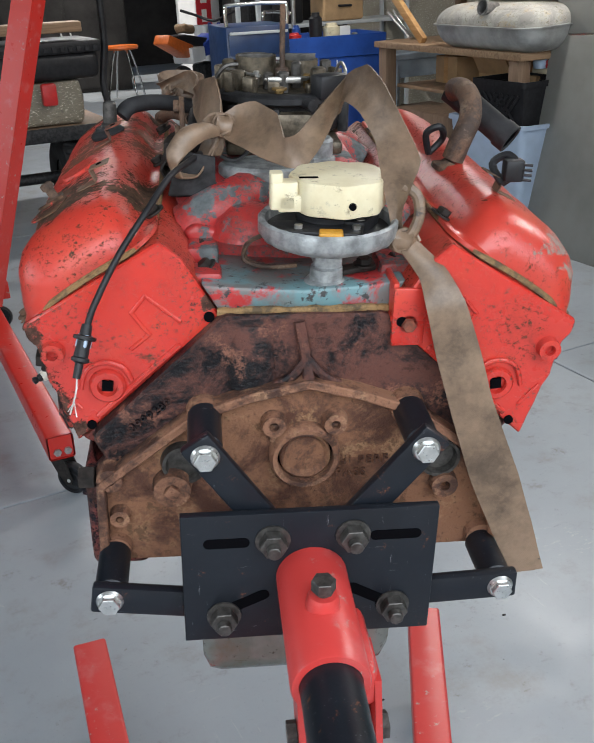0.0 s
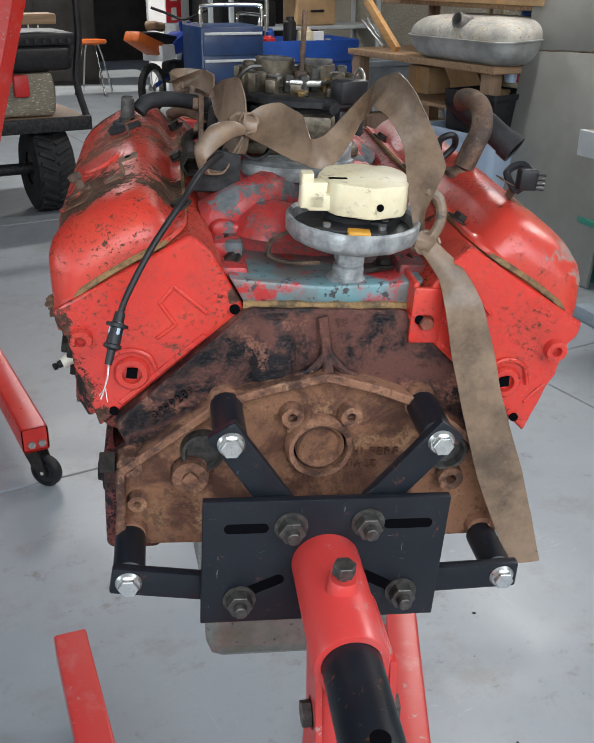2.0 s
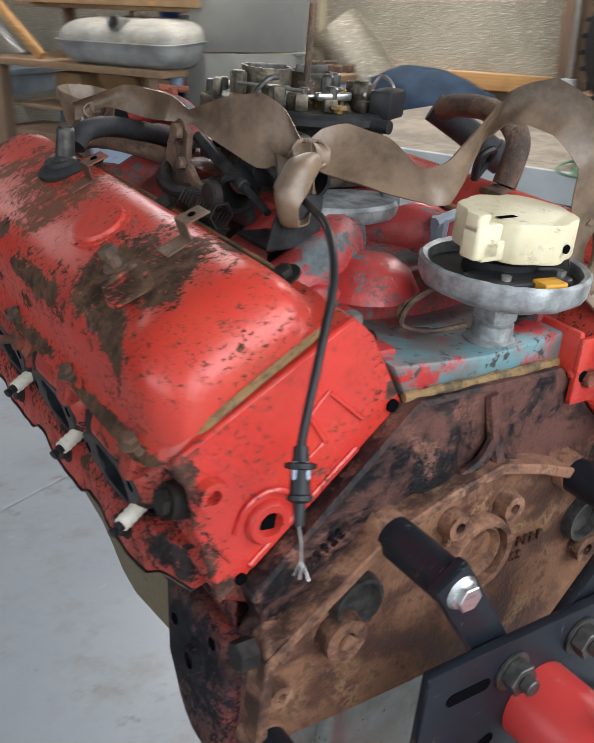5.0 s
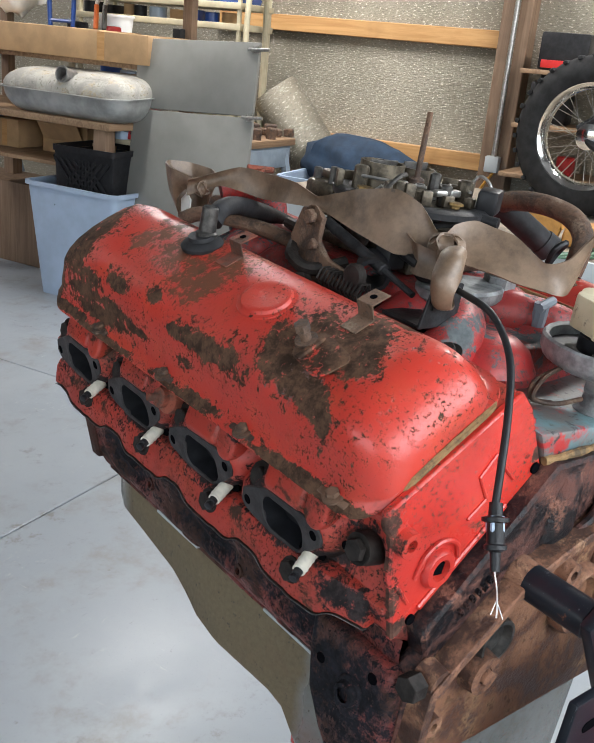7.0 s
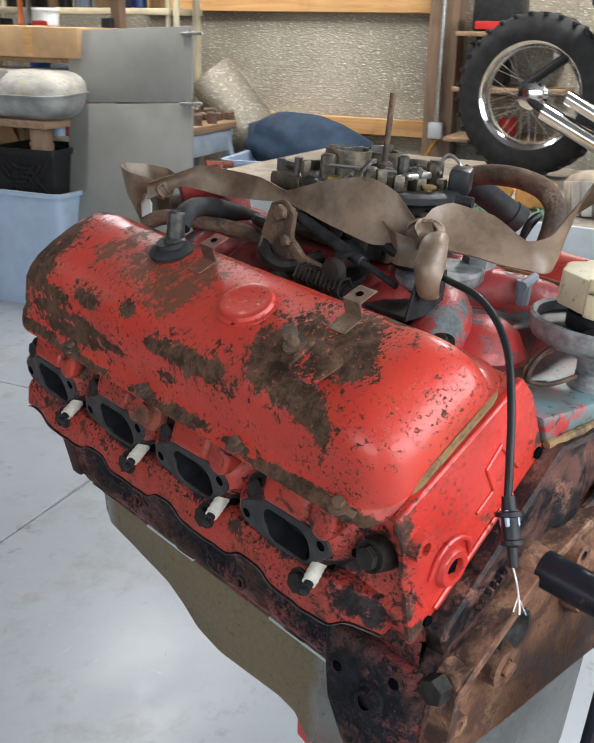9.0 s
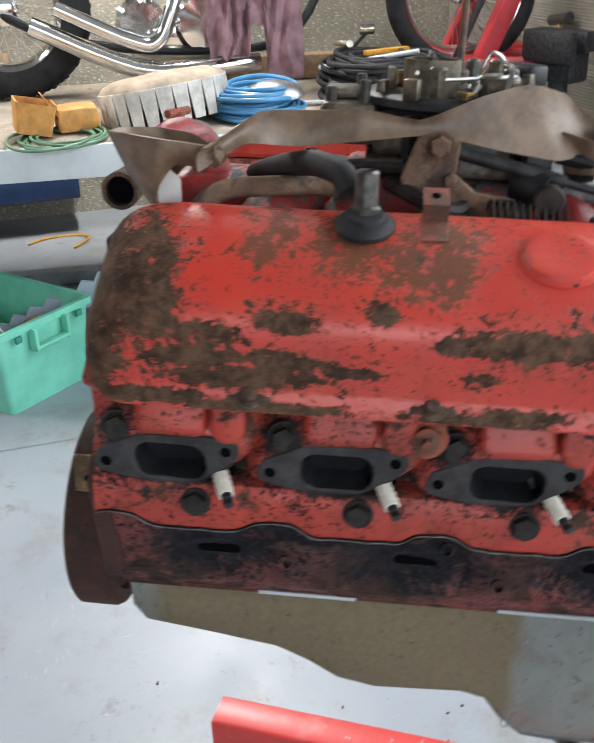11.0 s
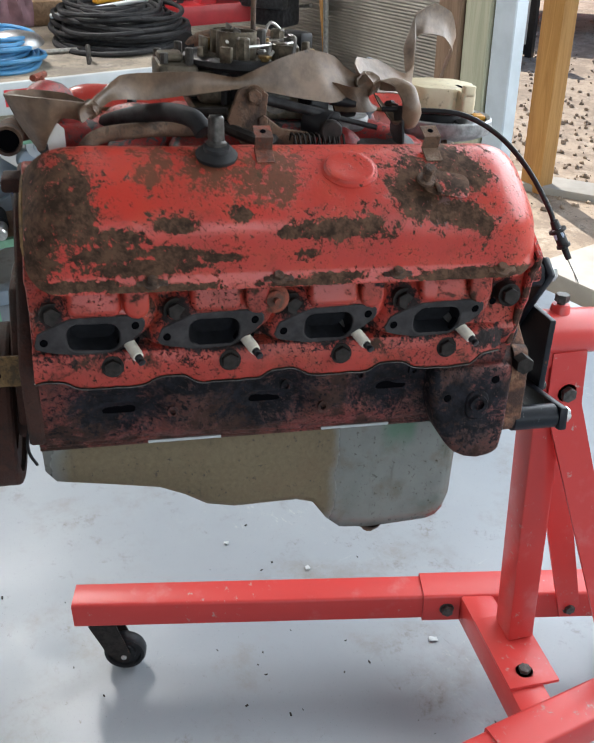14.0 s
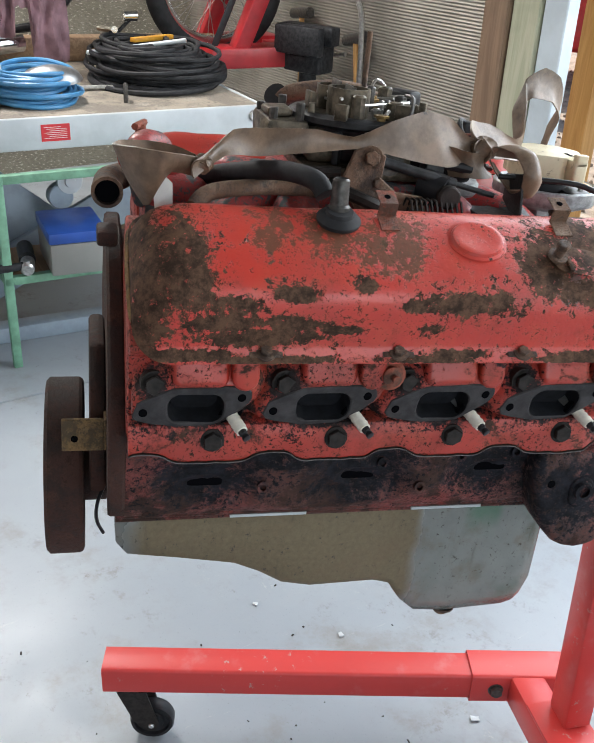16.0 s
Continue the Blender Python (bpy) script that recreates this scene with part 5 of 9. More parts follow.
_c = cover_clip(0.10, cover_far, M_pipe, -1)
part("wire_loom", all_of(hose([(0.205, 0.09, 0.372), (0.218, 0.085, 0.388), (0.212, 0.10, 0.398), (0.198, 0.105, 0.388), (0.205, 0.09, 0.372)], 0.004, 8), (box(0.020, 0.016, 0.022, 0.003), T(0.214, 0.088, 0.386)),
                          *[rod((0.222, 0.080, 0.378 + k * 0.005), (0.230, 0.078, 0.378 + k * 0.005), 0.0015, 6) for k in range(4)]), M_plastic, cover_far, "black plastic wire loom holder")
_pl = part("bolt_plate", all_of((prism(rounded(0.036, 0.050, 0.010), 0.0018, 0.0006), at_cover(0.056, 0.0518, 0.148) @ R("Z", -14)), (box(0.030, 0.005, 0.005, 0.001), at_cover(0.056, 0.054, 0.160))), M_cover, cover_near, "rusty bent plate under a bolt")
part("tall_bolt", all_of((cyl(0.005, 0.020, 12), at_cover(0.060, 0.0535, 0.170)), (hexhead(0.0072, 0.007), at_cover(0.060, 0.066, 0.170)), (cyl(0.010, 0.003, 16), at_cover(0.060, 0.054, 0.170))), M_pipe, _pl)
pcv = part("breather_grommet", all_of((lathe([(0, 0), (0.021, 0), (0.022, 0.004), (0.018, 0.008), (0.014, 0.009), (0.013, 0.013), (0, 0.013)], 26), at_cover(0.102, 0.050, 0.387) @ R("Y", 14))), M_rubber, cover_near, "black rubber grommet")
part("breather_valve", all_of((lathe([(0, 0), (0.0105, 0), (0.0112, 0.009), (0.0090, 0.011), (0.0082, 0.034), (0.0066, 0.036), (0.0066, 0.031), (0, 0.031)], 20), T(-0.206, 0.387, 0.362) @ R("Y", 2))), M_nut, pcv, "dull steel breather valve")

# pan, balancer
_prof = [(0.594, -0.004), (0.593, -0.055), (0.580, -0.074), (0.520, -0.084), (0.450, -0.097), (0.418, -0.112), (0.388, -0.131), (0.350, -0.139), (0.262, -0.146), (0.236, -0.158), (0.214, -0.192), (0.190, -0.216), (0.145, -0.225), (0.056, -0.2205), (0.041, -0.215), (0.032, -0.203), (0.027, -0.186), (0.027, -0.004)]
_p = bmesh.new()
_rings = []
for x, s, zz in ((-0.152, 0.0, 0), (-0.150, 0.35, 0), (-0.146, 0.88, 0), (-0.136, 0.975, 0), (-0.118, 1.0, 0), (0.118, 1.0, 0), (0.136, 0.975, 0), (0.146, 0.88, 0), (0.150, 0.35, 0), (0.152, 0.0, 0)):
    _rings.append([_p.verts.new((x * (0.76 + 0.24 * min(1.0, max(0.0, (y - 0.17) / 0.14))), 0.318 + (y - 0.318) * (0.97 + 0.03 * s) if z < -0.01 else y, -0.004 + (z + 0.004) * s - (0.0 if s else 0.0))) for y, z in _prof])
for a, b in zip(_rings, _rings[1:]):
    for k in range(len(_prof) - 1):
        _p.faces.new((a[k], a[k + 1], b[k + 1], b[k]))
bmesh.ops.remove_doubles(_p, verts=_p.verts, dist=0.0002)
bmesh.ops.recalc_face_normals(_p, faces=_p.faces)
pan = part("oil_pan", _p, M_pan, engine, "dull galvanised oil pan with dried brown oil", sharp=50)
part("pan_rail", all_of(span(-0.166, 0.166, 0.040, 0.594, -0.008, -0.003, 0.001, 1), span(-0.170, 0.170, 0.038, 0.594, -0.002, 0.009, 0.002, 1)), M_block, pan, "oil pan rail with gasket")
for y in (0.20, 0.42):
    part("pan_gasket", span(-0.1705, -0.160, y - 0.045, y + 0.045, -0.0045, -0.001), M_lift, pan, "pale gasket edge")
part("drain_plug", all_of((lathe([(0, 0.012), (0.010, 0.012), (0.011, 0.004), (0.018, 0.003), (0.018, 0)], 20), T(-0.086, 0.138, -0.2225) @ R("Y", 180))), M_pipe, pan, "brown drain plug")
damper = part("balancer", all_of((lathe([(0, 0.020), (0.055, 0.020), (0.060, 0.006), (0.082, 0.004), (0.084, -0.002), (0.094, -0.002), (0.098, 0.0), (0.1, 0.004), (0.1, 0.040), (0.096, 0.044), (0.060, 0.044), (0.055, 0.034), (0, 0.034)], 60), T(0, 0.630, -0.028) @ R("X", -90) @ Matrix.Diagonal((1.12, 1.12, 1, 1)))), M_damper, engine, "rusty round crank balancer", sharp=25)
part("hub", all_of((cyl(0.045, 0.03, 30, 0.002), T(0, 0.600, -0.030) @ R("X", -90))), M_damper, damper)
part("timing_tab", all_of(span(-0.118, -0.113, 0.606, 0.652, 0.058, 0.098, 0.001, 1), span(-0.122, -0.10, 0.600, 0.606, 0.06, 0.10, 0.001, 1)), M_gasket, damper, "brown timing tab")
part("tab_hole", all_of((cyl(0.004, 0.001, 12), T(-0.1181, 0.638, 0.074) @ R("Y", -90))), M_hole, damper)
part("wire_end", hose([(-0.08, 0.60, -0.002), (-0.10, 0.612, -0.02), (-0.095, 0.614, -0.05), (-0.088, 0.606, -0.075)], 0.0022, 6), M_plastic, damper)

# ---- on top of the engine ----
_sec = [(-0.082, 0.263), (-0.116, 0.318), (-0.104, 0.326), (-0.070, 0.318), (-0.045, 0.330), (0.045, 0.330), (0.070, 0.318), (0.104, 0.326), (0.116, 0.318), (0.082, 0.263)]
intake = part("intake_manifold", roughen(slab_xz(_sec, 0.115, 0.560, 0.006, 3), 0.002, 35, 1), M_intake, engine, "red cast intake manifold")
_end = [(-0.080, 0.264), (-0.099, 0.296), (-0.060, 0.292), (0.0, 0.288), (0.060, 0.292), (0.099, 0.296), (0.080, 0.264)]
part("end_pad", roughen(slab_xz(_end, 0.026, 0.118, 0.003, 2), 0.0014, 40, 2), M_pad, intake, "worn grey-blue end pad")
part("seal_bead", roughen(all_of(hose([(-0.084, 0.026, 0.268), (-0.05, 0.022, 0.270), (0.0, 0.024, 0.268), (0.05, 0.022, 0.270), (0.084, 0.026, 0.268)], 0.004, 8)), 0.002, 90), M_gasket, intake, "orange-brown sealant bead")
for k, y in enumerate((0.150, 0.215, 0.400, 0.470)):
    for s in (-1, 1):
        b = hose([(s * 0.010, 0.30 + (y - 0.30) * 0.5, 0.338), (s * 0.045, 0.30 + (y - 0.30) * 0.8, 0.338), (s * 0.080, y, 0.330), (s * 0.112, y, 0.312)], 0.026, 14, 5)
        part("runner", roughen(b, 0.0015, 40), M_intake, intake)
part("hump", roughen(all_of((lathe([(0, 0.030), (0.020, 0.028), (0.036, 0.018), (0.046, 0.0)], 24), T(-0.045, 0.130, 0.312) @ Matrix.Diagonal((1.0, 0.9, 1, 1))), (lathe([(0, 0.026), (0.020, 0.024), (0.034, 0.014), (0.042, 0.0)], 24), T(0.050, 0.150, 0.312))), 0.0015, 40), M_intake, intake)
part("carb_pad", roughen(span(-0.082, 0.082, 0.222, 0.410, 0.325, 0.362, 0.008, 2), 0.001, 40), M_intake, intake)
for x, y, z in ((-0.094, 0.070, 0.297), (-0.098, 0.105, 0.304), (-0.1, 0.18, 0.325), (-0.1, 0.25, 0.325), (0.095, 0.075, 0.297), (0.10, 0.20, 0.325), (-0.1, 0.46, 0.325), (0.1, 0.44, 0.325)):
    part("intake_bolt", all_of((hexhead(0.0085, 0.007, 0.012), T(x, y, z) @ R("Y", 40 if x > 0 else -40))), M_oldbolt, intake)
for a in ((-0.112, -0.080, 0.085, 0.125, 0.290, 0.312), (-0.108, -0.078, 0.045, 0.080, 0.284, 0.300), (0.078, 0.110, 0.05, 0.10, 0.286, 0.304)):
    part("bolt_lug", roughen(span(*a, 0.005), 0.001, 60), M_intake, intake)
part("lift_bracket", all_of(span(0.083, 0.115, 0.004, 0.010, 0.236, 0.296, 0.002), span(0.083, 0.089, 0.008, 0.060, 0.262, 0.300, 0.002)), M_head_face, engine, "red lifting bracket plate")
part("bracket_bolt", all_of((hexhead(0.0070, 0.006, 0.009), T(0.099, 0.004, 0.259) @ R("X", 90))), M_bracket, engine, "hex bolt")
# water neck at the front
neck = part("water_neck", roughen(all_of(span(-0.045, 0.045, 0.490, 0.575, 0.318, 0.352, 0.012, 3), hose([(0.0, 0.535, 0.345), (-0.005, 0.545, 0.375), (-0.03, 0.56, 0.385), (-0.06, 0.575, 0.375)], 0.018, 14)), 0.001, 50), M_intake, engine, "red thermostat housing")
part("water_outlet", all_of(hose([(0.02, 0.585, 0.340), (-0.03, 0.600, 0.346), (-0.075, 0.602, 0.346)], 0.0150, 20), (pipe(0.0165, 0.0035, 0.012, 24), along((-0.073, 0.602, 0.346), (-0.10, 0.602, 0.346)))), M_pipe, neck, "rusty water outlet stub")
part("outlet_bore", all_of((cyl(0.0128, 0.001, 20), along((-0.0755, 0.602, 0.346), (-0.10, 0.602, 0.346)))), M_hole, neck)
part("bypass_stub", all_of((box(0.040, 0.022, 0.017, 0.004), T(-0.080, 0.602, 0.300))), M_damper, neck)
part("vacuum_tee", all_of(rod((-0.01, 0.565, 0.385), (-0.01, 0.565, 0.405), 0.006, 10), rod((-0.025, 0.572, 0.404), (0.008, 0.560, 0.404), 0.004, 8)), M_bracket, neck)

# carburettor
carb = part("carburettor", all_of(span(-0.066, 0.066, 0.238, 0.392, 0.366, 0.380, 0.004), roughen(span(-0.054, 0.054, 0.246, 0.386, 0.380, 0.418, 0.010, 3), 0.002, 60, 1),
                                   span(-0.070, -0.050, 0.27, 0.33, 0.380, 0.405, 0.006), span(0.05, 0.072, 0.29, 0.36, 0.378, 0.41, 0.006), span(-0.03, 0.03, 0.228, 0.25, 0.378, 0.414, 0.006)), M_carb, engine, "dirty carburettor with its air cleaner off")
part("air_horn_flange", all_of((lathe([(0.030, 0.0), (0.080, 0.0), (0.0845, 0.003), (0.0845, 0.009), (0.080, 0.012), (0.068, 0.012), (0.064, 0.008), (0.030, 0.008)], 48), T(0, 0.312, 0.420) @ Matrix.Diagonal((1.0, 1.02, 1, 1)))), M_carbdark, carb, "dark round air horn flange")
part("air_horn_floor", all_of((cyl(0.070, 0.004, 36), T(0, 0.312, 0.425))), M_carb, carb)
for x, y, r, h in ((-0.026, 0.338, 0.024, 0.030), (0.026, 0.340, 0.022, 0.026)):
    v = part("venturi", all_of((pipe(r, 0.003, h, 24), T(x, y, 0.430))), M_carb, carb)
    part("venturi_bore", all_of((cyl(r - 0.003, 0.001, 20), T(x, y, 0.434))), M_hole, v)
    part("choke_plate", all_of((box(r * 1.7, 0.002, 0.020, 0.0005), T(x, y, 0.452) @ R("X", 8))), M_nut, v)
for x, y, h, r in ((-0.050, 0.290, 0.022, 0.010), (-0.036, 0.272, 0.018, 0.008), (0.040, 0.275, 0.028, 0.009), (0.055, 0.300, 0.018, 0.008), (0.0, 0.268, 0.024, 0.007), (-0.058, 0.335, 0.028, 0.008), (0.058, 0.345, 0.026, 0.007), (-0.015, 0.290, 0.020, 0.006), (0.018, 0.300, 0.030, 0.006)):
    part("post", all_of((cyl(r, h, 8, 0.002), T(x, y, 0.428))), M_carb if r > 0.0075 else M_nut, carb)
for b in (span(-0.018, 0.020, 0.262, 0.270, 0.440, 0.447, 0.002), rod((0.02, 0.27, 0.445), (0.052, 0.30, 0.440), 0.002, 6), rod((-0.06, 0.30, 0.442), (-0.075, 0.33, 0.41), 0.0022, 6), hose([(0.062, 0.27, 0.430), (0.070, 0.265, 0.45), (0.066, 0.28, 0.46), (0.06, 0.29, 0.44)], 0.002, 6)):
    part("linkage", b, M_steel, carb)
part("black_cover", all_of((box(0.040, 0.022, 0.026, 0.004), T(0.050, 0.248, 0.440) @ R("Z", 30))), M_plastic, carb, "black plastic choke cover")
part("hose_nipple", rod((0.02, 0.236, 0.425), (0.028, 0.214, 0.425), 0.006, 12), M_carbdark, carb)
part("mounting_stud", all_of((cyl(0.0032, 0.088, 12), T(0.003, 0.313, 0.430)), (cyl(0.0085, 0.020, 14, 0.002), T(0.003, 0.313, 0.430))), M_pipe, carb, "long threaded air cleaner stud")
part("spacer", all_of((lathe([(0, 0), (0.040, 0), (0.043, 0.004), (0.043, 0.012), (0.040, 0.015), (0, 0.015)], 30), T(-0.02, 0.205, 0.352) @ Matrix.Diagonal((1.3, 0.8, 1, 1)))), M_ali, carb, "grey choke pad")
part("fuel_valve", all_of(rod((0.035, 0.205, 0.33), (0.035, 0.20, 0.395), 0.014, 14, 0.003), (hexhead(0.017, 0.012), T(0.035, 0.2, 0.362)), rod((0.035, 0.2, 0.345), (0.055, 0.185, 0.345), 0.008, 10)), M_ali, carb)
part("clamp_band", all_of((pipe(0.020, 0.003, 0.020, 20), T(-0.060, 0.222, 0.385) @ R("X", 80))), M_carbdark, carb)

for x, y, z, h, r in ((-0.044, 0.310, 0.430, 0.012, 0.0038), (-0.072, 0.312, 0.432, 0.006, 0.005), (0.046, 0.318, 0.430, 0.014, 0.0035), (0.0, 0.290, 0.430, 0.010, 0.004), (0.030, 0.292, 0.430, 0.016, 0.0045), (-0.028, 0.300, 0.430, 0.018, 0.0035), (0.070, 0.336, 0.432, 0.006, 0.005), (0.012, 0.352, 0.430, 0.018, 0.003), (-0.006, 0.246, 0.432, 0.006, 0.005), (0.044, 0.362, 0.430, 0.014, 0.005)):
    part("carb_screw", all_of((cyl(r, h, 8, 0.0008), T(x, y, z)), (cyl(r * 1.7, 0.003, 6, 0.0005), T(x, y, z + h * 0.6))), M_steel if r < 0.004 else M_amberbrass, carb)
for a, b in (((-0.062, 0.330, 0.446), (-0.030, 0.268, 0.448)), ((0.034, 0.262, 0.446), (0.066, 0.322, 0.442)), ((-0.02, 0.276, 0.442), (0.028, 0.278, 0.442)), ((-0.05, 0.352, 0.45), (0.05, 0.354, 0.45))):
    part("choke_shaft", rod(a, b, 0.0018, 6), M_steel, carb)
part("air_horn_drum", all_of((lathe([(0, 0), (0.060, 0), (0.070, 0.006), (0.074, 0.034), (0.078, 0.040), (0, 0.040)], 40), T(0, 0.312, 0.3805))), M_carbdark, carb, "round dark casting under the flange")
for k in range(9):
    a = 0.5 + k * 0.68
    part("drum_web", all_of((box(0.012, 0.008, 0.036, 0.002), T(0, 0.312, 0.400) @ R("Z", math.degrees(a)) @ T(0.077, 0, 0))), M_carbdark, carb)
for x, y, z, sx, sy, sz in ((-0.060, 0.262, 0.442, 0.016, 0.010, 0.026), (-0.066, 0.286, 0.440, 0.008, 0.022, 0.022), (-0.040, 0.256, 0.440, 0.020, 0.006, 0.018), (-0.012, 0.252, 0.438, 0.022, 0.008, 0.014), (0.030, 0.258, 0.436, 0.018, 0.012, 0.012), (0.066, 0.318, 0.440, 0.010, 0.024, 0.022), (-0.068, 0.356, 0.438, 0.012, 0.018, 0.020), (0.012, 0.372, 0.440, 0.040, 0.008, 0.022), (-0.030, 0.380, 0.436, 0.024, 0.010, 0.014)):
    part("choke_casting", roughen(all_of((box(sx * 0.62, sy * 0.8, sz * 0.85, 0.0015), T(x, y, z) @ R("Z", x * 500))), 0.001, 90), M_carb, carb)
part("float_bowl", roughen(all_of(span(-0.048, 0.048, 0.384, 0.432, 0.388, 0.424, 0.006), span(-0.030, 0.010, 0.400, 0.430, 0.424, 0.434, 0.004)), 0.0015, 60), M_carb, carb, "stained float bowl casting")
for x, y, h in ((-0.040, 0.395, 0.020), (-0.038, 0.424, 0.014), (0.036, 0.400, 0.018), (0.030, 0.426, 0.010)):
    part("bowl_screw", all_of((cyl(0.005, h, 8, 0.001), T(x, y, 0.422))), M_nut, carb)
part("choke_rod", hose([(-0.072, 0.30, 0.40), (-0.080, 0.285, 0.43), (-0.066, 0.276, 0.455), (-0.050, 0.28, 0.458)], 0.0024, 6), M_nut, carb)
part("fast_idle_cam", all_of((cyl(0.016, 0.004, 18), T(-0.080, 0.30, 0.392) @ R("Y", -90)), (box(0.004, 0.014, 0.040, 0.001), T(-0.081, 0.296, 0.405) @ R("X", 24))), M_nut, carb)

# distributor with its cap off
dist_ob = part("distributor", roughen(all_of((lathe([(0, 0), (0.021, 0), (0.022, 0.006), (0.0165, 0.009), (0.0160, 0.020), (0.0135, 0.022), (0.0135, 0.036), (0.024, 0.042), (0.050, 0.046), (0.063, 0.052), (0.0665, 0.058), (0.067, 0.070), (0.0645, 0.072), (0.0605, 0.070), (0.0600, 0.058), (0, 0.056)], 56), T(0.024, 0.050, 0.283)),
                                  (box(0.028, 0.026, 0.022, 0.004), T(0.024, 0.050, 0.316))), 0.0012, 110), M_ali, engine, "bare aluminium distributor body", sharp=40)
part("trigger_plate", all_of((cyl(0.059, 0.004, 40), T(0.024, 0.050, 0.340)), (prism(rounded(0.085, 0.034, 0.010), 0.009, 0.002), T(0.010, 0.022, 0.344) @ R("Z", -12)), (prism(rounded(0.05, 0.022, 0.006), 0.012, 0.002), T(0.055, 0.045, 0.344) @ R("Z", 60)), (cyl(0.030, 0.014, 24), T(0.024, 0.055, 0.344))), M_plastic, dist_ob, "black electronic trigger plate")
part("connector", all_of((box(0.022, 0.016, 0.013, 0.002), T(0.020, 0.000, 0.349) @ R("Z", -8))), M_amber, dist_ob, "amber plastic connector")
for x, y in ((-0.008, 0.018), (0.045, 0.012), (0.052, 0.030), (0.038, 0.040)):
    part("screw", all_of((cyl(0.004, 0.004, 8), T(x, y, 0.3525))), M_steel, dist_ob)
_out = []
for k in range(32):
    a = 2 * math.pi * k / 32
    r = 0.0455 + 0.0018 * math.cos(8 * a) + (0.004 if 0.2 < a < 1.0 else 0)
    _out.append((r * math.cos(a), r * math.sin(a)))
_cap = part("rotor_cap", all_of((prism(_out, 0.032, 0.003, 2), T(0.033, 0.055, 0.362)), (prism(rounded(0.026, 0.018, 0.004), 0.026, 0.002), T(-0.020, 0.038, 0.366)), (prism(rounded(0.012, 0.016, 0.003), 0.014, 0.001), T(-0.027, 0.038, 0.386)), (box(0.035, 0.012, 0.016, 0.002), T(-0.008, 0.035, 0.372))), M_cream, dist_ob, "yellowed cream plastic cap lying on the bowl")
part("cap_slot", all_of(span(-0.006, 0.012, 0.036, 0.041, 0.3942, 0.3946)), M_hole, _cap)
part("cap_hole", all_of((cyl(0.0036, 0.001, 16), T(0.040, 0.0085, 0.375) @ R("X", 90))), M_hole, _cap)
part("hold_down", all_of((box(0.050, 0.016, 0.006, 0.002), T(0.050, 0.060, 0.296) @ R("Z", 20)), (hexhead(0.008, 0.006, 0.011), T(0.064, 0.064, 0.300))), M_oldbolt, dist_ob)
part("pickup_lead", all_of(hose([(-0.020, 0.062, 0.338), (-0.048, 0.068, 0.325), (-0.056, 0.070, 0.305), (-0.035, 0.060, 0.300), (-0.005, 0.052, 0.304)], 0.0022, 6), hose([(-0.020, 0.064, 0.336), (-0.052, 0.074, 0.320), (-0.052, 0.075, 0.302), (-0.03, 0.066, 0.298)], 0.0020, 6)), M_pipe, dist_ob, "brown pick-up leads")

# cables, hoses and levers
part("breather_hose", hose([(-0.192, 0.398, 0.378), (-0.180, 0.406, 0.389), (-0.150, 0.425, 0.390), (-0.110, 0.445, 0.382), (-0.060, 0.470, 0.368), (-0.012, 0.492, 0.352)], 0.0100, 14), M_rubber, engine, "black breather hose")
part("heater_hose", hose([(-0.15, 0.52, 0.350), (-0.13, 0.50, 0.362), (-0.10, 0.44, 0.362), (-0.085, 0.38, 0.358)], 0.0085, 12), M_pipe, engine, "brown flattened hose")
part("kickdown_cable", hose([(-0.095, 0.175, 0.384), (-0.108, 0.135, 0.385), (-0.126, 0.085, 0.383), (-0.146, 0.045, 0.363), (-0.172, 0.016, 0.331), (-0.195, -0.006, 0.292), (-0.203, -0.014, 0.272)], 0.0031, 12), M_plastic, engine, "black sheathed cable hanging loose")
_cc = part("cable_end", all_of((lathe([(0, 0), (0.006, 0), (0.007, 0.010), (0.013, 0.011), (0.013, 0.014), (0.008, 0.015), (0.0085, 0.030), (0.0105, 0.031), (0.0105, 0.034), (0.005, 0.036), (0.0045, 0.050), (0, 0.050)], 16), along((-0.202, -0.013, 0.276), (-0.212, -0.032, 0.238)) @ Matrix.Diagonal((0.8, 0.8, 1, 1)))), M_plastic, engine, "black snap-in cable end")
part("cable_collar", all_of((box(0.0115, 0.0115, 0.013, 0.002), along((-0.2055, -0.0195, 0.262), (-0.212, -0.032, 0.238)))), M_tote, _cc, "pale grey collar")
part("frayed_wire", all_of(hose([(-0.213, -0.034, 0.232), (-0.214, -0.040, 0.222), (-0.217, -0.046, 0.212), (-0.220, -0.050, 0.204)], 0.0008, 5), hose([(-0.216, -0.044, 0.214), (-0.222, -0.046, 0.205)], 0.0004, 4), hose([(-0.216, -0.044, 0.214), (-0.214, -0.052, 0.202)], 0.0004, 4)), M_steel, _cc)
part("throttle_rod", all_of(rod((-0.100, 0.330, 0.398), (-0.108, 0.230, 0.376), 0.0058, 12, 0.001), rod((-0.108, 0.235, 0.377), (-0.112, 0.185, 0.366), 0.0032, 10)), M_carbdark, engine, "black throttle link")
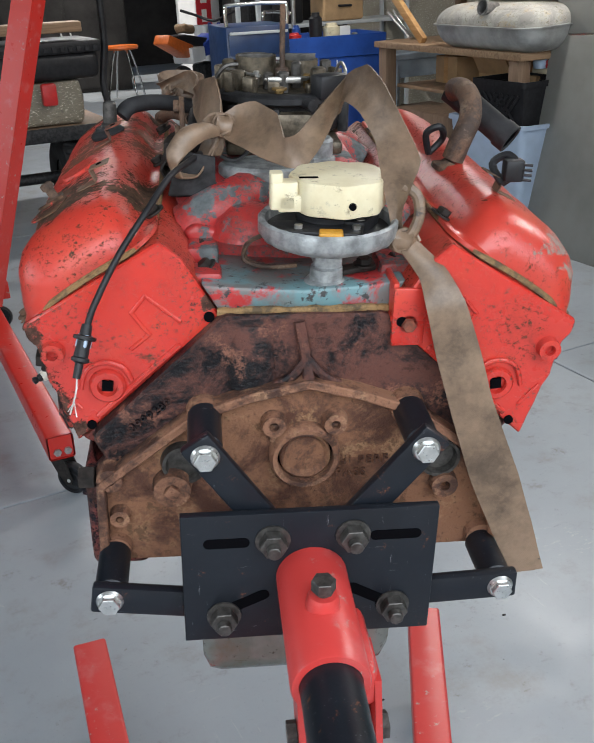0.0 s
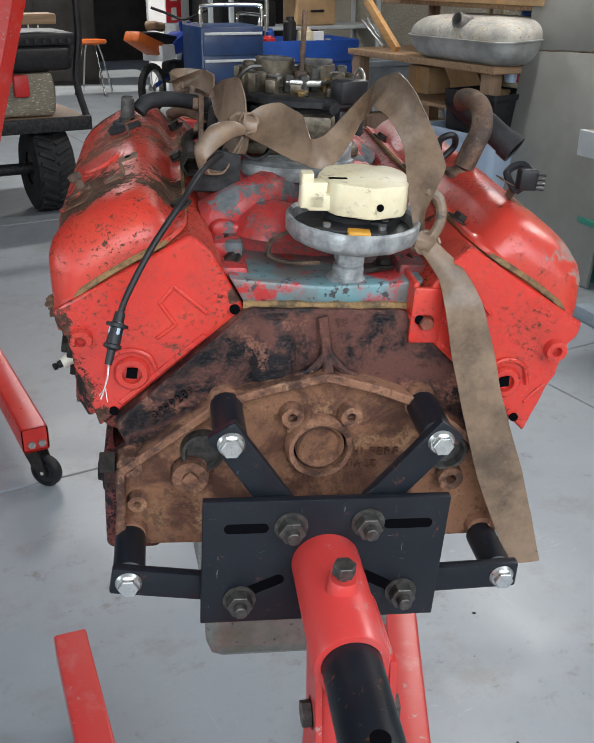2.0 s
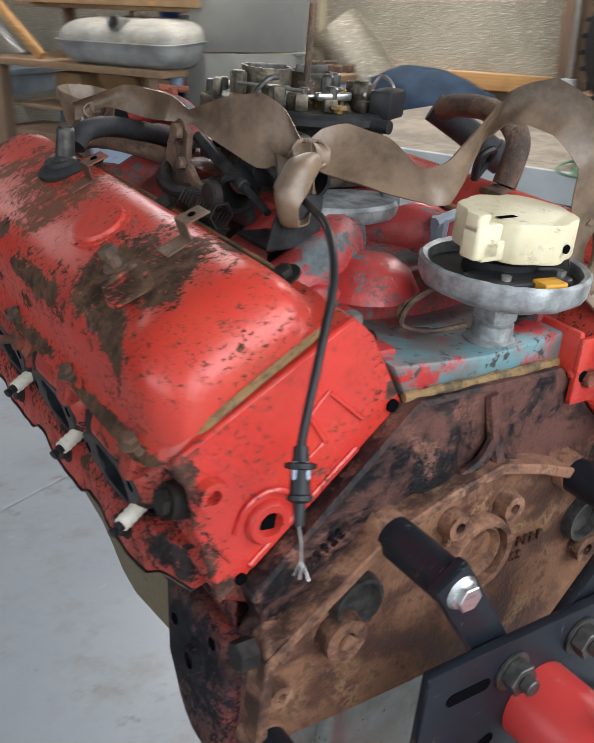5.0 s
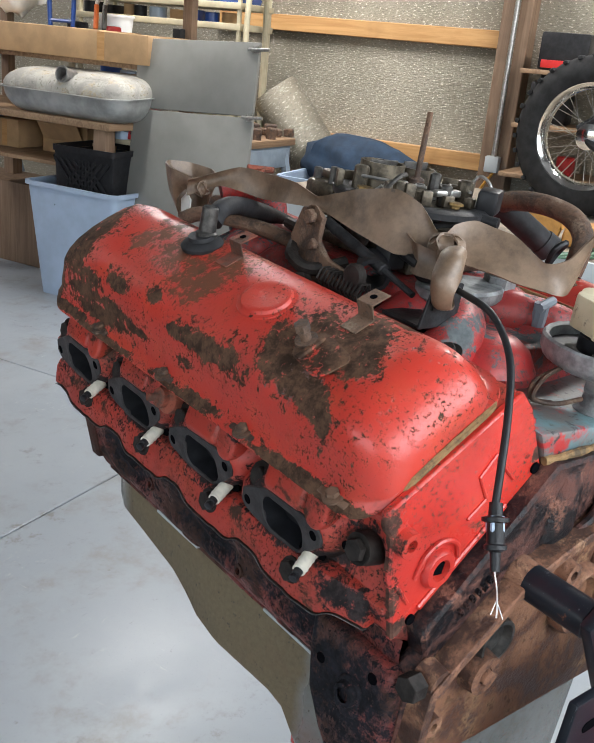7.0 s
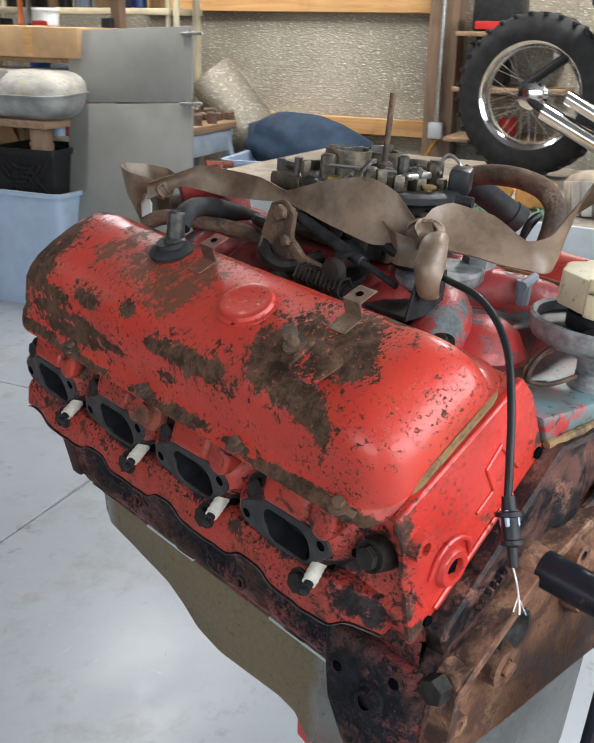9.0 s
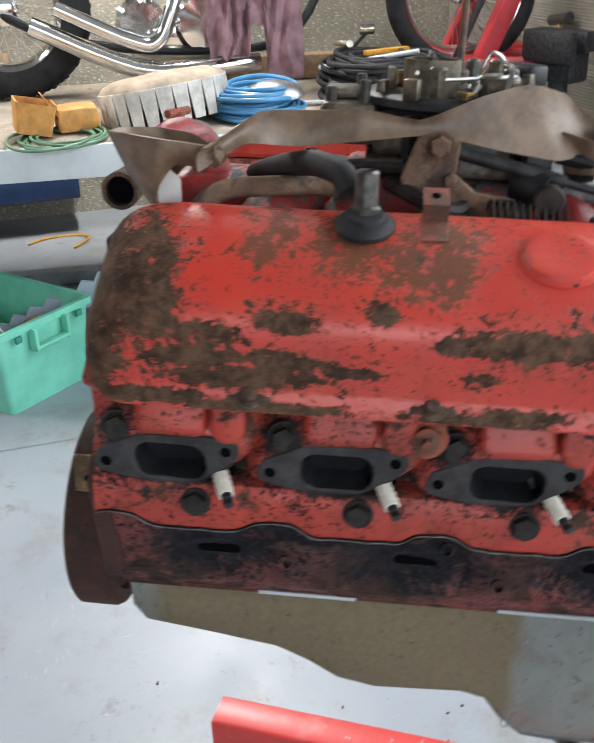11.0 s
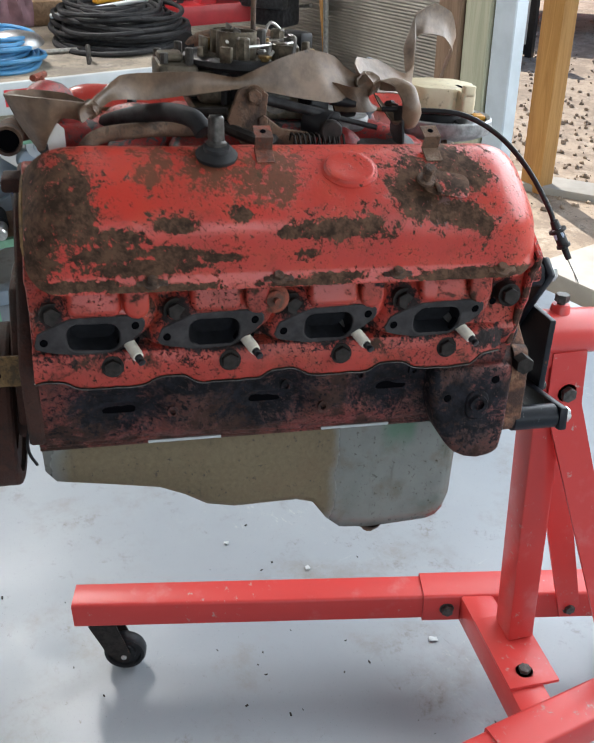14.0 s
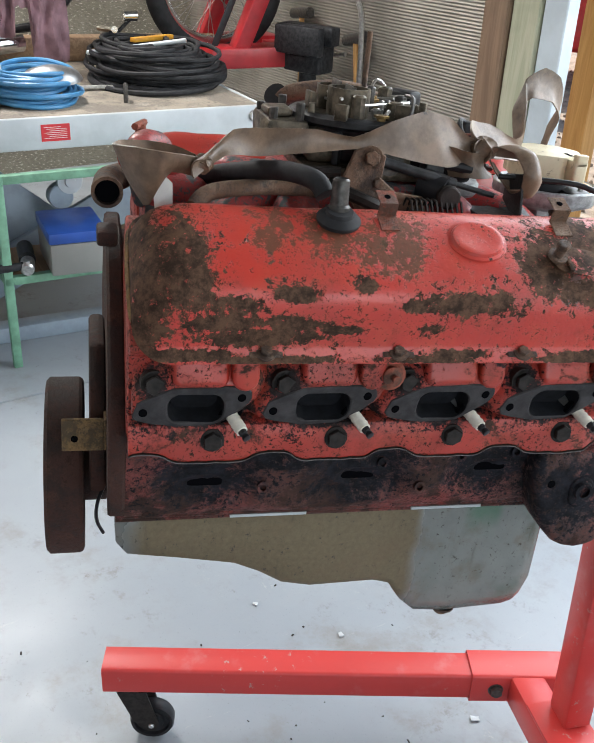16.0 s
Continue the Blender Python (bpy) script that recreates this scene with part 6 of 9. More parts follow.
part("lever_plate", all_of(slab_yz([(0.262, 0.340), (0.30, 0.336), (0.345, 0.346), (0.362, 0.375), (0.350, 0.408), (0.332, 0.414), (0.316, 0.404), (0.318, 0.380), (0.300, 0.366), (0.268, 0.362)], -0.118, -0.112, 0.001, 1), (hexhead(0.008, 0.007, 0.012), T(-0.118, 0.332, 0.402) @ R("Y", -90)), (hexhead(0.006, 0.006), T(-0.118, 0.322, 0.376) @ R("Y", -90))), M_pipe, engine, "rusty lever plate")
_sp = [(-0.128 + 0.0115 * math.cos(k * 1.0472), 0.290 - k * 0.00095, 0.352 + 0.0115 * math.sin(k * 1.0472)) for k in range(66)]
part("return_spring", hose(_sp, 0.0014, 5, 1), M_oldbolt, engine, "coiled return spring")
part("cable_bracket", all_of(slab_xz([(-0.130, 0.345), (-0.080, 0.345), (-0.080, 0.385), (-0.118, 0.392)], 0.155, 0.158, 0.0005, 1), span(-0.128, -0.082, 0.157, 0.205, 0.343, 0.347, 0.001, 1), span(-0.118, -0.104, 0.1535, 0.1548, 0.362, 0.366)), M_carbdark, engine, "slotted dark cable bracket")
part("vacuum_switch", all_of((box(0.024, 0.022, 0.024, 0.003), T(-0.082, 0.250, 0.384)), rod((-0.082, 0.234, 0.392), (-0.088, 0.205, 0.388), 0.006, 10), (pipe(0.017, 0.004, 0.03, 18), along((-0.09, 0.262, 0.372), (-0.115, 0.235, 0.366)))), M_plastic, engine, "black vacuum switch")
part("bellcrank", all_of(hose([(-0.09, 0.30, 0.362), (-0.125, 0.315, 0.352), (-0.13, 0.34, 0.360), (-0.10, 0.37, 0.368)], 0.007, 8), (cyl(0.013, 0.010, 14, 0.002), T(-0.125, 0.245, 0.366) @ R("Y", -90)), hose([(-0.06, 0.42, 0.366), (-0.09, 0.40, 0.378), (-0.105, 0.36, 0.382)], 0.006, 8)), M_oldbolt, engine, "greasy bellcrank")
part("fuel_line", hose([(0.055, 0.185, 0.345), (0.075, 0.16, 0.335), (0.085, 0.14, 0.33), (0.088, 0.12, 0.322)], 0.0045, 8), M_pipe, engine, "thin steel line")
# breather elbow on the far cover
elbow = part("breather_elbow", all_of(hose([(0.188, 0.215, 0.365), (0.196, 0.216, 0.388), (0.206, 0.224, 0.408), (0.212, 0.250, 0.424), (0.216, 0.295, 0.428), (0.220, 0.345, 0.420), (0.232, 0.368, 0.405)], 0.0125, 16), (lathe([(0, 0), (0.024, 0), (0.025, 0.005), (0.017, 0.010), (0.014, 0.014), (0, 0.014)], 24), T(0.186, 0.214, 0.348) @ R("Y", 24))), M_pipe, cover_far, "brown bent breather pipe")
part("elbow_hose", all_of(hose([(0.222, 0.372, 0.415), (0.245, 0.352, 0.398), (0.268, 0.332, 0.380), (0.286, 0.318, 0.366)], 0.0165, 18), (pipe(0.0185, 0.004, 0.016, 20), along((0.278, 0.324, 0.372), (0.294, 0.311, 0.360)))), M_rubber, elbow, "black rubber hose end")
part("hose_bore", all_of((cyl(0.0142, 0.0006, 18), along((0.2868, 0.3173, 0.3653), (0.294, 0.311, 0.360)))), M_hole, elbow)
part("wire_loop", hose([(0.165, 0.235, 0.368), (0.158, 0.225, 0.392), (0.172, 0.222, 0.400), (0.18, 0.235, 0.385), (0.165, 0.235, 0.368)], 0.004, 8), M_plastic, elbow)
part("temperature_valve", all_of(rod((0.045, 0.150, 0.33), (0.045, 0.150, 0.360), 0.008, 10), rod((0.035, 0.146, 0.357), (0.062, 0.15, 0.362), 0.005, 8)), M_liftblue, engine, "grey vacuum valve")

# ---- engine stand ----
stand = thing("engine_stand", "red steel engine stand on casters with a black plate", "engine stand", Matrix())
head_plate = part("head_plate", slab_xz([(-0.126, -0.041), (-0.126, 0.111), (0.121, 0.111), (0.121, -0.041)], -0.088, -0.079, 0.0015, 2), M_black, stand, "scratched black mounting plate", ENGINE)
for x, z, w in ((-0.083, 0.079, 0.044), (0.080, 0.080, 0.050)):
    part("slot", slab_xz([(x + a, z + b) for a, b in rounded(w, 0.011, 0.0054, 5)], -0.0887, -0.0880), M_hole, head_plate)
for x, z, w, r in ((-0.070, 0.004, 0.060, 25), (0.066, 0.002, 0.070, -30)):
    b = slab_xz(rounded(w, 0.012, 0.0058, 5), -0.0886, -0.0881)
    b.transform(T(x, 0, z) @ R("Y", -r))
    part("slot", b, M_hole, head_plate)
for (nx, nz), (bx, bz) in (((-0.039, 0.081), (-0.100, 0.169)), ((0.038, 0.083), (0.105, 0.168)), ((-0.087, -0.009), (-0.198, 0.007)), ((0.082, -0.007), (0.197, -0.003))):
    d = Vector((bx - nx, 0, bz - nz))
    arm = part("arm", all_of((box(d.length + 0.036, 0.012, 0.032, 0.003, 2), T((nx + bx) / 2, -0.071, (nz + bz) / 2) @ Matrix.Rotation(-math.atan2(d.z, d.x), 4, "Y"))), M_black, stand, "black steel mounting arm", ENGINE)
    part("spacer", rod((bx, -0.066, bz), (bx, -0.002, bz), 0.0165, 22, 0.002), M_black, arm)
    part("mounting_bolt", all_of((hexhead(0.0105, 0.008), T(bx, -0.079, bz) @ R("X", 90)), (lathe([(0, 0), (0.0135, 0), (0.0115, 0.003), (0, 0.003)], 22), T(bx, -0.0775, bz) @ R("X", 90))), M_zinc, arm, "bright zinc flange bolt")
    part("arm_nut", all_of((hexhead(0.0135, 0.012, 0.017, 0.009), T(nx, -0.0905, nz) @ R("X", 90))), M_nut, arm, "worn hex nut on a washer")
tube = part("collar_tube", all_of((lathe([(0, 0), (0.0348, 0), (0.0348, 0.138), (0.0335, 0.141), (0.0275, 0.141), (0.0275, 0.10)], 40), T(-0.001, -0.0885, 0.035) @ R("X", 90)), (lathe([(0, 0.010), (0.0125, 0.010), (0.0145, 0.006), (0.016, -0.008)], 20), T(-0.001, -0.166, 0.070))), M_stand, stand, "red pivot tube", ENGINE)
part("lock_bolt", all_of((hexhead(0.011, 0.012), T(-0.001, -0.166, 0.084)), (cyl(0.0062, 0.014, 12), T(-0.001, -0.166, 0.074))), M_nut, tube, "dark hex lock bolt")
part("inner_tube", all_of((pipe(0.0270, 0.004, 0.275, 36), T(-0.001, -0.135, 0.035) @ R("X", 90))), M_black, tube, "black rotating pipe")
part("handle_hole", all_of((cyl(0.0085, 0.001, 18), T(-0.001, -0.330, 0.0618))), M_hole, tube)
_pm = T(0.001, -0.159, 0.65) @ R("X", -2.3)             # the post leans a little
part("post", all_of((span(-0.030, 0.030, -0.026, 0.026, -0.435, 0.200, 0.006, 2), _pm), span(-0.034, 0.036, -0.200, -0.110, 0.812, 0.858, 0.010, 2)), M_stand, stand, "square red upright")
for sd, xf, yf in ((-1, -0.117, -0.345), (1, 0.068, -0.337)):
    x0 = 0.001 + sd * 0.0345
    b = bmesh.new()
    line = [(x0, -0.170, 0.842, 0.056), (x0, -0.175, 0.745, 0.060), (xf, yf, 0.150, 0.046)]
    for (xa, ya, za, wa), (xb, yb, zb, wb) in zip(line, line[1:]):
        c = [Vector((xa - sd * 0.003, ya - wa / 2, za)), Vector((xa - sd * 0.003, ya + wa / 2, za)), Vector((xb - sd * 0.003, yb + wb / 2, zb)), Vector((xb - sd * 0.003, yb - wb / 2, zb))]
        vs = [b.verts.new(q) for q in c] + [b.verts.new(q + Vector((sd * 0.006, 0, 0))) for q in c]
        for f in ((0, 1, 2, 3), (4, 7, 6, 5), (0, 4, 5, 1), (1, 5, 6, 2), (2, 6, 7, 3), (3, 7, 4, 0)):
            b.faces.new([vs[k] for k in f])
    bmesh.ops.recalc_face_normals(b, faces=b.faces)
    br = part("brace", b, M_stand, stand, "flat red side brace")
    part("brace_bolt", all_of((hexhead(0.013, 0.010, 0.016), T(x0 + sd * 0.003, -0.176, 0.768) @ R("Y", 90 * sd))), M_nut, br)
    part("brace_bolt", all_of((hexhead(0.011, 0.008, 0.014), T(xf - 0.004, yf + 0.006, 0.170) @ R("Y", -90))), M_nut, br)
part("foot_plate", span(-0.130, 0.040, -0.206, -0.110, 0.2065, 0.214, 0.002), M_stand, stand, "flat red foot plate")
part("foot_bolt", all_of((hexhead(0.0115, 0.009, 0.016), T(-0.098, -0.152, 0.214))), M_nut, stand)
# cross beam between two long sleeves, and the legs that slide in them
part("cross_beam", span(-0.190, 0.118, -0.178, -0.112, 0.140, 0.206, 0.006, 2), M_stand, stand, "square red cross beam")


def leg(xr, yr, xt, yt):
    d = Vector((xt - xr, yt - yr, 0))
    m = T(xr, yr, 0.174) @ Matrix.Rotation(math.atan2(-d.x, d.y), 4, "Z")
    b = ring_prism(rounded(0.064, 0.060, 0.006, 4), rounded(0.056, 0.052, 0.004, 4), d.length, d.length - 0.002)
    b.transform(m @ R("X", -90))
    g = part("leg", b, M_stand, stand, "square red leg")
    s = ring_prism(rounded(0.072, 0.069, 0.006, 4), rounded(0.066, 0.062, 0.004, 4), 0.46)
    s.transform(m @ T(0, -0.42, 0) @ R("X", -90))
    part("sleeve", s, M_stand, g, "longer red sleeve tube")
    for sd in (-1, 1):
        part("sleeve_bolt", all_of((hexhead(0.012, 0.010, 0.015), m @ T(sd * 0.037, -0.008, 0.0) @ R("Y", 90 * sd))), M_nut, g)
    caster(stand, m @ T(0, d.length - 0.050, -0.0295) @ R("Z", -90), 0.044)
    caster(stand, m @ T(0, -0.37, -0.0345) @ R("Z", -90), 0.044)


def caster(parent, m, r=0.040):
    """A swivel caster hanging from the pose m."""
    drop = (m.translation.z) - r
    w = part("caster", all_of((cyl(0.030, 0.006, 20), m @ T(0, 0, -0.006)), (lathe([(0, 0), (0.022, 0), (0.020, -0.012), (0, -0.014)], 20), m @ T(0, 0, -0.006)), (slab_xz([(-0.026, -0.010), (0.030, -0.010), (0.052, -drop + 0.006), (0.046, -drop - 0.014), (0.028, -drop - 0.014), (0.004, -drop + 0.012)], -0.022, -0.018), m), (slab_xz([(-0.026, -0.010), (0.030, -0.010), (0.052, -drop + 0.006), (0.046, -drop - 0.014), (0.028, -drop - 0.014), (0.004, -drop + 0.012)], 0.018, 0.022), m)), M_oldbolt, parent, "swivel caster")
    part("wheel", all_of((lathe([(0, -0.013), (r * 0.5, -0.013), (r * 0.55, -0.008), (r * 0.75, -0.008), (r * 0.8, -0.014), (r * 0.93, -0.014), (r, -0.008), (r, 0.008), (r * 0.93, 0.014), (r * 0.8, 0.014), (r * 0.75, 0.008), (r * 0.55, 0.008), (r * 0.5, 0.013), (0, 0.013)], 30), m @ T(0.038, 0, -drop) @ R("X", 90))), M_plastic, w, "black hard wheel")
    part("axle", all_of((cyl(0.006, 0.052, 8, 0.002), m @ T(0.038, 0.026, -drop) @ R("X", 90))), M_zinc, w)


leg(0.150, -0.085, 0.287, 0.648)
leg(-0.215, -0.085, -0.392, 0.648)
# ---- lifting strap thrown over the engine ----
strap = thing("lifting_strap", "dirty tan webbing strap knotted over the engine top", "strap", ENGINE)


def band(rows, thick=0.0018, steps=7, across=6):
    """Webbing between two edges: rows of (x, y, z) of one edge, (x, y, z) of the other, and how far it bows."""
    flat = [np.array((*a, *b, c), float) for a, b, c in rows]
    straight = [flat[k] + (flat[k + 1] - flat[k]) * s / steps for k in range(len(flat) - 1) for s in range(steps)] + [flat[-1]]
    path = [0.52 * p + 0.48 * q for p, q in zip(straight, smooth_path(flat, steps))]
    bm = bmesh.new()
    top, low = [], []
    n = len(path)
    for k, q in enumerate(path):
        d = Vector((path[min(k + 1, n - 1)] - path[max(k - 1, 0)])[:3]) + Vector((path[min(k + 1, n - 1)] - path[max(k - 1, 0)])[3:6])
        u, l = Vector(q[:3]), Vector(q[3:6])
        nor = d.cross(l - u).normalized()
        w = (l - u).length
        ra, rb = [], []
        for j in range(across + 1):
            s = j / across
            c = u.lerp(l, s) + nor * (q[6] * w * 4 * s * (1 - s)) + nor * (0.0010 * noise.noise((u.lerp(l, s)) * 70) + 0.0026 * noise.noise((u.lerp(l, s)) * 26))
            ra.append(bm.verts.new(c + nor * thick / 2))
            rb.append(bm.verts.new(c - nor * thick / 2))
        top.append(ra), low.append(rb)
    for k in range(n - 1):
        for j in range(across):
            bm.faces.new((top[k][j], top[k][j + 1], top[k + 1][j + 1], top[k + 1][j]))
            bm.faces.new((low[k][j], low[k + 1][j], low[k + 1][j + 1], low[k][j + 1]))
        for j in (0, across):
            bm.faces.new((top[k][j], top[k + 1][j], low[k + 1][j], low[k][j]))
    for k in (0, n - 1):
        for j in range(across):
            bm.faces.new((top[k][j], top[k][j + 1], low[k][j + 1], low[k][j]))
    bmesh.ops.recalc_face_normals(bm, faces=bm.faces)
    return bm


part("front_cone", band([((-0.128, 0.512, 0.396), (-0.124, 0.520, 0.376), 0.2), ((-0.142, 0.533, 0.401), (-0.134, 0.541, 0.381), 0.1), ((-0.150, 0.552, 0.404), (-0.138, 0.554, 0.364), 0.06), ((-0.144, 0.576, 0.405), (-0.126, 0.561, 0.346), 0.04), ((-0.124, 0.597, 0.404), (-0.112, 0.566, 0.342), 0.03),
                         ((-0.098, 0.590, 0.403), (-0.098, 0.562, 0.346), 0.05), ((-0.086, 0.562, 0.402), (-0.092, 0.552, 0.360), 0.06), ((-0.096, 0.535, 0.400), (-0.104, 0.536, 0.378), 0.1), ((-0.116, 0.516, 0.396), (-0.116, 0.518, 0.384), 0.2)]), M_strap, strap)
part("front_run", band([((-0.152, 0.512, 0.398), (-0.146, 0.520, 0.378), 0.3), ((-0.108, 0.478, 0.421), (-0.124, 0.486, 0.398), 0.15), ((-0.095, 0.432, 0.423), (-0.096, 0.446, 0.393), 0.06), ((-0.097, 0.388, 0.424), (-0.100, 0.396, 0.400), 0.1), ((-0.100, 0.348, 0.419), (-0.101, 0.340, 0.407), 0.25),
                        ((-0.090, 0.302, 0.437), (-0.099, 0.286, 0.398), 0.02), ((-0.077, 0.262, 0.447), (-0.093, 0.236, 0.390), 0.0), ((-0.072, 0.232, 0.439), (-0.086, 0.216, 0.394), 0.06), ((-0.072, 0.206, 0.420), (-0.078, 0.198, 0.402), 0.25), ((-0.070, 0.186, 0.414), (-0.072, 0.182, 0.404), 0.3)]), M_strap, strap)
part("rear_loop", band([((-0.076, 0.196, 0.416), (-0.080, 0.188, 0.404), 0.3), ((-0.056, 0.200, 0.428), (-0.066, 0.172, 0.398), 0.15), ((-0.035, 0.192, 0.433), (-0.050, 0.150, 0.394), 0.05), ((-0.016, 0.160, 0.428), (-0.030, 0.122, 0.390), 0.02), ((-0.012, 0.122, 0.412), (-0.008, 0.104, 0.386), 0.04), ((0.000, 0.106, 0.420), (0.008, 0.104, 0.387), 0.0),
                        ((0.022, 0.098, 0.449), (0.024, 0.108, 0.410), 0.0), ((0.044, 0.094, 0.476), (0.037, 0.106, 0.436), 0.04), ((0.056, 0.064, 0.490), (0.041, 0.084, 0.454), 0.06), ((0.068, 0.036, 0.478), (0.050, 0.050, 0.450), 0.08), ((0.085, 0.018, 0.446), (0.061, 0.030, 0.430), 0.05), ((0.102, 0.020, 0.413), (0.068, 0.034, 0.404), 0.02), ((0.098, 0.026, 0.390), (0.073, 0.036, 0.384), 0.12), ((0.091, 0.030, 0.364), (0.080, 0.036, 0.360), 0.3), ((0.094, 0.030, 0.340), (0.084, 0.034, 0.338), 0.3)]), M_strap, strap)
part("hanging_end", band([((0.084, 0.028, 0.334), (0.108, 0.030, 0.334), 0.3), ((0.106, 0.006, 0.306), (0.132, 0.004, 0.314), 0.2), ((0.110, -0.014, 0.284), (0.148, -0.014, 0.288), 0.08), ((0.124, -0.018, 0.232), (0.166, -0.018, 0.240), 0.03), ((0.142, -0.020, 0.176), (0.184, -0.020, 0.186), 0.02), ((0.172, -0.022, 0.090), (0.221, -0.022, 0.098), 0.0), ((0.200, -0.026, 0.028), (0.243, -0.026, 0.036), 0.0), ((0.226, -0.030, -0.026), (0.262, -0.030, -0.022), 0.02)]), M_strap, strap)
part("loop_turn", hose([(0.092, 0.036, 0.386), (0.104, 0.032, 0.378), (0.107, 0.028, 0.360), (0.100, 0.026, 0.342), (0.090, 0.030, 0.336)], 0.0055, 10), M_strap, strap)


def knot(c, r, seed, turn):
    """Webbing wound twice round itself."""
    b = bmesh.new()
    q = bmesh.new()
    bmesh.ops.create_uvsphere(q, u_segments=20, v_segments=12, radius=r * 0.86)
    fuse(b, q, T(*c) @ turn @ Matrix.Diagonal((1.0, 0.9, 0.8, 1)))
    for k in range(3):
        rows = []
        m = turn @ R("Z", 62 * k + 20 * seed) @ R("X", 24 * k - 14)
        for j in range(10):
            a = j / 9 * 2 * math.pi * 0.96 + k * 1.9
            rr = r * (1.06 + 0.03 * math.sin(3 * a + seed))
            hw = r * (0.46 + 0.08 * math.sin(2 * a + seed + k))
            lo = m @ Vector((math.cos(a) * rr * 0.86, -hw, math.sin(a) * rr * 0.72))
            hi = m @ Vector((math.cos(a + 0.06) * rr * 0.86, hw, math.sin(a + 0.06) * rr * 0.72))
            rows.append((Vector(c) + lo, Vector(c) + hi, 0.12))
        fuse(b, band(rows, 0.002, 4))
    return roughen(b, 0.0012, 110)


part("knot", knot((-0.073, 0.190, 0.409), 0.0165, 0.4, R("Z", 30)), M_strap, strap)
part("knot", knot((0.094, 0.030, 0.334), 0.0150, 1.4, R("Z", -20)), M_strap, strap)
part("knot", knot((-0.132, 0.510, 0.390), 0.0105, 2.4, R("Z", 60)), M_strap, strap)
part("loose_loop", band([((-0.0774, 0.1817, 0.4116), (-0.076, 0.1732, 0.4021), 0.3), ((-0.0914, 0.1732, 0.4154), (-0.09, 0.1545, 0.4021), 0.45), ((-0.1096, 0.1664, 0.4116), (-0.1068, 0.1392, 0.3945), 0.4), ((-0.1222, 0.1596, 0.3964), (-0.118, 0.1341, 0.3831), 0.32), ((-0.1194, 0.1579, 0.3755), (-0.1138, 0.1375, 0.3679), 0.25), ((-0.1012, 0.163, 0.3698), (-0.0984, 0.146, 0.3679), 0.2), ((-0.0858, 0.1732, 0.385), (-0.0844, 0.1647, 0.3831), 0.25), ((-0.0774, 0.18, 0.4002), (-0.0774, 0.1749, 0.3964), 0.3)]), M_strap, strap)
part("under_turn", band([((-0.070, 0.245, 0.410), (-0.074, 0.225, 0.378), 0.1), ((-0.084, 0.232, 0.412), (-0.090, 0.210, 0.380), 0.1), ((-0.092, 0.212, 0.408), (-0.096, 0.196, 0.380), 0.1), ((-0.084, 0.192, 0.404), (-0.088, 0.180, 0.380), 0.15), ((-0.070, 0.184, 0.402), (-0.074, 0.174, 0.382), 0.2)]), M_strap, strap)

solid("paper_scrap", roughen(slab_yz([(0.538, 0.346), (0.556, 0.340), (0.560, 0.366), (0.548, 0.376), (0.540, 0.368)], -0.127, -0.1262), 0.002, 60), M_paper, "torn white paper scrap tucked under the strap", "paper", ENGINE)

# ---- the motorcycle lift beside the engine; its own frame: x away from the front edge, y along it ----
LIFT = T(2.13, 0.50, 0) @ R("Z", 15.4)
lift = thing("lift_table", "pale grey steel motorcycle lift table with a worn deck", "lift table", LIFT)
part("deck", span(0.004, 1.30, -0.50, 2.30, 0.815, 0.832, 0.004), M_deck, lift, "worn brown deck")
part("skirt", span(0.0, 0.022, -0.50, 2.30, 0.730, 0.834, 0.004), M_lift, lift, "pale grey skirt")
part("end_skirt", span(0.022, 1.30, -0.515, -0.495, 0.730, 0.834, 0.004), M_lift, lift)
_st = part("sticker", span(-0.0012, -0.0002, 0.205, 0.300, 0.757, 0.812), M_sticker, lift, "red warning sticker with small print")
for k in range(7):
    part("print_bar", span(-0.0018, -0.0013, 0.215 + (0.02 if k == 0 else 0), 0.290 - 0.008 * (k % 3), 0.802 - k * 0.006, 0.8035 - k * 0.006), M_paper, _st)
part("lower_frame", all_of(span(1.10, 1.16, -0.45, 2.25, 0.62, 0.68, 0.006), span(0.12, 1.10, -0.40, -0.34, 0.63, 0.67, 0.004), span(0.12, 1.10, 2.1, 2.16, 0.63, 0.67, 0.004)), M_liftblue, lift, "grey-blue lower frame")


def rack(y0, z0, y1, z1):
    """A scissor arm with ratchet teeth along its top."""
    n, h = 14, 0.075
    L = math.hypot(y1 - y0, z1 - z0)
    pts = [(0, -h), (L, -h), (L, 0)]
    for k in range(n):
        a = L * (1 - k / n)
        pts += [(a - L / n * 0.30, 0.022), (a - L / n * 0.85, 0.0)]
    b = prism(pts, 0.014)
    b.transform(T(0, y0, z0) @ Matrix.Rotation(math.atan2(z1 - z0, y1 - y0), 4, "X") @ YZ)
    bmesh.ops.recalc_face_normals(b, faces=b.faces)
    return b


part("ratchet_arm", all_of((rack(0.50, 0.485, 1.38, 0.118), T(0.16, 0, 0))), M_liftblue, lift, "grey-blue arm with ratchet teeth")
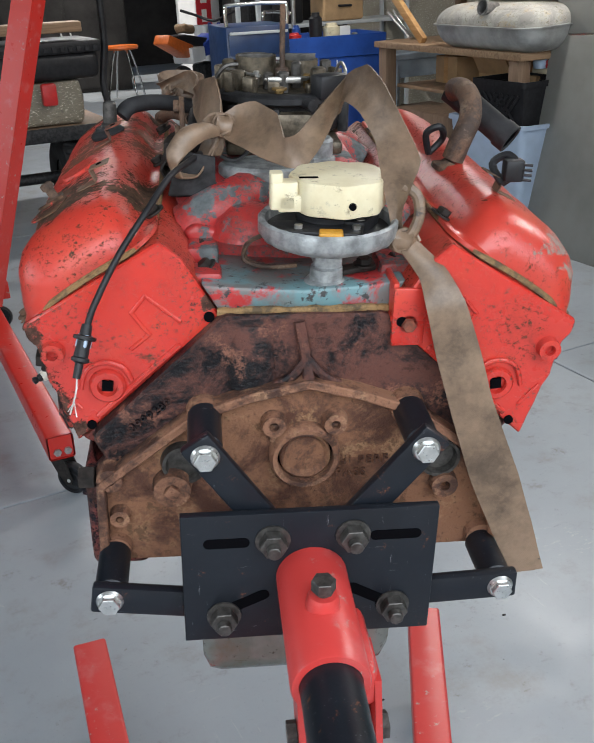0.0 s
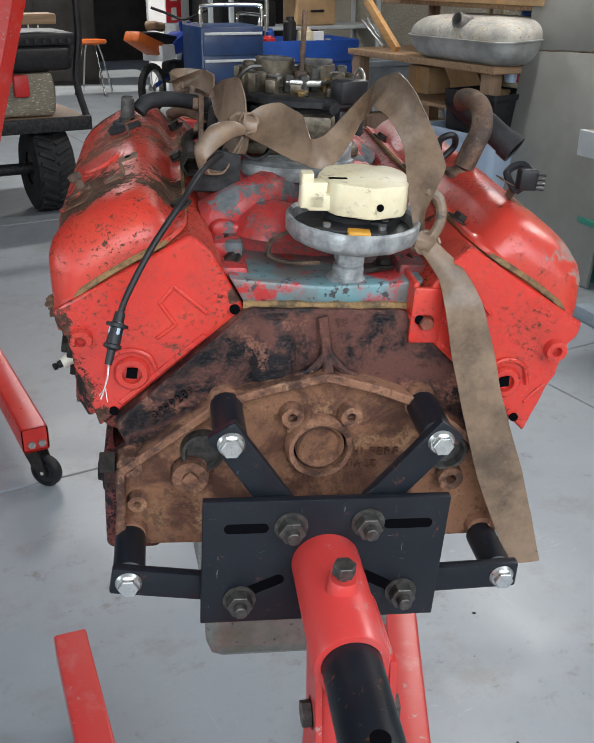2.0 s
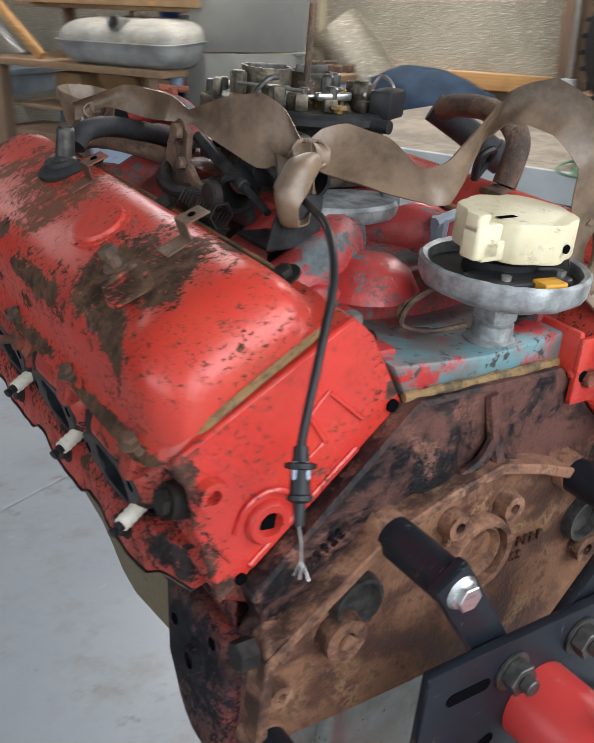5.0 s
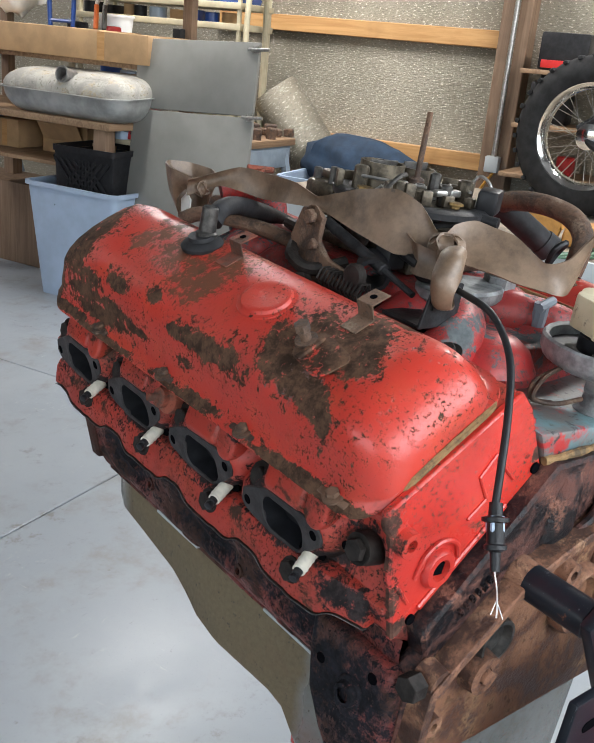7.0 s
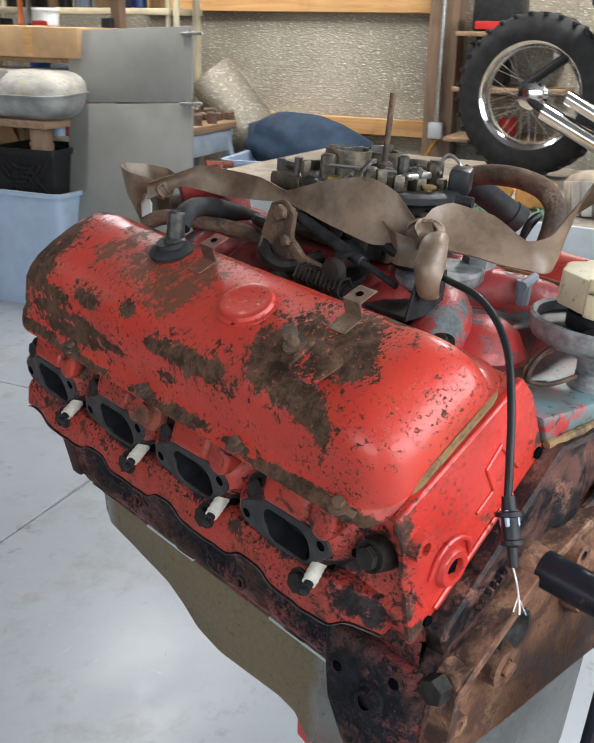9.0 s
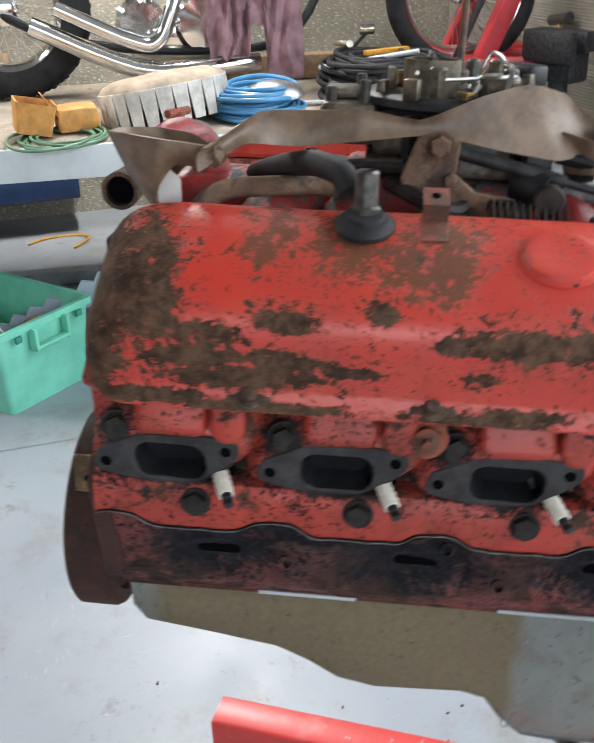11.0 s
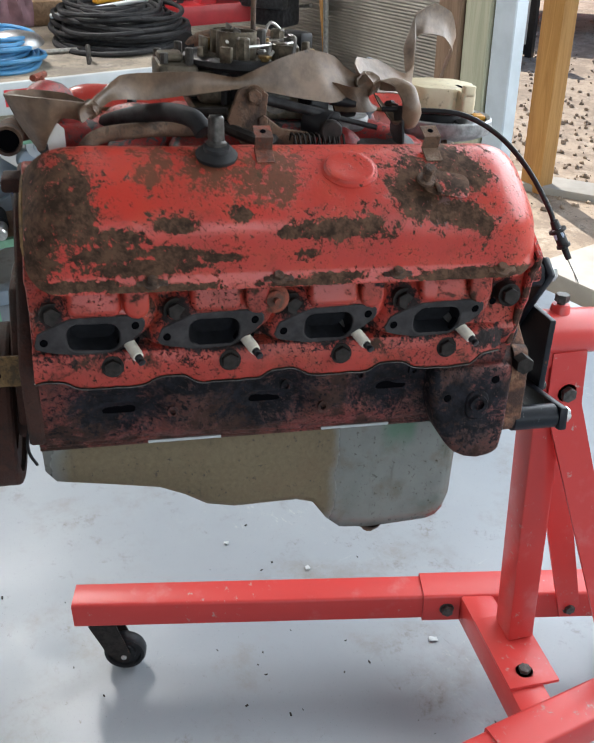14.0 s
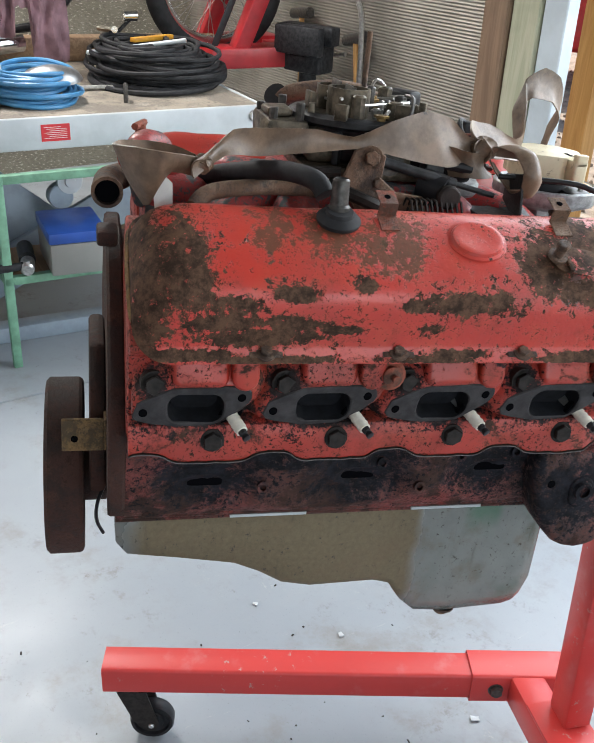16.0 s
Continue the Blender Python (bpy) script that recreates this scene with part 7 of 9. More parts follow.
part("scissor_arm", all_of((box(0.03, 1.5, 0.16, 0.006), T(0.22, 0.10, 0.40) @ R("X", -26)), (cyl(0.045, 0.05, 24, 0.004), T(0.19, 0.22, 0.52) @ R("Y", -90)), (cyl(0.022, 0.06, 16, 0.003), T(0.19, 0.55, 0.47) @ R("Y", -90)), (box(0.02, 0.35, 0.30, 0.004), T(0.24, 0.42, 0.42) @ R("X", 40))), M_liftblue, lift)
part("pivot", all_of((lathe([(0, 0.02), (0.018, 0.02), (0.02, 0.012), (0.045, 0.012), (0.048, 0)], 24), T(0.15, 0.185, 0.575) @ R("Y", -90))), M_lift, lift)
part("base_rail", all_of(span(0.10, 0.18, -0.4, 2.3, 0.0, 0.06, 0.006), span(1.05, 1.13, -0.4, 2.3, 0.0, 0.06, 0.006)), M_liftblue, lift)
part("eye_bolt", hose([(-0.004, -0.470 + 0.018 * math.cos(a), 0.80 + 0.018 * math.sin(a)) for a in [k * 0.785 for k in range(8)]], 0.005, 8, 3, True), M_steel, lift)

# a green bench stand before the lift, with tools on its shelf
gb = thing("steel_bench", "low green painted steel bench with a plank shelf", "bench", T(1.915, 0.93, 0) @ R("Z", 16.5))
for x in (0.0, 0.42):
    for y in (0.0, -0.62):
        part("leg", span(x - 0.015, x + 0.015, y - 0.015, y + 0.015, 0, 0.655, 0.003), M_green, gb)
for z in (0.31, 0.655):
    part("rim", all_of(span(-0.015, 0.435, -0.015, 0.015, z, z + 0.028, 0.002), span(-0.015, 0.435, -0.635, -0.605, z, z + 0.028, 0.002), span(-0.015, 0.015, -0.605, -0.015, z, z + 0.028, 0.002), span(0.405, 0.435, -0.605, -0.015, z, z + 0.028, 0.002)), M_green, gb)
part("shelf", span(0.016, 0.404, -0.604, -0.016, 0.312, 0.330, 0.002), M_plank, gb, "dirty plank shelf")
tb = thing("tool_box", "blue steel box standing on the green bench", "box", T(2.01, 0.745, 0.3395) @ R("Z", 12))
part("body", span(-0.10, 0.16, -0.13, 0.06, 0.0, 0.11, 0.005), M_greypanel, tb)
part("lid", span(-0.104, 0.164, -0.134, 0.064, 0.111, 0.150, 0.006), M_bluecart, tb, "blue lid")
ag = thing("angle_grinder", "black angle grinder lying on the green bench", "power tool", T(1.965, 0.885, 0.372) @ R("Z", 20))
part("body", rod((0.0, -0.02, 0), (0.14, -0.05, 0.0), 0.028, 16, 0.01), M_plastic, ag)
part("gear_head", all_of(rod((-0.06, 0.0, -0.01), (0.0, -0.02, 0), 0.024, 14, 0.006), rod((-0.045, -0.006, -0.03), (-0.045, -0.006, 0.02), 0.014, 12)), M_steel, ag)
part("side_grip", rod((-0.04, 0.0, 0), (-0.04, 0.09, 0.0), 0.014, 12, 0.004), M_rubber, ag)

# on the deck
DECK = 0.833


def coil(name, x, y, r, turns, wire, material, label, category, seed, spread=0.03, squash=0.8, mound=0.0, flat=3):
    rng = random.Random(seed)
    th = thing(name, label, category, LIFT @ T(x, y, DECK))
    for k in range(turns):
        rr = r * (1 - 0.045 * (k % 5)) * (1 - mound * k / turns) + rng.uniform(-spread, spread) * 0.4
        z = wire + wire * 1.55 * (k // flat) + rng.uniform(0, wire * 0.4)
        ox, oy, ph = rng.uniform(-spread, spread), rng.uniform(-spread, spread), rng.uniform(0, 6)
        pts = [(ox + rr * math.cos(a), oy + rr * squash * math.sin(a), z + wire * 0.6 * math.sin(2 * a + ph)) for a in [2 * math.pi * j / 12 for j in range(12)]]
        part("loop", hose(pts, wire, 8, 4, True), material, th)
    return th


coil("air_hose", 0.31, 0.25, 0.190, 22, 0.0085, M_bluehose, "coiled blue rubber air hose on the lift deck", "hose", 3, 0.03, 0.8, 0.15)
coil("cable_coil", 0.57, -0.30, 0.315, 46, 0.0095, M_rubber, "heap of coiled black cable on the lift deck", "cable", 8, 0.085, 0.8, 0.42, 5)
coil("cord", 0.10, 0.92, 0.16, 6, 0.005, M_greenhose, "loose green cord hanging over the lift edge", "cord", 12, 0.03)
solid("headlight_shell", all_of((lathe([(0, 0.045), (0.04, 0.040), (0.075, 0.02), (0.085, 0.0)], 28), Matrix.Diagonal((0.7, 1.25, 0.9, 1)))), M_dullsteel, "dull steel lamp shell lying on the blue hose", "lamp shell", LIFT @ T(0.22, 0.20, DECK + 0.085) @ R("Y", -20))

fan = thing("fan_shroud", "large cream cover with white fins round its rim", "cover", LIFT @ T(0.36, 0.56, DECK) @ R("X", -7) @ R("Y", 6))
part("top", lathe([(0, 0.150), (0.05, 0.152), (0.06, 0.158), (0.16, 0.152), (0.205, 0.138), (0.222, 0.120), (0.226, 0.10), (0.20, 0.10)], 48), M_shroud, fan, "dusty brown top")
for k in range(26):
    a = 2 * math.pi * k / 26
    part("fin", all_of((slab_yz([(-0.020, 0.0), (0.020, 0.0), (0.027, 0.118), (-0.027, 0.118)], 0.219, 0.226, 0.001, 1), R("Z", math.degrees(a)))), M_fin, fan, "dusty white fin")
M_wrap = plain("orange waxed paper", (0.50, 0.24, 0.06), 0.6, 0, 0.25, 20, 0.3, 90)
ob = thing("orange_wrap", "torn orange cardboard wrap on the lift deck", "wrapping", LIFT @ T(0.22, 0.94, DECK) @ R("Z", 12))
part("box_half", roughen(open_box(0.15, 0.13, 0.10, 0.004, 0.01, 0.01), 0.008, 18), M_wrap, ob, m=T(0, 0.08, 0.0) @ R("X", 12) @ T(0, 0, 0.014))
part("box_half", roughen(span(-0.06, 0.06, -0.07, 0.06, 0, 0.075, 0.006), 0.010, 16, 2), M_wrap, ob, m=T(0.02, -0.07, 0.006))
part("flap", roughen(all_of((box(0.10, 0.004, 0.08, 0.001), T(-0.02, 0.015, 0.10) @ R("X", -30))), 0.004, 20), M_wrap, ob)
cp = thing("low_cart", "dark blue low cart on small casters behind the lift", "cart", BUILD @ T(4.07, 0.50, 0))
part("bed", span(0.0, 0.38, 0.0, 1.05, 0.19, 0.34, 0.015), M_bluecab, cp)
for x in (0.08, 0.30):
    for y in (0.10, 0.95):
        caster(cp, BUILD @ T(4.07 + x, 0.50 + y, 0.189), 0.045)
solid("yellow_cord", hose([(0, 0, 0.006), (0.10, -0.06, 0.006), (0.16, -0.20, 0.006), (0.08, -0.30, 0.02), (-0.05, -0.26, 0.006)], 0.006, 8), M_amber, "yellow cord lying on the floor behind the lift", "cord", T(3.40, 2.20, 0))
solid("timber_beam", span(-0.05, 0.05, -0.75, 0.55, 0.0, 0.10, 0.006), M_plank, "rough timber beam lying at the back of the lift", "timber", LIFT @ T(1.10, 0.0, DECK) @ R("Z", -4))
for x, y, a, l, mt, lab in ((0.40, -0.08, 62, 0.34, M_steel, "steel extension bar lying on the lift deck"), (0.34, -0.30, 80, 0.24, M_nut, "dark socket extension lying on the lift deck"), (0.52, -0.20, 35, 0.40, M_lift, "long pale handle leaning on the cable")):
    solid("steel_bar", rod((0, -l / 2, 0.010 if a != 35 else 0.17), (0, l / 2, 0.010 if a != 35 else 0.10), 0.009, 12, 0.002), mt, lab, "tool", LIFT @ T(x, y, DECK) @ R("Z", a - 70))
solid("c_clamp", all_of(hose([(0, -0.02, 0.0), (0, -0.025, 0.04), (0, 0.0, 0.058), (0, 0.02, 0.045), (0, 0.022, 0.0)], 0.008, 8)), M_nut, "small steel clamp standing on the lift edge", "clamp", LIFT @ T(0.19, -0.05, DECK) @ R("Z", 70))
solid("spirit_level", box(0.03, 0.20, 0.018, 0.003), M_amber, "yellow level lying on the cable heap", "level", LIFT @ T(0.62, -0.30, DECK + 0.150) @ R("Z", 20))
solid("red_jack", all_of(rod((0, 0, 0), (0, 0, 0.728), 0.012, 10), rod((0, 0, 0.56), (0.0, -0.07, 0.56), 0.007, 8), cyl(0.06, 0.012, 16)), M_redframe, "thin red jack post under the lift", "jack", LIFT @ T(0.17, 0.635, 0))


def spoked_wheel(parent, m, r, w, tread, name="wheel"):
    """A motorcycle wheel about local z."""
    prof = []
    for k in range(17):
        a = math.pi * (k / 16) * 1.25 - math.pi * 0.125
        prof.append((r - w * 0.62 + w * 0.62 * math.sin(a) ** 1.0, w * 0.5 * -math.cos(a)))
    tyre = part(name, lathe(prof + [prof[0]], 72), M_tyre, parent, "black tyre on a chrome spoked rim", m)
    rr = r - w * 0.82
    rp = [(rr + 0.004, -w * 0.30), (rr + 0.014, -w * 0.37), (rr + 0.012, -w * 0.40), (rr - 0.002, -w * 0.36), (rr - 0.026, -w * 0.22), (rr - 0.034, -w * 0.10)]
    part("rim", lathe(rp + [(x, -z) for x, z in rp[::-1]] + [rp[0]], 60), M_chrome, tyre, "broad chrome rim")
    part("hub", lathe([(0, -0.05), (0.03, -0.05), (0.055, -0.042), (0.055, -0.034), (0.03, -0.028), (0.03, 0.028), (0.055, 0.034), (0.055, 0.042), (0.03, 0.05), (0, 0.05)], 30), M_chrome, tyre, "chrome hub")
    for k in range(36):
        a, s = 2 * math.pi * k / 36, (-1) ** k
        o = 0.5 * (1 if k % 4 < 2 else -1)
        part("spoke", rod((0.052 * math.cos(a + o), 0.052 * math.sin(a + o), 0.036 * s), ((rr - 0.030) * math.cos(a), (rr - 0.030) * math.sin(a), 0.012 * s), 0.0020, 5), M_steel, tyre)
    if tread:
        for k in range(64):
            a = 2 * math.pi * k / 64
            part("tread_block", all_of((box(0.016, 0.020, w * 0.42, 0.003, 1), R("Z", math.degrees(a)) @ T(r - 0.0065, 0, (w * 0.17) * (-1) ** k))), M_tyre, tyre)
    return tyre


bike = thing("motorcycle", "chrome and black custom motorcycle strapped on the lift", "motorcycle", LIFT @ T(0.98, 0, DECK))
spoked_wheel(bike, T(0.02, 1.145, 0.335) @ R("Y", 90), 0.335, 0.13, True)
spoked_wheel(bike, T(0.0, -0.72, 0.33) @ R("Y", 90), 0.33, 0.085, False)
part("frame", all_of(hose([(0, 1.19, 0.34), (-0.08, 0.9, 0.22), (-0.09, 0.4, 0.16), (-0.08, 0.0, 0.22), (0, -0.25, 0.70)], 0.018, 10), hose([(0, 1.2, 0.36), (0, 0.8, 0.62), (0, 0.3, 0.72), (0, -0.25, 0.78)], 0.020, 10)), M_plastic, bike, "black tubular frame")
part("crankcase", roughen(all_of((cyl(0.13, 0.16, 28, 0.02), T(-0.10, 0.36, 0.26) @ R("Y", 90)), (cyl(0.10, 0.18, 26, 0.02), T(-0.11, 0.62, 0.27) @ R("Y", 90)), (box(0.16, 0.42, 0.16, 0.03, 3), T(0, 0.46, 0.20))), 0.003, 20), M_chrome, bike, "polished engine case")
for y, t in ((0.34, -20), (0.56, 20)):
    cy = part("cylinder", all_of((cyl(0.055, 0.24, 20), T(0, y, 0.34) @ R("X", -t))), M_ali, bike)
    for k in range(8):
        part("cooling_fin", all_of((box(0.15, 0.13, 0.007, 0.002), T(0, y, 0.34) @ R("X", -t) @ T(0, 0, 0.04 + k * 0.024))), M_ali, cy)
part("air_cleaner", all_of((lathe([(0, 0.05), (0.06, 0.05), (0.075, 0.04), (0.08, 0)], 30), T(-0.12, 0.46, 0.48) @ R("Y", -90))), M_chrome, bike, "round chrome air cleaner")
part("fuel_tank", all_of((lathe([(0, 0.40), (0.05, 0.38), (0.11, 0.26), (0.12, 0.14), (0.07, 0.02), (0, 0)], 24), T(0, -0.02, 0.86) @ R("X", -98) @ Matrix.Diagonal((1, 0.9, 1, 1)))), M_plastic, bike, "black teardrop tank")
part("seat", roughen(box(0.24, 0.40, 0.09, 0.04, 3), 0.006, 12), M_plastic, bike, "black seat", T(0, 0.72, 0.72))
for pts, r in (([(-0.08, 0.42, 0.52), (-0.20, 0.48, 0.38), (-0.23, 0.555, 0.225), (-0.23, 0.66, 0.222), (-0.23, 0.93, 0.352)], 0.028), ([(-0.14, 0.17, 0.115), (-0.20, 0.40, 0.105), (-0.20, 0.66, 0.122), (-0.20, 1.03, 0.292)], 0.036)):
    ex = part("exhaust_pipe", hose(pts, r, 16, 6), M_chrome, bike, "chrome exhaust pipe")
    a, c = Vector(pts[-2]), Vector(pts[-1])
    part("exhaust_bore", all_of((cyl(r * 0.86, 0.001, 18), along(c, c + (c - a)) @ T(0, 0, 0.0006))), M_hole, ex)
part("foot_peg", all_of(rod((-0.10, 0.20, 0.24), (-0.25, 0.18, 0.25), 0.014, 12), rod((-0.12, 0.16, 0.20), (-0.24, 0.10, 0.30), 0.010, 10), rod((-0.24, 0.08, 0.30), (-0.24, 0.14, 0.30), 0.02, 14, 0.004)), M_chrome, bike, "chrome foot control", T(0, -0.36, -0.08))
part("brake_part", all_of((box(0.10, 0.12, 0.08, 0.01), T(-0.16, 0.27, 0.33)), rod((-0.16, 0.20, 0.22), (-0.16, 0.30, 0.19), 0.03, 16, 0.006)), M_ali, bike)
for s in (-0.075, 0.075):
    part("fork_leg", all_of(rod((s, -0.72, 0.33), (s, -0.36, 0.92), 0.022, 14), rod((s, -0.36, 0.92), (s, -0.22, 1.15), 0.018, 14)), M_chrome, bike, "chrome fork leg")
part("handlebar", hose([(-0.36, 0.05, 1.22), (-0.28, -0.12, 1.22), (-0.06, -0.2, 1.16), (0.06, -0.2, 1.16), (0.28, -0.12, 1.22), (0.36, 0.05, 1.22)], 0.013, 10), M_chrome, bike)
solid("tie_down", all_of((box(0.004, 0.030, 0.62, 0.001), T(0, 0, 0.31)), hose([(0, 0.018 * math.cos(a), -0.015 + 0.018 * math.sin(a)) for a in [k * 0.785 for k in range(8)]], 0.004, 8, 3, True)), M_plastic, "black tie-down strap with a hook at the lift deck", "strap", LIFT @ T(0.80, -0.62, DECK + 0.036) @ R("X", 27) @ R("Y", 6))
_rg = bmesh.new()
bmesh.ops.create_grid(_rg, x_segments=44, y_segments=36, size=0.5)
for v in _rg.verts:
    a, b = v.co.x, v.co.y
    y = 0.185 + a * 0.37 + 0.015 * noise.noise((b * 6, a * 3, 7))
    low = 0.150 if y > 0.215 else 0.055 if y < 0.150 else 0.26     # two lobes hang down
    low += 0.03 * noise.noise((a * 14, 0, 3))
    v.co = Vector((-0.24 - 0.011 * math.sin(a * 27 + b * 6 + 5 * noise.noise((a * 4, b * 3, 9))) * (0.9 - b) - 0.045 * noise.noise((a * 7, b * 5, 2)), y, low + (b + 0.5) * (0.58 - low)))
bmesh.ops.solidify(_rg, geom=_rg.faces, thickness=0.006)
solid("rag", _rg, M_cloth, "faded mauve rag hung in two folds over the motorcycle engine", "rag", LIFT @ T(0.98, 0.0, DECK))
# red wheel chock at the lift's end
ck = thing("wheel_chock", "deep red steel wheel chock frame on the lift deck", "wheel chock", LIFT @ T(0.98, -0.70, DECK))
part("base", span(-0.26, -0.10, -0.40, 0.10, 0.0, 0.085, 0.008), M_redframe, ck)
part("base", span(0.10, 0.26, -0.40, 0.10, 0.0, 0.085, 0.008), M_redframe, ck)
part("upright", all_of((box(0.08, 0.07, 0.95, 0.008), T(-0.20, -0.24, 0.50) @ R("X", 24)), (box(0.08, 0.07, 0.95, 0.008), T(0.20, -0.24, 0.50) @ R("X", 24)), span(-0.2, 0.2, -0.47, -0.41, 0.80, 0.88, 0.008)), M_redframe, ck)
part("cross_member", span(-0.10, 0.10, -0.40, -0.30, 0.0, 0.07, 0.006), M_redframe, ck)

# tools leaning at the front wall
vs = thing("bench_vise", "dark bench vise on a stand before the ribbed wall", "vise", BUILD @ T(2.72, -1.42, 0) @ R("Z", 20))
part("stand", all_of(cyl(0.16, 0.02, 24, 0.004), rod((0, 0, 0.02), (0, 0, 0.82), 0.04, 16)), M_carbdark, vs)
part("jaw", roughen(all_of(span(-0.10, 0.10, -0.06, 0.06, 0.82, 0.96, 0.015), span(-0.14, 0.14, -0.04, 0.03, 0.94, 1.02, 0.01), span(-0.12, 0.12, 0.05, 0.10, 0.90, 1.02, 0.01)), 0.003, 30), M_carbdark, vs)
part("handle", rod((-0.13, -0.10, 0.90), (0.13, -0.14, 0.86), 0.010, 10), M_steel, vs)
for x, z, a in ((2.50, 0.98, 14), (3.05, 1.02, 8)):
    hm = thing("hammer", "long-handled hammer leaning at the ribbed wall", "hammer", BUILD @ T(x, -1.62, 0.0) @ R("Y", a) @ R("X", 4), "leaning tools")
    part("handle", rod((0, 0, 0.006), (0, 0, z), 0.013, 12), M_pine_up, hm)
    part("head", rod((-0.08, 0, z), (0.08, 0, z), 0.026, 14, 0.006), M_nut, hm)
solid("pry_bar", hose([(0, 0, 0.01), (0.02, 0, 0.5), (0.06, -0.02, 1.0), (0.10, -0.02, 1.12)], 0.012, 10), M_steel, "steel pry bar leaning at the ribbed wall", "pry bar", BUILD @ T(2.52, -1.58, 0))

# on the floor by the lift
tub = thing("storage_tub", "open sea-green plastic tub with papers on the floor", "tub", T(1.635, 1.590, 0) @ R("Z", -28.5))
part("body", all_of((open_box(0.40, 0.52, 0.30, 0.006), T(0.18, 0.24, 0))), M_tub, tub)
part("rim", all_of((ring_prism(rounded(0.425, 0.545, 0.025, 5), rounded(0.392, 0.512, 0.02, 5), 0.024), T(0.18, 0.24, 0.284))), M_tub, tub)
part("handle", all_of(span(0.11, 0.25, -0.055, -0.03, 0.215, 0.228, 0.004), span(0.105, 0.118, -0.055, -0.02, 0.21, 0.29, 0.003), span(0.243, 0.256, -0.055, -0.02, 0.21, 0.29, 0.003)), M_tub, tub)
for x in (0.05, 0.31):
    part("latch", span(x - 0.012, x + 0.012, -0.045, -0.034, 0.262, 0.284, 0.002), M_tubdark, tub)
for dx, dz, a, w in ((0.0, 0.10, 50, 0.20), (0.05, 0.08, 58, 0.18)):
    solid("paper", roughen(all_of((box(w, w + 0.08, 0.006, 0.002), T(dx, 0, dz) @ R("Y", a))), 0.003, 20), M_paper, "white paper standing in the green tub", "paper", T(1.635, 1.590, 0.05) @ R("Z", -28.5) @ T(0.10, 0.26, 0.06), "papers in the tub")
solid("wood_block", box(0.08, 0.10, 0.06, 0.008), M_plank, "brown wood block in the green tub", "wood", T(1.635, 1.590, 0.19) @ R("Z", -28.5) @ T(0.27, 0.12, 0.0) @ R("X", 20))
dl = thing("tow_pin", "small black hitch pin lying on the floor by the tub", "pin", T(2.02, 1.40, 0.012) @ R("Z", 20))
part("bar", hose([(0, 0, 0.004), (0.08, 0.02, 0.012), (0.10, 0.0, 0.012), (0.09, -0.03, 0.006)], 0.010, 8), M_plastic, dl)
# litter on the floor under the engine
_b = bmesh.new()
_r2 = random.Random(9)
for k in range(34):
    x, y = _r2.gauss(0.28, 0.22), _r2.gauss(0.15, 0.32)
    s = _r2.uniform(0.0012, 0.0038)
    fuse(_b, box(s * _r2.uniform(1, 3), s, s * 0.6, 0.0), T(x, y, s * 0.3 + 0.0005) @ R("Z", _r2.uniform(0, 180)))
solid("grit", _b, M_oldbolt, "specks of dirt and paint on the painted floor", "dirt", None, "", "stuff")
for x, y, s in ((0.19, -0.10, 0.009), (0.47, 0.12, 0.007), (0.60, 0.30, 0.006), (0.35, 0.02, 0.006)):
    solid("paint_flake", roughen(box(s * 2, s * 1.4, 0.003, 0.0, 1), 0.004, 80, 2), M_lift, "curled pale paint flake on the floor", "flake", T(x, y, 0.004) @ R("Z", x * 400), "floor flakes")

# ---- the back of the shop ----
# leaning grey panel, two leaves hinged together; the bench stands along the foil wall
gp = thing("door_panel", "tall grey painted two-leaf panel leaning on the bench", "panel", BUILD @ T(2.86, 2.32, 0) @ R("Y", 8.5) @ R("X", -2.5))
part("lower_leaf", span(-0.011, 0.011, -0.11, 0.62, 0.0, 1.085, 0.004), M_greypanel, gp)
part("upper_leaf", span(-0.011, 0.011, -0.106, 0.615, 1.092, 1.435, 0.004), M_greypanel, gp)
for z in (1.085, 1.40):
    h = part("hinge", all_of(rod((-0.022, -0.17, z), (-0.022, -0.055, z), 0.008, 10), span(-0.02, -0.0115, -0.11, -0.08, z - 0.018, z + 0.018)), M_steel, gp, "steel hinge pin")

wb = thing("work_bench", "long rough timber bench crowded with parts", "bench", BUILD @ T(2.80, 2.95, 0))
part("top", roughen(span(0.0, 0.70, 0.02, 1.42, 0.935, 0.975, 0.006), 0.004, 6), M_plank, wb)
for y in (0.10, 1.35):
    for x in (0.06, 0.64):
        part("leg", span(x - 0.04, x + 0.04, y - 0.04, y + 0.04, 0, 0.934, 0.005), M_brown_post, wb)
part("lower_shelf", span(0.10, 0.66, 0.15, 1.30, 0.70, 0.72, 0.003), M_plank, wb)
solid("timber_brace", all_of((box(0.035, 0.05, 0.44, 0.004), T(0, 0, 0.145) @ R("X", -52))), M_pine, "short pine stick leaning on the bench", "timber", BUILD @ T(2.90, 4.14, 0.975))
cr = thing("pry_bars", "two bent steel bars lying on the bench", "bar", BUILD @ T(2.95, 4.30, 0.98))
part("bar", hose([(0, -0.12, 0.01), (0.02, 0.02, 0.07), (0.02, 0.16, 0.15)], 0.010, 8), M_steel, cr)
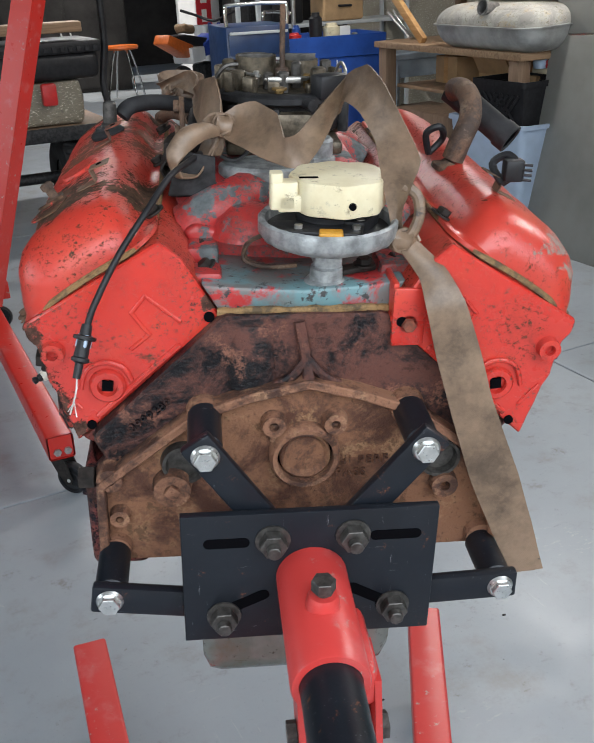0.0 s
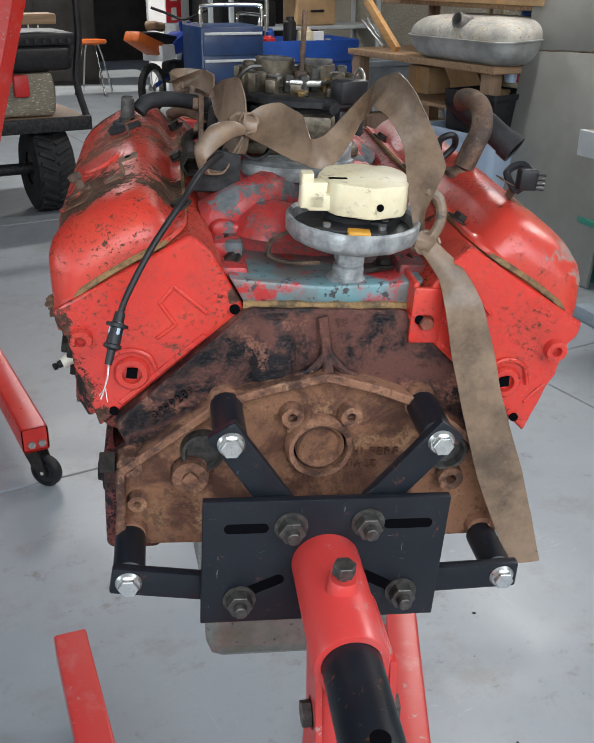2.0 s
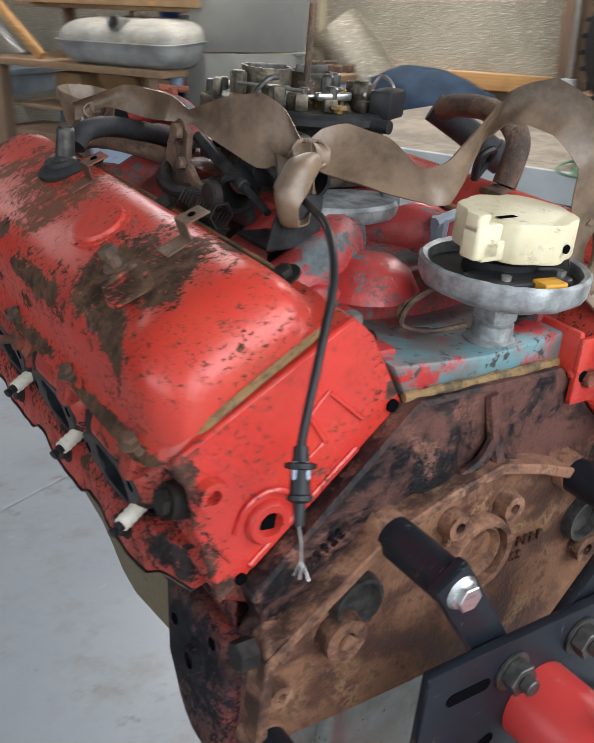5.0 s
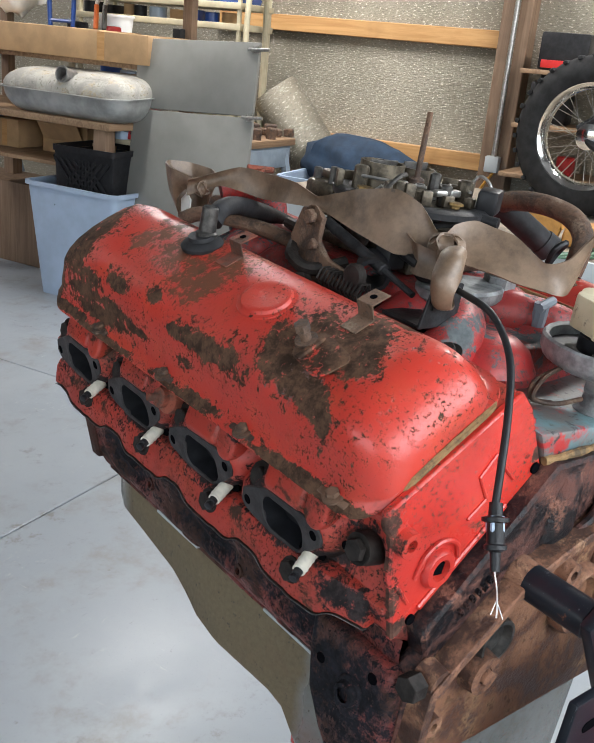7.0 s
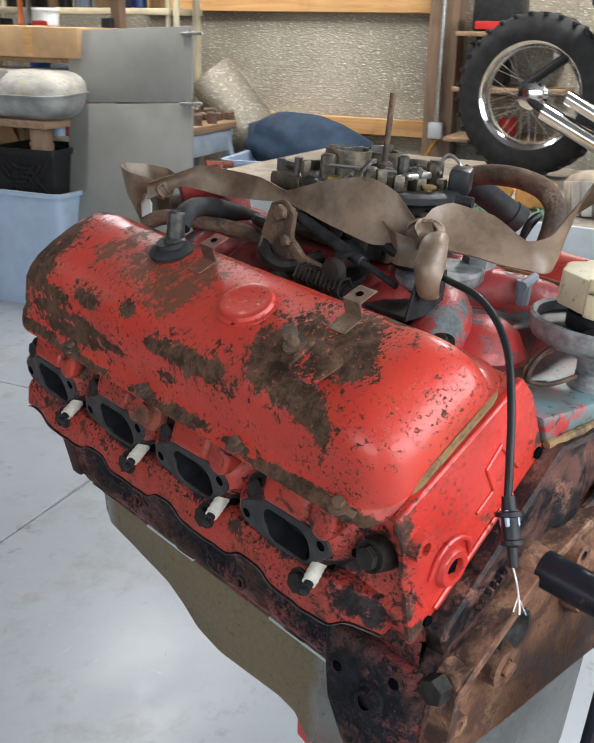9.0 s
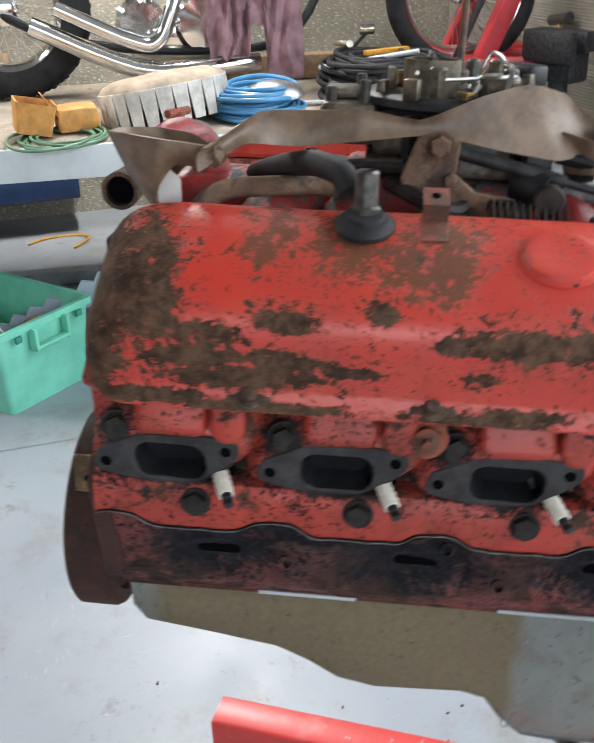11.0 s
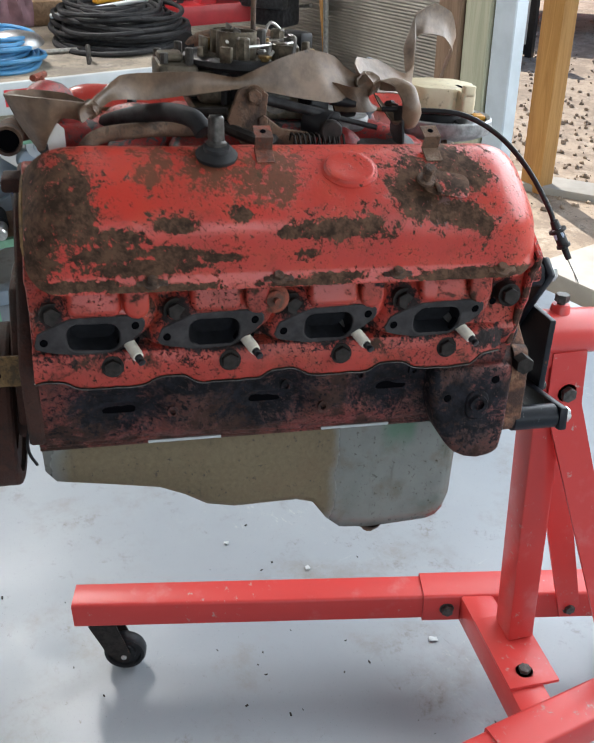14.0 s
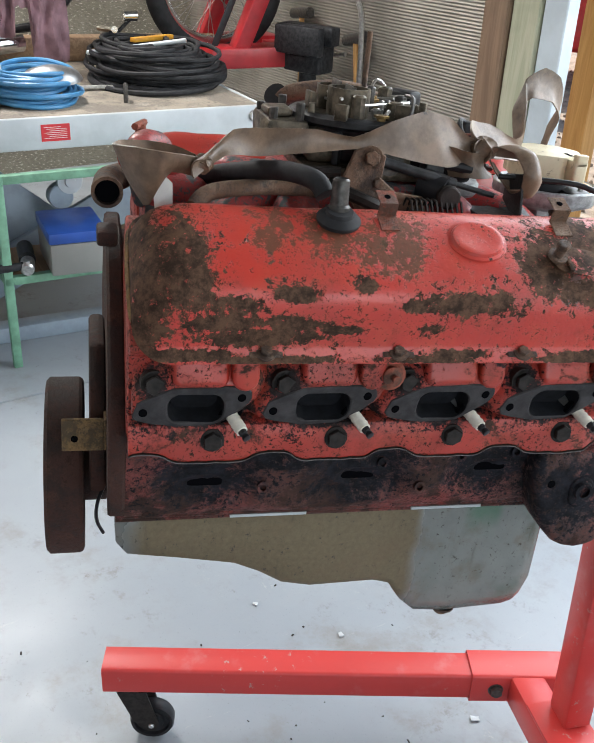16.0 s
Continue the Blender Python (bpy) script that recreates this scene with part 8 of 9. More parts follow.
part("bar", hose([(0.06, -0.05, 0.01), (0.06, 0.10, 0.11), (0.06, 0.16, 0.16)], 0.008, 8), M_steel, cr)


def half_shell(w, d, h, r, seg=6):
    """One pressed half of a tank: a rounded outline drawn in to a flat crown."""
    b = bmesh.new()
    loops = []
    for k in range(seg + 1):
        a = k / seg * math.pi / 2
        g = (1 - math.cos(a)) * 0.11
        loops.append([b.verts.new((x, y, h * math.sin(a))) for x, y in rounded(w - 2 * g, d - 2 * g, max(0.02, r - g * 0.5), 7)])
    n = len(loops[0])
    for u, v in zip(loops, loops[1:]):
        for k in range(n):
            b.faces.new((u[k], u[(k + 1) % n], v[(k + 1) % n], v[k]))
    b.faces.new(loops[-1])
    bmesh.ops.recalc_face_normals(b, faces=b.faces)
    return b


ft = thing("fuel_tank", "dull galvanised car fuel tank lying on the bench", "fuel tank", BUILD @ T(3.00, 3.30, 0.976) @ R("Z", 90) @ R("X", -3))
part("lower_shell", all_of((half_shell(0.86, 0.46, 0.125, 0.12), T(0, 0, 0.126) @ R("X", 180))), M_tank, ft)
part("seam", all_of((prism(rounded(0.89, 0.49, 0.13, 7), 0.006), T(0, 0, 0.127))), M_tank, ft)
part("upper_shell", roughen(all_of((half_shell(0.86, 0.46, 0.090, 0.12), T(0, 0, 0.134)), (half_shell(0.40, 0.36, 0.022, 0.08), T(-0.17, 0, 0.205))), 0.005, 9), M_tanktop, ft)
part("filler_neck", all_of((pipe(0.036, 0.004, 0.08, 22), T(-0.05, 0.14, 0.205) @ R("X", -76)), (pipe(0.041, 0.008, 0.012, 22), T(-0.05, 0.215, 0.224) @ R("X", -76))), M_dullsteel, ft)
bx = thing("cardboard_box", "long flat brown cardboard box lying over the tank", "box", BUILD @ T(3.19, 3.57, 1.262))
part("carton_half", span(-0.17, 0.17, -0.66, -0.352, 0, 0.145, 0.004), M_card, bx)
part("carton_half", span(-0.17, 0.17, -0.348, 0.64, 0.0, 0.150, 0.004), M_card, bx)
part("tape", span(-0.1712, -0.1702, -0.375, -0.325, 0.004, 0.142), M_pine, bx, "shiny tape strip")
sb = thing("plank_shelf", "rough plank shelf on posts over the bench", "shelf", BUILD @ T(3.22, 3.57, 0))
part("board", span(-0.16, 0.24, -0.68, 0.80, 1.236, 1.261, 0.003), M_plank, sb)
for y in (-0.62, 0.74):
    part("post", span(0.18, 0.235, y - 0.03, y + 0.03, 0.976, 1.70, 0.003), M_brown_post, sb)
part("upper_board", span(0.0, 0.24, -0.68, 0.80, 1.70, 1.725, 0.003), M_plank, sb)
_rs = random.Random(8)
for k in range(11):
    w = _rs.uniform(0.05, 0.13)
    h = _rs.uniform(0.05, 0.20)
    mt = (M_plastic, M_card, M_liftblue, M_plastic, M_redplastic, M_bluecab, M_carbdark)[k % 7]
    solid("shelf_packet", roughen(box(0.10, w, h, 0.01), 0.004, 20), mt, "small part packed on the shelf behind the box", "packet", BUILD @ T(3.42, 2.99 + k * 0.125, 1.262 + h / 2) @ R("Z", _rs.uniform(-15, 15)), "shelf packets")

bx = thing("carton", "open brown cardboard carton under the bench", "carton", BUILD @ T(3.30, 3.62, 0.721))
part("body", open_box(0.24, 0.34, 0.17, 0.006, 0.001, 0.004), M_card, bx)
part("flap", all_of((box(0.006, 0.30, 0.11, 0.001), T(-0.155, 0.0, 0.125) @ R("Y", -30))), M_card, bx)
for y, w, h in ((4.02, 0.22, 0.16), (3.28, 0.16, 0.10)):
    c = thing("carton", "closed brown cardboard carton under the bench", "carton", BUILD @ T(3.24, y, 0.721))
    part("body", roughen(span(-0.13, 0.13, -w / 2, w / 2, 0, h, 0.004), 0.003, 8), M_card, c)
    part("tape", span(-0.1335, -0.1325, -0.02, 0.02, 0.005, h - 0.005), M_pine, c)
rcse = thing("red_case", "red plastic tool case on the bench edge", "case", BUILD @ T(3.12, 2.96, 0.885))
part("shell", span(-0.12, 0.12, -0.14, 0.14, 0, 0.045, 0.012), M_redplastic, rcse)
part("lid", span(-0.12, 0.12, -0.14, 0.14, 0.047, 0.088, 0.014), M_redplastic, rcse)
part("latch", span(-0.128, -0.1205, -0.03, 0.03, 0.03, 0.062, 0.003), M_plastic, rcse)
cs = thing("side_shelf", "beige plank shelf standing beside the bench end", "shelf", BUILD @ T(3.15, 2.90, 0))
part("board", span(-0.16, 0.22, -0.16, 0.20, 0.858, 0.884, 0.003), M_beige, cs)
for x in (-0.14, 0.20):
    part("post", span(x - 0.015, x + 0.015, -0.15, -0.12, 0, 0.857, 0.003), M_beige, cs)
jr = thing("glass_jar", "clear jar with a blue cap beside the red case", "jar", BUILD @ T(3.0, 3.05, 0.885))
part("jar", lathe([(0, 0), (0.035, 0), (0.04, 0.02), (0.04, 0.06), (0.03, 0.08), (0, 0.08)], 20), M_tote, jr)
part("cap", lathe([(0, 0), (0.032, 0), (0.032, 0.02), (0, 0.02)], 20), M_bluecart, jr, "blue cap", T(0, 0, 0.081))
solid("dark_chest", roughen(span(-0.18, 0.18, -0.5, 0.5, 0, 0.50, 0.01), 0.004, 6), M_brown_post, "dark brown wooden chest under the bench", "chest", BUILD @ T(3.36, 4.28, 0))

# tote with a milk crate in it
tt = thing("plastic_tote", "tall pale blue plastic tote on the floor beside the bench", "tote", BUILD @ T(2.98, 3.21, 0.0) @ R("Z", 90))
part("body", open_box(0.62, 0.42, 0.62, 0.006, 0.05, 0.04), M_tote, tt)
part("rim", all_of((ring_prism(rounded(0.65, 0.45, 0.05, 5), rounded(0.615, 0.415, 0.04, 5), 0.022), T(0, 0, 0.605))), M_tote, tt)
mc = thing("milk_crate", "black plastic milk crate standing in the tote", "crate", BUILD @ T(2.97, 3.15, 0.515) @ R("Z", 4))
for z in (0.0, 0.29):
    part("band", all_of((ring_prism(rounded(0.36, 0.40, 0.02, 4), rounded(0.34, 0.38, 0.015, 4), 0.03), T(0, 0, z))), M_plastic, mc)
part("liner", open_box(0.335, 0.375, 0.29, 0.003, 0.01, 0.004), M_plastic, mc)
for s in (-1, 1):
    for k in range(11):
        part("bar", all_of((box(0.006, 0.016, 0.32, 0.001, 1), T(s * 0.174, -0.10 + k * 0.020, 0.155) @ R("X", 40 if k % 2 else -40) @ Matrix.Diagonal((1, 1, 0.80, 1)))), M_plastic, mc)
for k in range(9):
    part("bar", all_of((box(0.016, 0.006, 0.27, 0.001, 1), T(-0.085 + k * 0.0213, 0.194, 0.155) @ R("Y", 35 if k % 2 else -35))), M_plastic, mc)
for k in range(6):
    solid("spray_can", lathe([(0, 0), (0.03, 0), (0.03, 0.17), (0.012, 0.19), (0.012, 0.21), (0, 0.21)], 16), (M_carbdark, M_liftblue, M_nut)[k % 3], "spray can standing in the milk crate", "can", BUILD @ T(2.90 + 0.07 * (k % 3), 3.06 + 0.14 * (k // 3), 0.525), "crate cans")

# grey sawhorse benches
def sawhorse(m, w, label, top):
    s = thing("sawhorse", label, "sawhorse", m, "sawhorses")
    part("top", span(-w / 2, w / 2, -0.14, 0.14, 0.80, 0.84, 0.006), top, s, "plank top" if top is M_plank else "")
    part("apron", all_of(span(-w / 2 + 0.02, w / 2 - 0.02, -0.12, 0.12, 0.68, 0.799, 0.006)), M_liftblue, s)
    for x in (-1, 1):
        for y in (-1, 1):
            part("leg", rod((x * (w / 2 - 0.06), y * 0.09, 0.79), (x * (w / 2 + 0.06), y * 0.24, -0.09 if top is M_plank else 0), 0.028, 6), M_liftblue, s)
    return s


sawhorse(BUILD @ T(3.57, 4.90, 0), 0.74, "grey-blue steel sawhorse bench", M_liftblue)
sawhorse(BUILD @ T(3.46, 2.58, 0.09), 0.66, "grey-blue sawhorse bench with a plank top", M_plank)
_b = bmesh.new()
for k in range(26):
    fuse(_b, box(*[random.uniform(0.02, 0.08) for _ in range(3)], 0.006, 1), T(random.uniform(-0.34, 0.34), random.uniform(-0.10, 0.10), 0.02) @ R("Z", random.uniform(0, 90)))
solid("scrap_parts", _b, M_pipe, "rusty scrap parts heaped on the sawhorse", "scrap", BUILD @ T(3.46, 2.58, 0.935), "", "stuff")

# beige shelf with bins by the foil wall
sh = thing("wire_shelf", "beige wire shelf unit with bins and small parts", "shelf", BUILD @ T(3.85, 3.42, 0))
for z in (0.55, 1.00, 1.475, 1.585):
    part("shelf", span(-0.16, 0.20, -0.62, 0.58, z, z + 0.035, 0.004), M_beige, sh)
for y in (-0.60, 0.56):
    for x in (-0.14, 0.18):
        part("upright", rod((x, y, 0), (x, y, 1.66), 0.014, 8), M_beige, sh)
part("end_loop", hose([(-0.15, -0.66, 0.75), (-0.15, -0.66, 1.56), (-0.10, -0.66, 1.66), (0.0, -0.66, 1.66), (0.05, -0.66, 1.56), (0.05, -0.66, 0.75)], 0.017, 10), M_beige, sh, "beige tubular end loop")
for k, (y, mt, w, h, lab) in enumerate(((-0.50, M_bluecart, 0.20, 0.10, "open blue plastic bin on the shelf"), (-0.27, M_bluecart, 0.20, 0.10, "open blue plastic bin on the shelf"), (-0.04, M_white, 0.22, 0.13, "white plastic bin on the shelf"), (0.20, M_tub, 0.20, 0.14, "green plastic bin on the shelf"), (0.42, M_card, 0.18, 0.16, "small cardboard box on the shelf"))):
    solid("bin", open_box(0.24, w, h, 0.004, 0.02, 0.015), mt, lab, "bin", BUILD @ T(3.87, 3.42 + y, 1.621), "shelf bins")
_rs = random.Random(4)
for z in (1.036, 1.511):
    y = -0.52
    while y < 0.5:
        w, h = _rs.uniform(0.05, 0.14), _rs.uniform(0.05, 0.07 if z > 1.5 else 0.25)
        mt = _rs.choice([M_paper, M_redplastic, M_tote, M_card, M_bluecart, M_plastic, M_amber, M_liftblue])
        if _rs.random() < 0.5:
            solid("tin", cyl(w / 2, h, 16, 0.004), mt, "small tin standing on the wire shelf", "tin", BUILD @ T(3.84, 3.42 + y + w / 2, z), "shelf goods")
        else:
            solid("packet", box(0.12, w, h, 0.005), mt, "small packet standing on the wire shelf", "packet", BUILD @ T(3.84, 3.42 + y + w / 2, z + h / 2), "shelf goods")
        y += w + _rs.uniform(0.01, 0.05)
bk = thing("bucket", "white plastic bucket on the bench shelf", "bucket", BUILD @ T(3.62, 3.62, 1.36))
part("pail", lathe([(0, 0), (0.085, 0), (0.10, 0.13), (0.106, 0.13), (0.106, 0.142), (0.094, 0.142), (0.08, 0.01), (0, 0.01)], 24), M_white, bk)
part("bail", hose([(-0.104, 0, 0.125), (-0.07, 0.05, 0.10), (0.0, 0.10, 0.08), (0.07, 0.05, 0.10), (0.104, 0, 0.125)], 0.003, 6), M_steel, bk)
bs = thing("bucket_shelf", "open beige plank shelf against the wire shelf", "shelf", BUILD @ T(3.62, 3.62, 0))
part("board", span(-0.10, 0.05, -0.30, 0.30, 1.333, 1.359, 0.003), M_beige, bs)
for y in (-0.28, 0.28):
    part("post", span(-0.09, -0.06, y - 0.015, y + 0.015, 0, 1.332, 0.003), M_beige, bs)

# insulation roll and navy cloth by the foil wall
solid("insulation_roll", all_of((roughen(lathe([(0.05, 0), (0.15, 0), (0.155, 0.02), (0.155, 0.70), (0.15, 0.72), (0.05, 0.72), (0.05, 0)], 30), 0.006, 20))), M_foil, "silver foil insulation roll leaning at the wall", "roll", BUILD @ T(4.12, 2.30, 0.60) @ R("X", -38) @ R("Y", -10))
solid("roll_stand", span(-0.35, 0.35, -0.45, 0.30, 0, 0.60, 0.01), M_card, "brown carton under the insulation roll", "carton", BUILD @ T(4.05, 2.15, 0))
_q = bmesh.new()
bmesh.ops.create_uvsphere(_q, u_segments=30, v_segments=20, radius=1.0)
for v in _q.verts:
    v.co += v.normal * 0.16 * noise.noise(v.co * 2.6)
_q.transform(Matrix.Diagonal((0.20, 0.42, 0.20, 1)))
solid("jacket", _q, M_bluecloth, "bundled navy blue cloth on a carton", "cloth", BUILD @ T(3.92, 2.02, 0.76) @ R("X", 10))
cg = thing("battery_charger", "black battery charger with a red panel on a wall shelf", "charger", BUILD @ T(4.30, 1.12, 1.42))
part("case", span(-0.09, 0.09, -0.13, 0.13, 0, 0.19, 0.012), M_plastic, cg)
part("panel", span(-0.10, -0.091, -0.11, 0.11, 0.01, 0.05, 0.002), M_redplastic, cg, "red panel")
ws = thing("wall_shelf", "plain plank shelves on the foil wall", "shelf", BUILD)
for z, ya in ((1.395, 0.72), (1.12, 0.72), (0.86, 0.75)):
    part("board", span(4.05, 4.497, ya, ya + 0.57, z, z + 0.023, 0.003), M_plank, ws)
    part("bracket", all_of(span(4.46, 4.495, ya + 0.1, ya + 0.13, z - 0.15, z - 0.001), span(4.20, 4.46, ya + 0.1, ya + 0.13, z - 0.03, z - 0.001)), M_steel, ws)
solid("jerry_can", all_of(span(-0.08, 0.08, -0.11, 0.11, 0, 0.22, 0.02), rod((0.0, 0.06, 0.21), (0.0, 0.06, 0.25), 0.022, 14)), M_plastic, "black plastic can on the wall shelf", "can", BUILD @ T(4.30, 1.16, 1.143))
solid("red_tin", cyl(0.05, 0.10, 18, 0.005), M_redplastic, "red tin standing on the wall shelf", "tin", BUILD @ T(4.28, 1.02, 0.884))

# dark green tub on the floor
wt = thing("garden_tub", "dark green plastic tub with a board and a tool on it", "tub", BUILD @ T(3.25, 2.22, 0))
part("body", lathe([(0, 0), (0.30, 0), (0.36, 0.30), (0.385, 0.30), (0.385, 0.325), (0.35, 0.325), (0.29, 0.02), (0, 0.02)], 40), M_tubdark, wt)
part("lid", lathe([(0, 0.345), (0.34, 0.345), (0.348, 0.335), (0.348, 0.326), (0, 0.326)], 40), M_plank, wt, "brown board lid")
hg = thing("heat_gun", "black and red hand tool lying on the tub", "power tool", BUILD @ T(3.05, 2.16, 0.375) @ R("Z", 40))
part("barrel", rod((-0.12, 0, 0), (0.10, 0, 0), 0.025, 14, 0.006), M_plastic, hg)
part("grip", rod((0.06, 0, 0), (0.13, -0.06, 0), 0.020, 12, 0.005), M_redplastic, hg, "red grip")

sk = thing("wash_tub", "pale blue plastic wash tub under the sawhorse bench", "tub", BUILD @ T(3.86, 2.15, 0) @ R("Z", 6))
part("basin", open_box(0.80, 0.46, 0.42, 0.008, 0.06, 0.05), M_tote, sk, m=T(0, 0, 0.34))
part("rim", all_of((ring_prism(rounded(0.84, 0.50, 0.06, 5), rounded(0.795, 0.455, 0.05, 5), 0.02), T(0, 0, 0.745))), M_tote, sk)
for x in (-0.30, 0.30):
    for y in (-0.14, 0.14):
        part("leg", span(x - 0.025, x + 0.025, y - 0.025, y + 0.025, 0, 0.345, 0.004), M_tote, sk)

# roller cabinet, cart and what stands on them
rc = thing("roller_cabinet", "dark blue roller tool cabinet with pale drawer rails", "tool cabinet", BUILD @ T(2.33, 5.24, 0) @ R("Z", -8))
part("body", span(-0.22, 0.22, -0.24, 0.24, 0.12, 1.08, 0.012), M_bluecab, rc)
for k in range(5):
    z = 0.22 + k * 0.170
    d = part("drawer", span(-0.205, 0.205, -0.252, -0.241, z, z + 0.145, 0.004), M_bluecab, rc)
    part("drawer_pull", span(-0.20, 0.20, -0.270, -0.253, z + 0.128, z + 0.146, 0.004), M_lift, d, "pale metal pull")
part("push_bar", hose([(-0.21, -0.22, 1.08), (-0.21, -0.22, 1.18), (-0.17, -0.22, 1.21), (0.17, -0.22, 1.21), (0.21, -0.22, 1.18), (0.21, -0.22, 1.08)], 0.014, 10), M_chrome, rc, "chrome push bar")
for x in (-0.18, 0.18):
    for y in (-0.18, 0.18):
        caster(rc, T(x, y, 0.12))
ct = thing("tool_cart", "bright blue steel tool cart with a cluttered tray top", "tool cart", BUILD @ T(2.90, 5.20, 0) @ R("Z", -6))
part("tray", open_box(0.76, 0.50, 0.14, 0.006, 0.004, 0.02), M_bluecart, ct, m=T(0, 0, 0.84))
part("cabinet", span(-0.36, 0.36, -0.23, 0.23, 0.12, 0.838, 0.008), M_bluecart, ct)
part("door_gap", span(-0.004, 0.004, -0.2325, -0.2305, 0.14, 0.82), M_paper, ct, "pale door edge")
for x in (-0.30, 0.30):
    for y in (-0.18, 0.18):
        caster(ct, T(x, y, 0.12))
part("push_bar", hose([(-0.37, -0.22, 0.98), (-0.37, -0.22, 1.12), (-0.33, -0.2, 1.14), (-0.33, 0.2, 1.14), (-0.37, 0.22, 1.12), (-0.37, 0.22, 0.98)], 0.012, 10), M_chrome, ct)
for x, y, r, h, mt, nm, lab in ((-0.10, -0.10, 0.045, 0.24, M_plastic, "spray_can", "dark spray can on the tool cart"), (0.0, -0.14, 0.060, 0.17, M_cream, "paint_pot", "cream paint pot on the tool cart"), (-0.20, 0.02, 0.03, 0.16, M_bluecart, "bottle", "blue bottle on the tool cart"), (-0.32, 0.02, 0.05, 0.11, M_redplastic, "tin", "red tin on the tool cart"), (-0.27, -0.12, 0.05, 0.12, M_redplastic, "tin", "red tin on the tool cart"), (0.22, -0.05, 0.03, 0.09, M_steel, "tin", "steel tin on the tool cart")):
    solid(nm, lathe([(0, 0), (r, 0), (r, h * 0.85), (r * 0.7, h * 0.9), (r * 0.6, h), (0, h)], 18), mt, lab, "can", ct.matrix_basis @ T(x, y, 0.848 + 0.04))
solid("cart_insert", span(-0.35, 0.35, -0.22, 0.22, 0.847, 0.886, 0.004), M_bluecab, "dark foam liner in the cart's tray", "liner", ct.matrix_basis)
solid("box", box(0.10, 0.06, 0.14, 0.004), M_white, "small white box on the tool cart", "box", ct.matrix_basis @ T(0.12, -0.06, 0.888 + 0.07))
for k in range(7):
    solid("hand_tool", all_of(rod((0, 0, 0.01), (0.12, 0.02, 0.014 + 0.01 * (k % 3)), 0.010, 8, 0.003), rod((0.12, 0.02, 0.02), (0.17, 0.03, 0.02), 0.015, 8, 0.004)), (M_redplastic, M_nut, M_steel)[k % 3], "hand tool lying on the tool cart", "tool", ct.matrix_basis @ T(0.05 + 0.035 * k, -0.02 + 0.025 * (k % 4), 0.888) @ R("Z", k * 37), "cart tools")

pf = thing("pedestal_fan", "large pedestal fan with a round wire guard", "fan", BUILD @ T(3.10, 6.05, 0) @ R("Z", -22))
part("base", lathe([(0, 0), (0.22, 0), (0.22, 0.02), (0.04, 0.05), (0, 0.05)], 30), M_plastic, pf)
part("pole", rod((0, 0, 0.05), (0, 0, 1.55), 0.018, 14), M_steel, pf)
part("motor", all_of((cyl(0.09, 0.16, 22, 0.02), T(0, 0.14, 1.62) @ R("X", 90))), M_plastic, pf)
for k in range(4):
    part("blade", all_of((prism([(0.03, -0.03), (0.26, -0.11), (0.30, 0.02), (0.24, 0.09), (0.03, 0.04)], 0.004), T(0, -0.08, 1.62) @ R("Y", 90 * k) @ R("X", 90) @ R("X", 16))), M_tote, pf)
_gd = bmesh.new()
for k in range(10):
    r = 0.04 + k * 0.033
    fuse(_gd, hose([(r * math.cos(a), -0.13 + 0.06 * (r / 0.34) ** 2, 1.62 + r * math.sin(a)) for a in [j * math.pi / 8 for j in range(16)]], 0.0022, 4, 3, True))
for k in range(24):
    a = k * math.pi / 12
    fuse(_gd, rod((0.03 * math.cos(a), -0.13, 1.62 + 0.03 * math.sin(a)), (0.345 * math.cos(a), -0.07, 1.62 + 0.345 * math.sin(a)), 0.002, 4))
part("guard", _gd, M_meshwire, pf, "wire guard")

# shelves with cases by the far end
st = thing("steel_shelf", "grey steel shelf unit with bright plastic cases", "shelf", BUILD @ T(3.75, 6.72, 0))
for z in (0.5, 0.95, 1.34, 1.75):
    part("shelf", span(-0.75, 0.75, -0.22, 0.22, z, z + 0.03, 0.004), M_lift, st)
for x in (-0.74, 0.74):
    for y in (-0.21, 0.21):
        part("upright", span(x - 0.018, x + 0.018, y - 0.018, y + 0.018, 0, 2.1, 0.002), M_lift, st)
for x, z, w, h, mt, lab in ((-0.42, 1.372, 0.26, 0.13, M_tub, "green plastic tool case on the steel shelf"), (-0.10, 1.372, 0.30, 0.17, M_redplastic, "red plastic tool case on the steel shelf"), (0.35, 1.372, 0.24, 0.20, M_plastic, "black plastic tool case on the steel shelf"), (-0.45, 0.982, 0.3, 0.2, M_plastic, "black plastic tool case on the steel shelf"), (0.1, 0.982, 0.4, 0.24, M_card, "cardboard box on the steel shelf"), (-0.3, 1.782, 0.3, 0.2, M_redplastic, "red plastic tool case on the steel shelf"), (0.3, 1.782, 0.4, 0.25, M_liftblue, "blue-grey case on the steel shelf")):
    c = thing("tool_case", lab, "case", BUILD @ T(3.75, 6.72, 0) @ T(x, -0.05, z), "tool cases")
    part("shell", span(-w / 2, w / 2, -0.13, 0.13, 0, h, 0.02, 3), mt, c)
    part("grip", hose([(-0.05, -0.13, h * 0.5), (-0.05, -0.16, h * 0.5), (0.05, -0.16, h * 0.5), (0.05, -0.13, h * 0.5)], 0.010, 8), M_plastic, c)
_pb = thing("plastic_bag", "white crumpled plastic bag hanging from a shelf", "bag", BUILD @ T(3.34, 4.15, 1.66))
_q = bmesh.new()
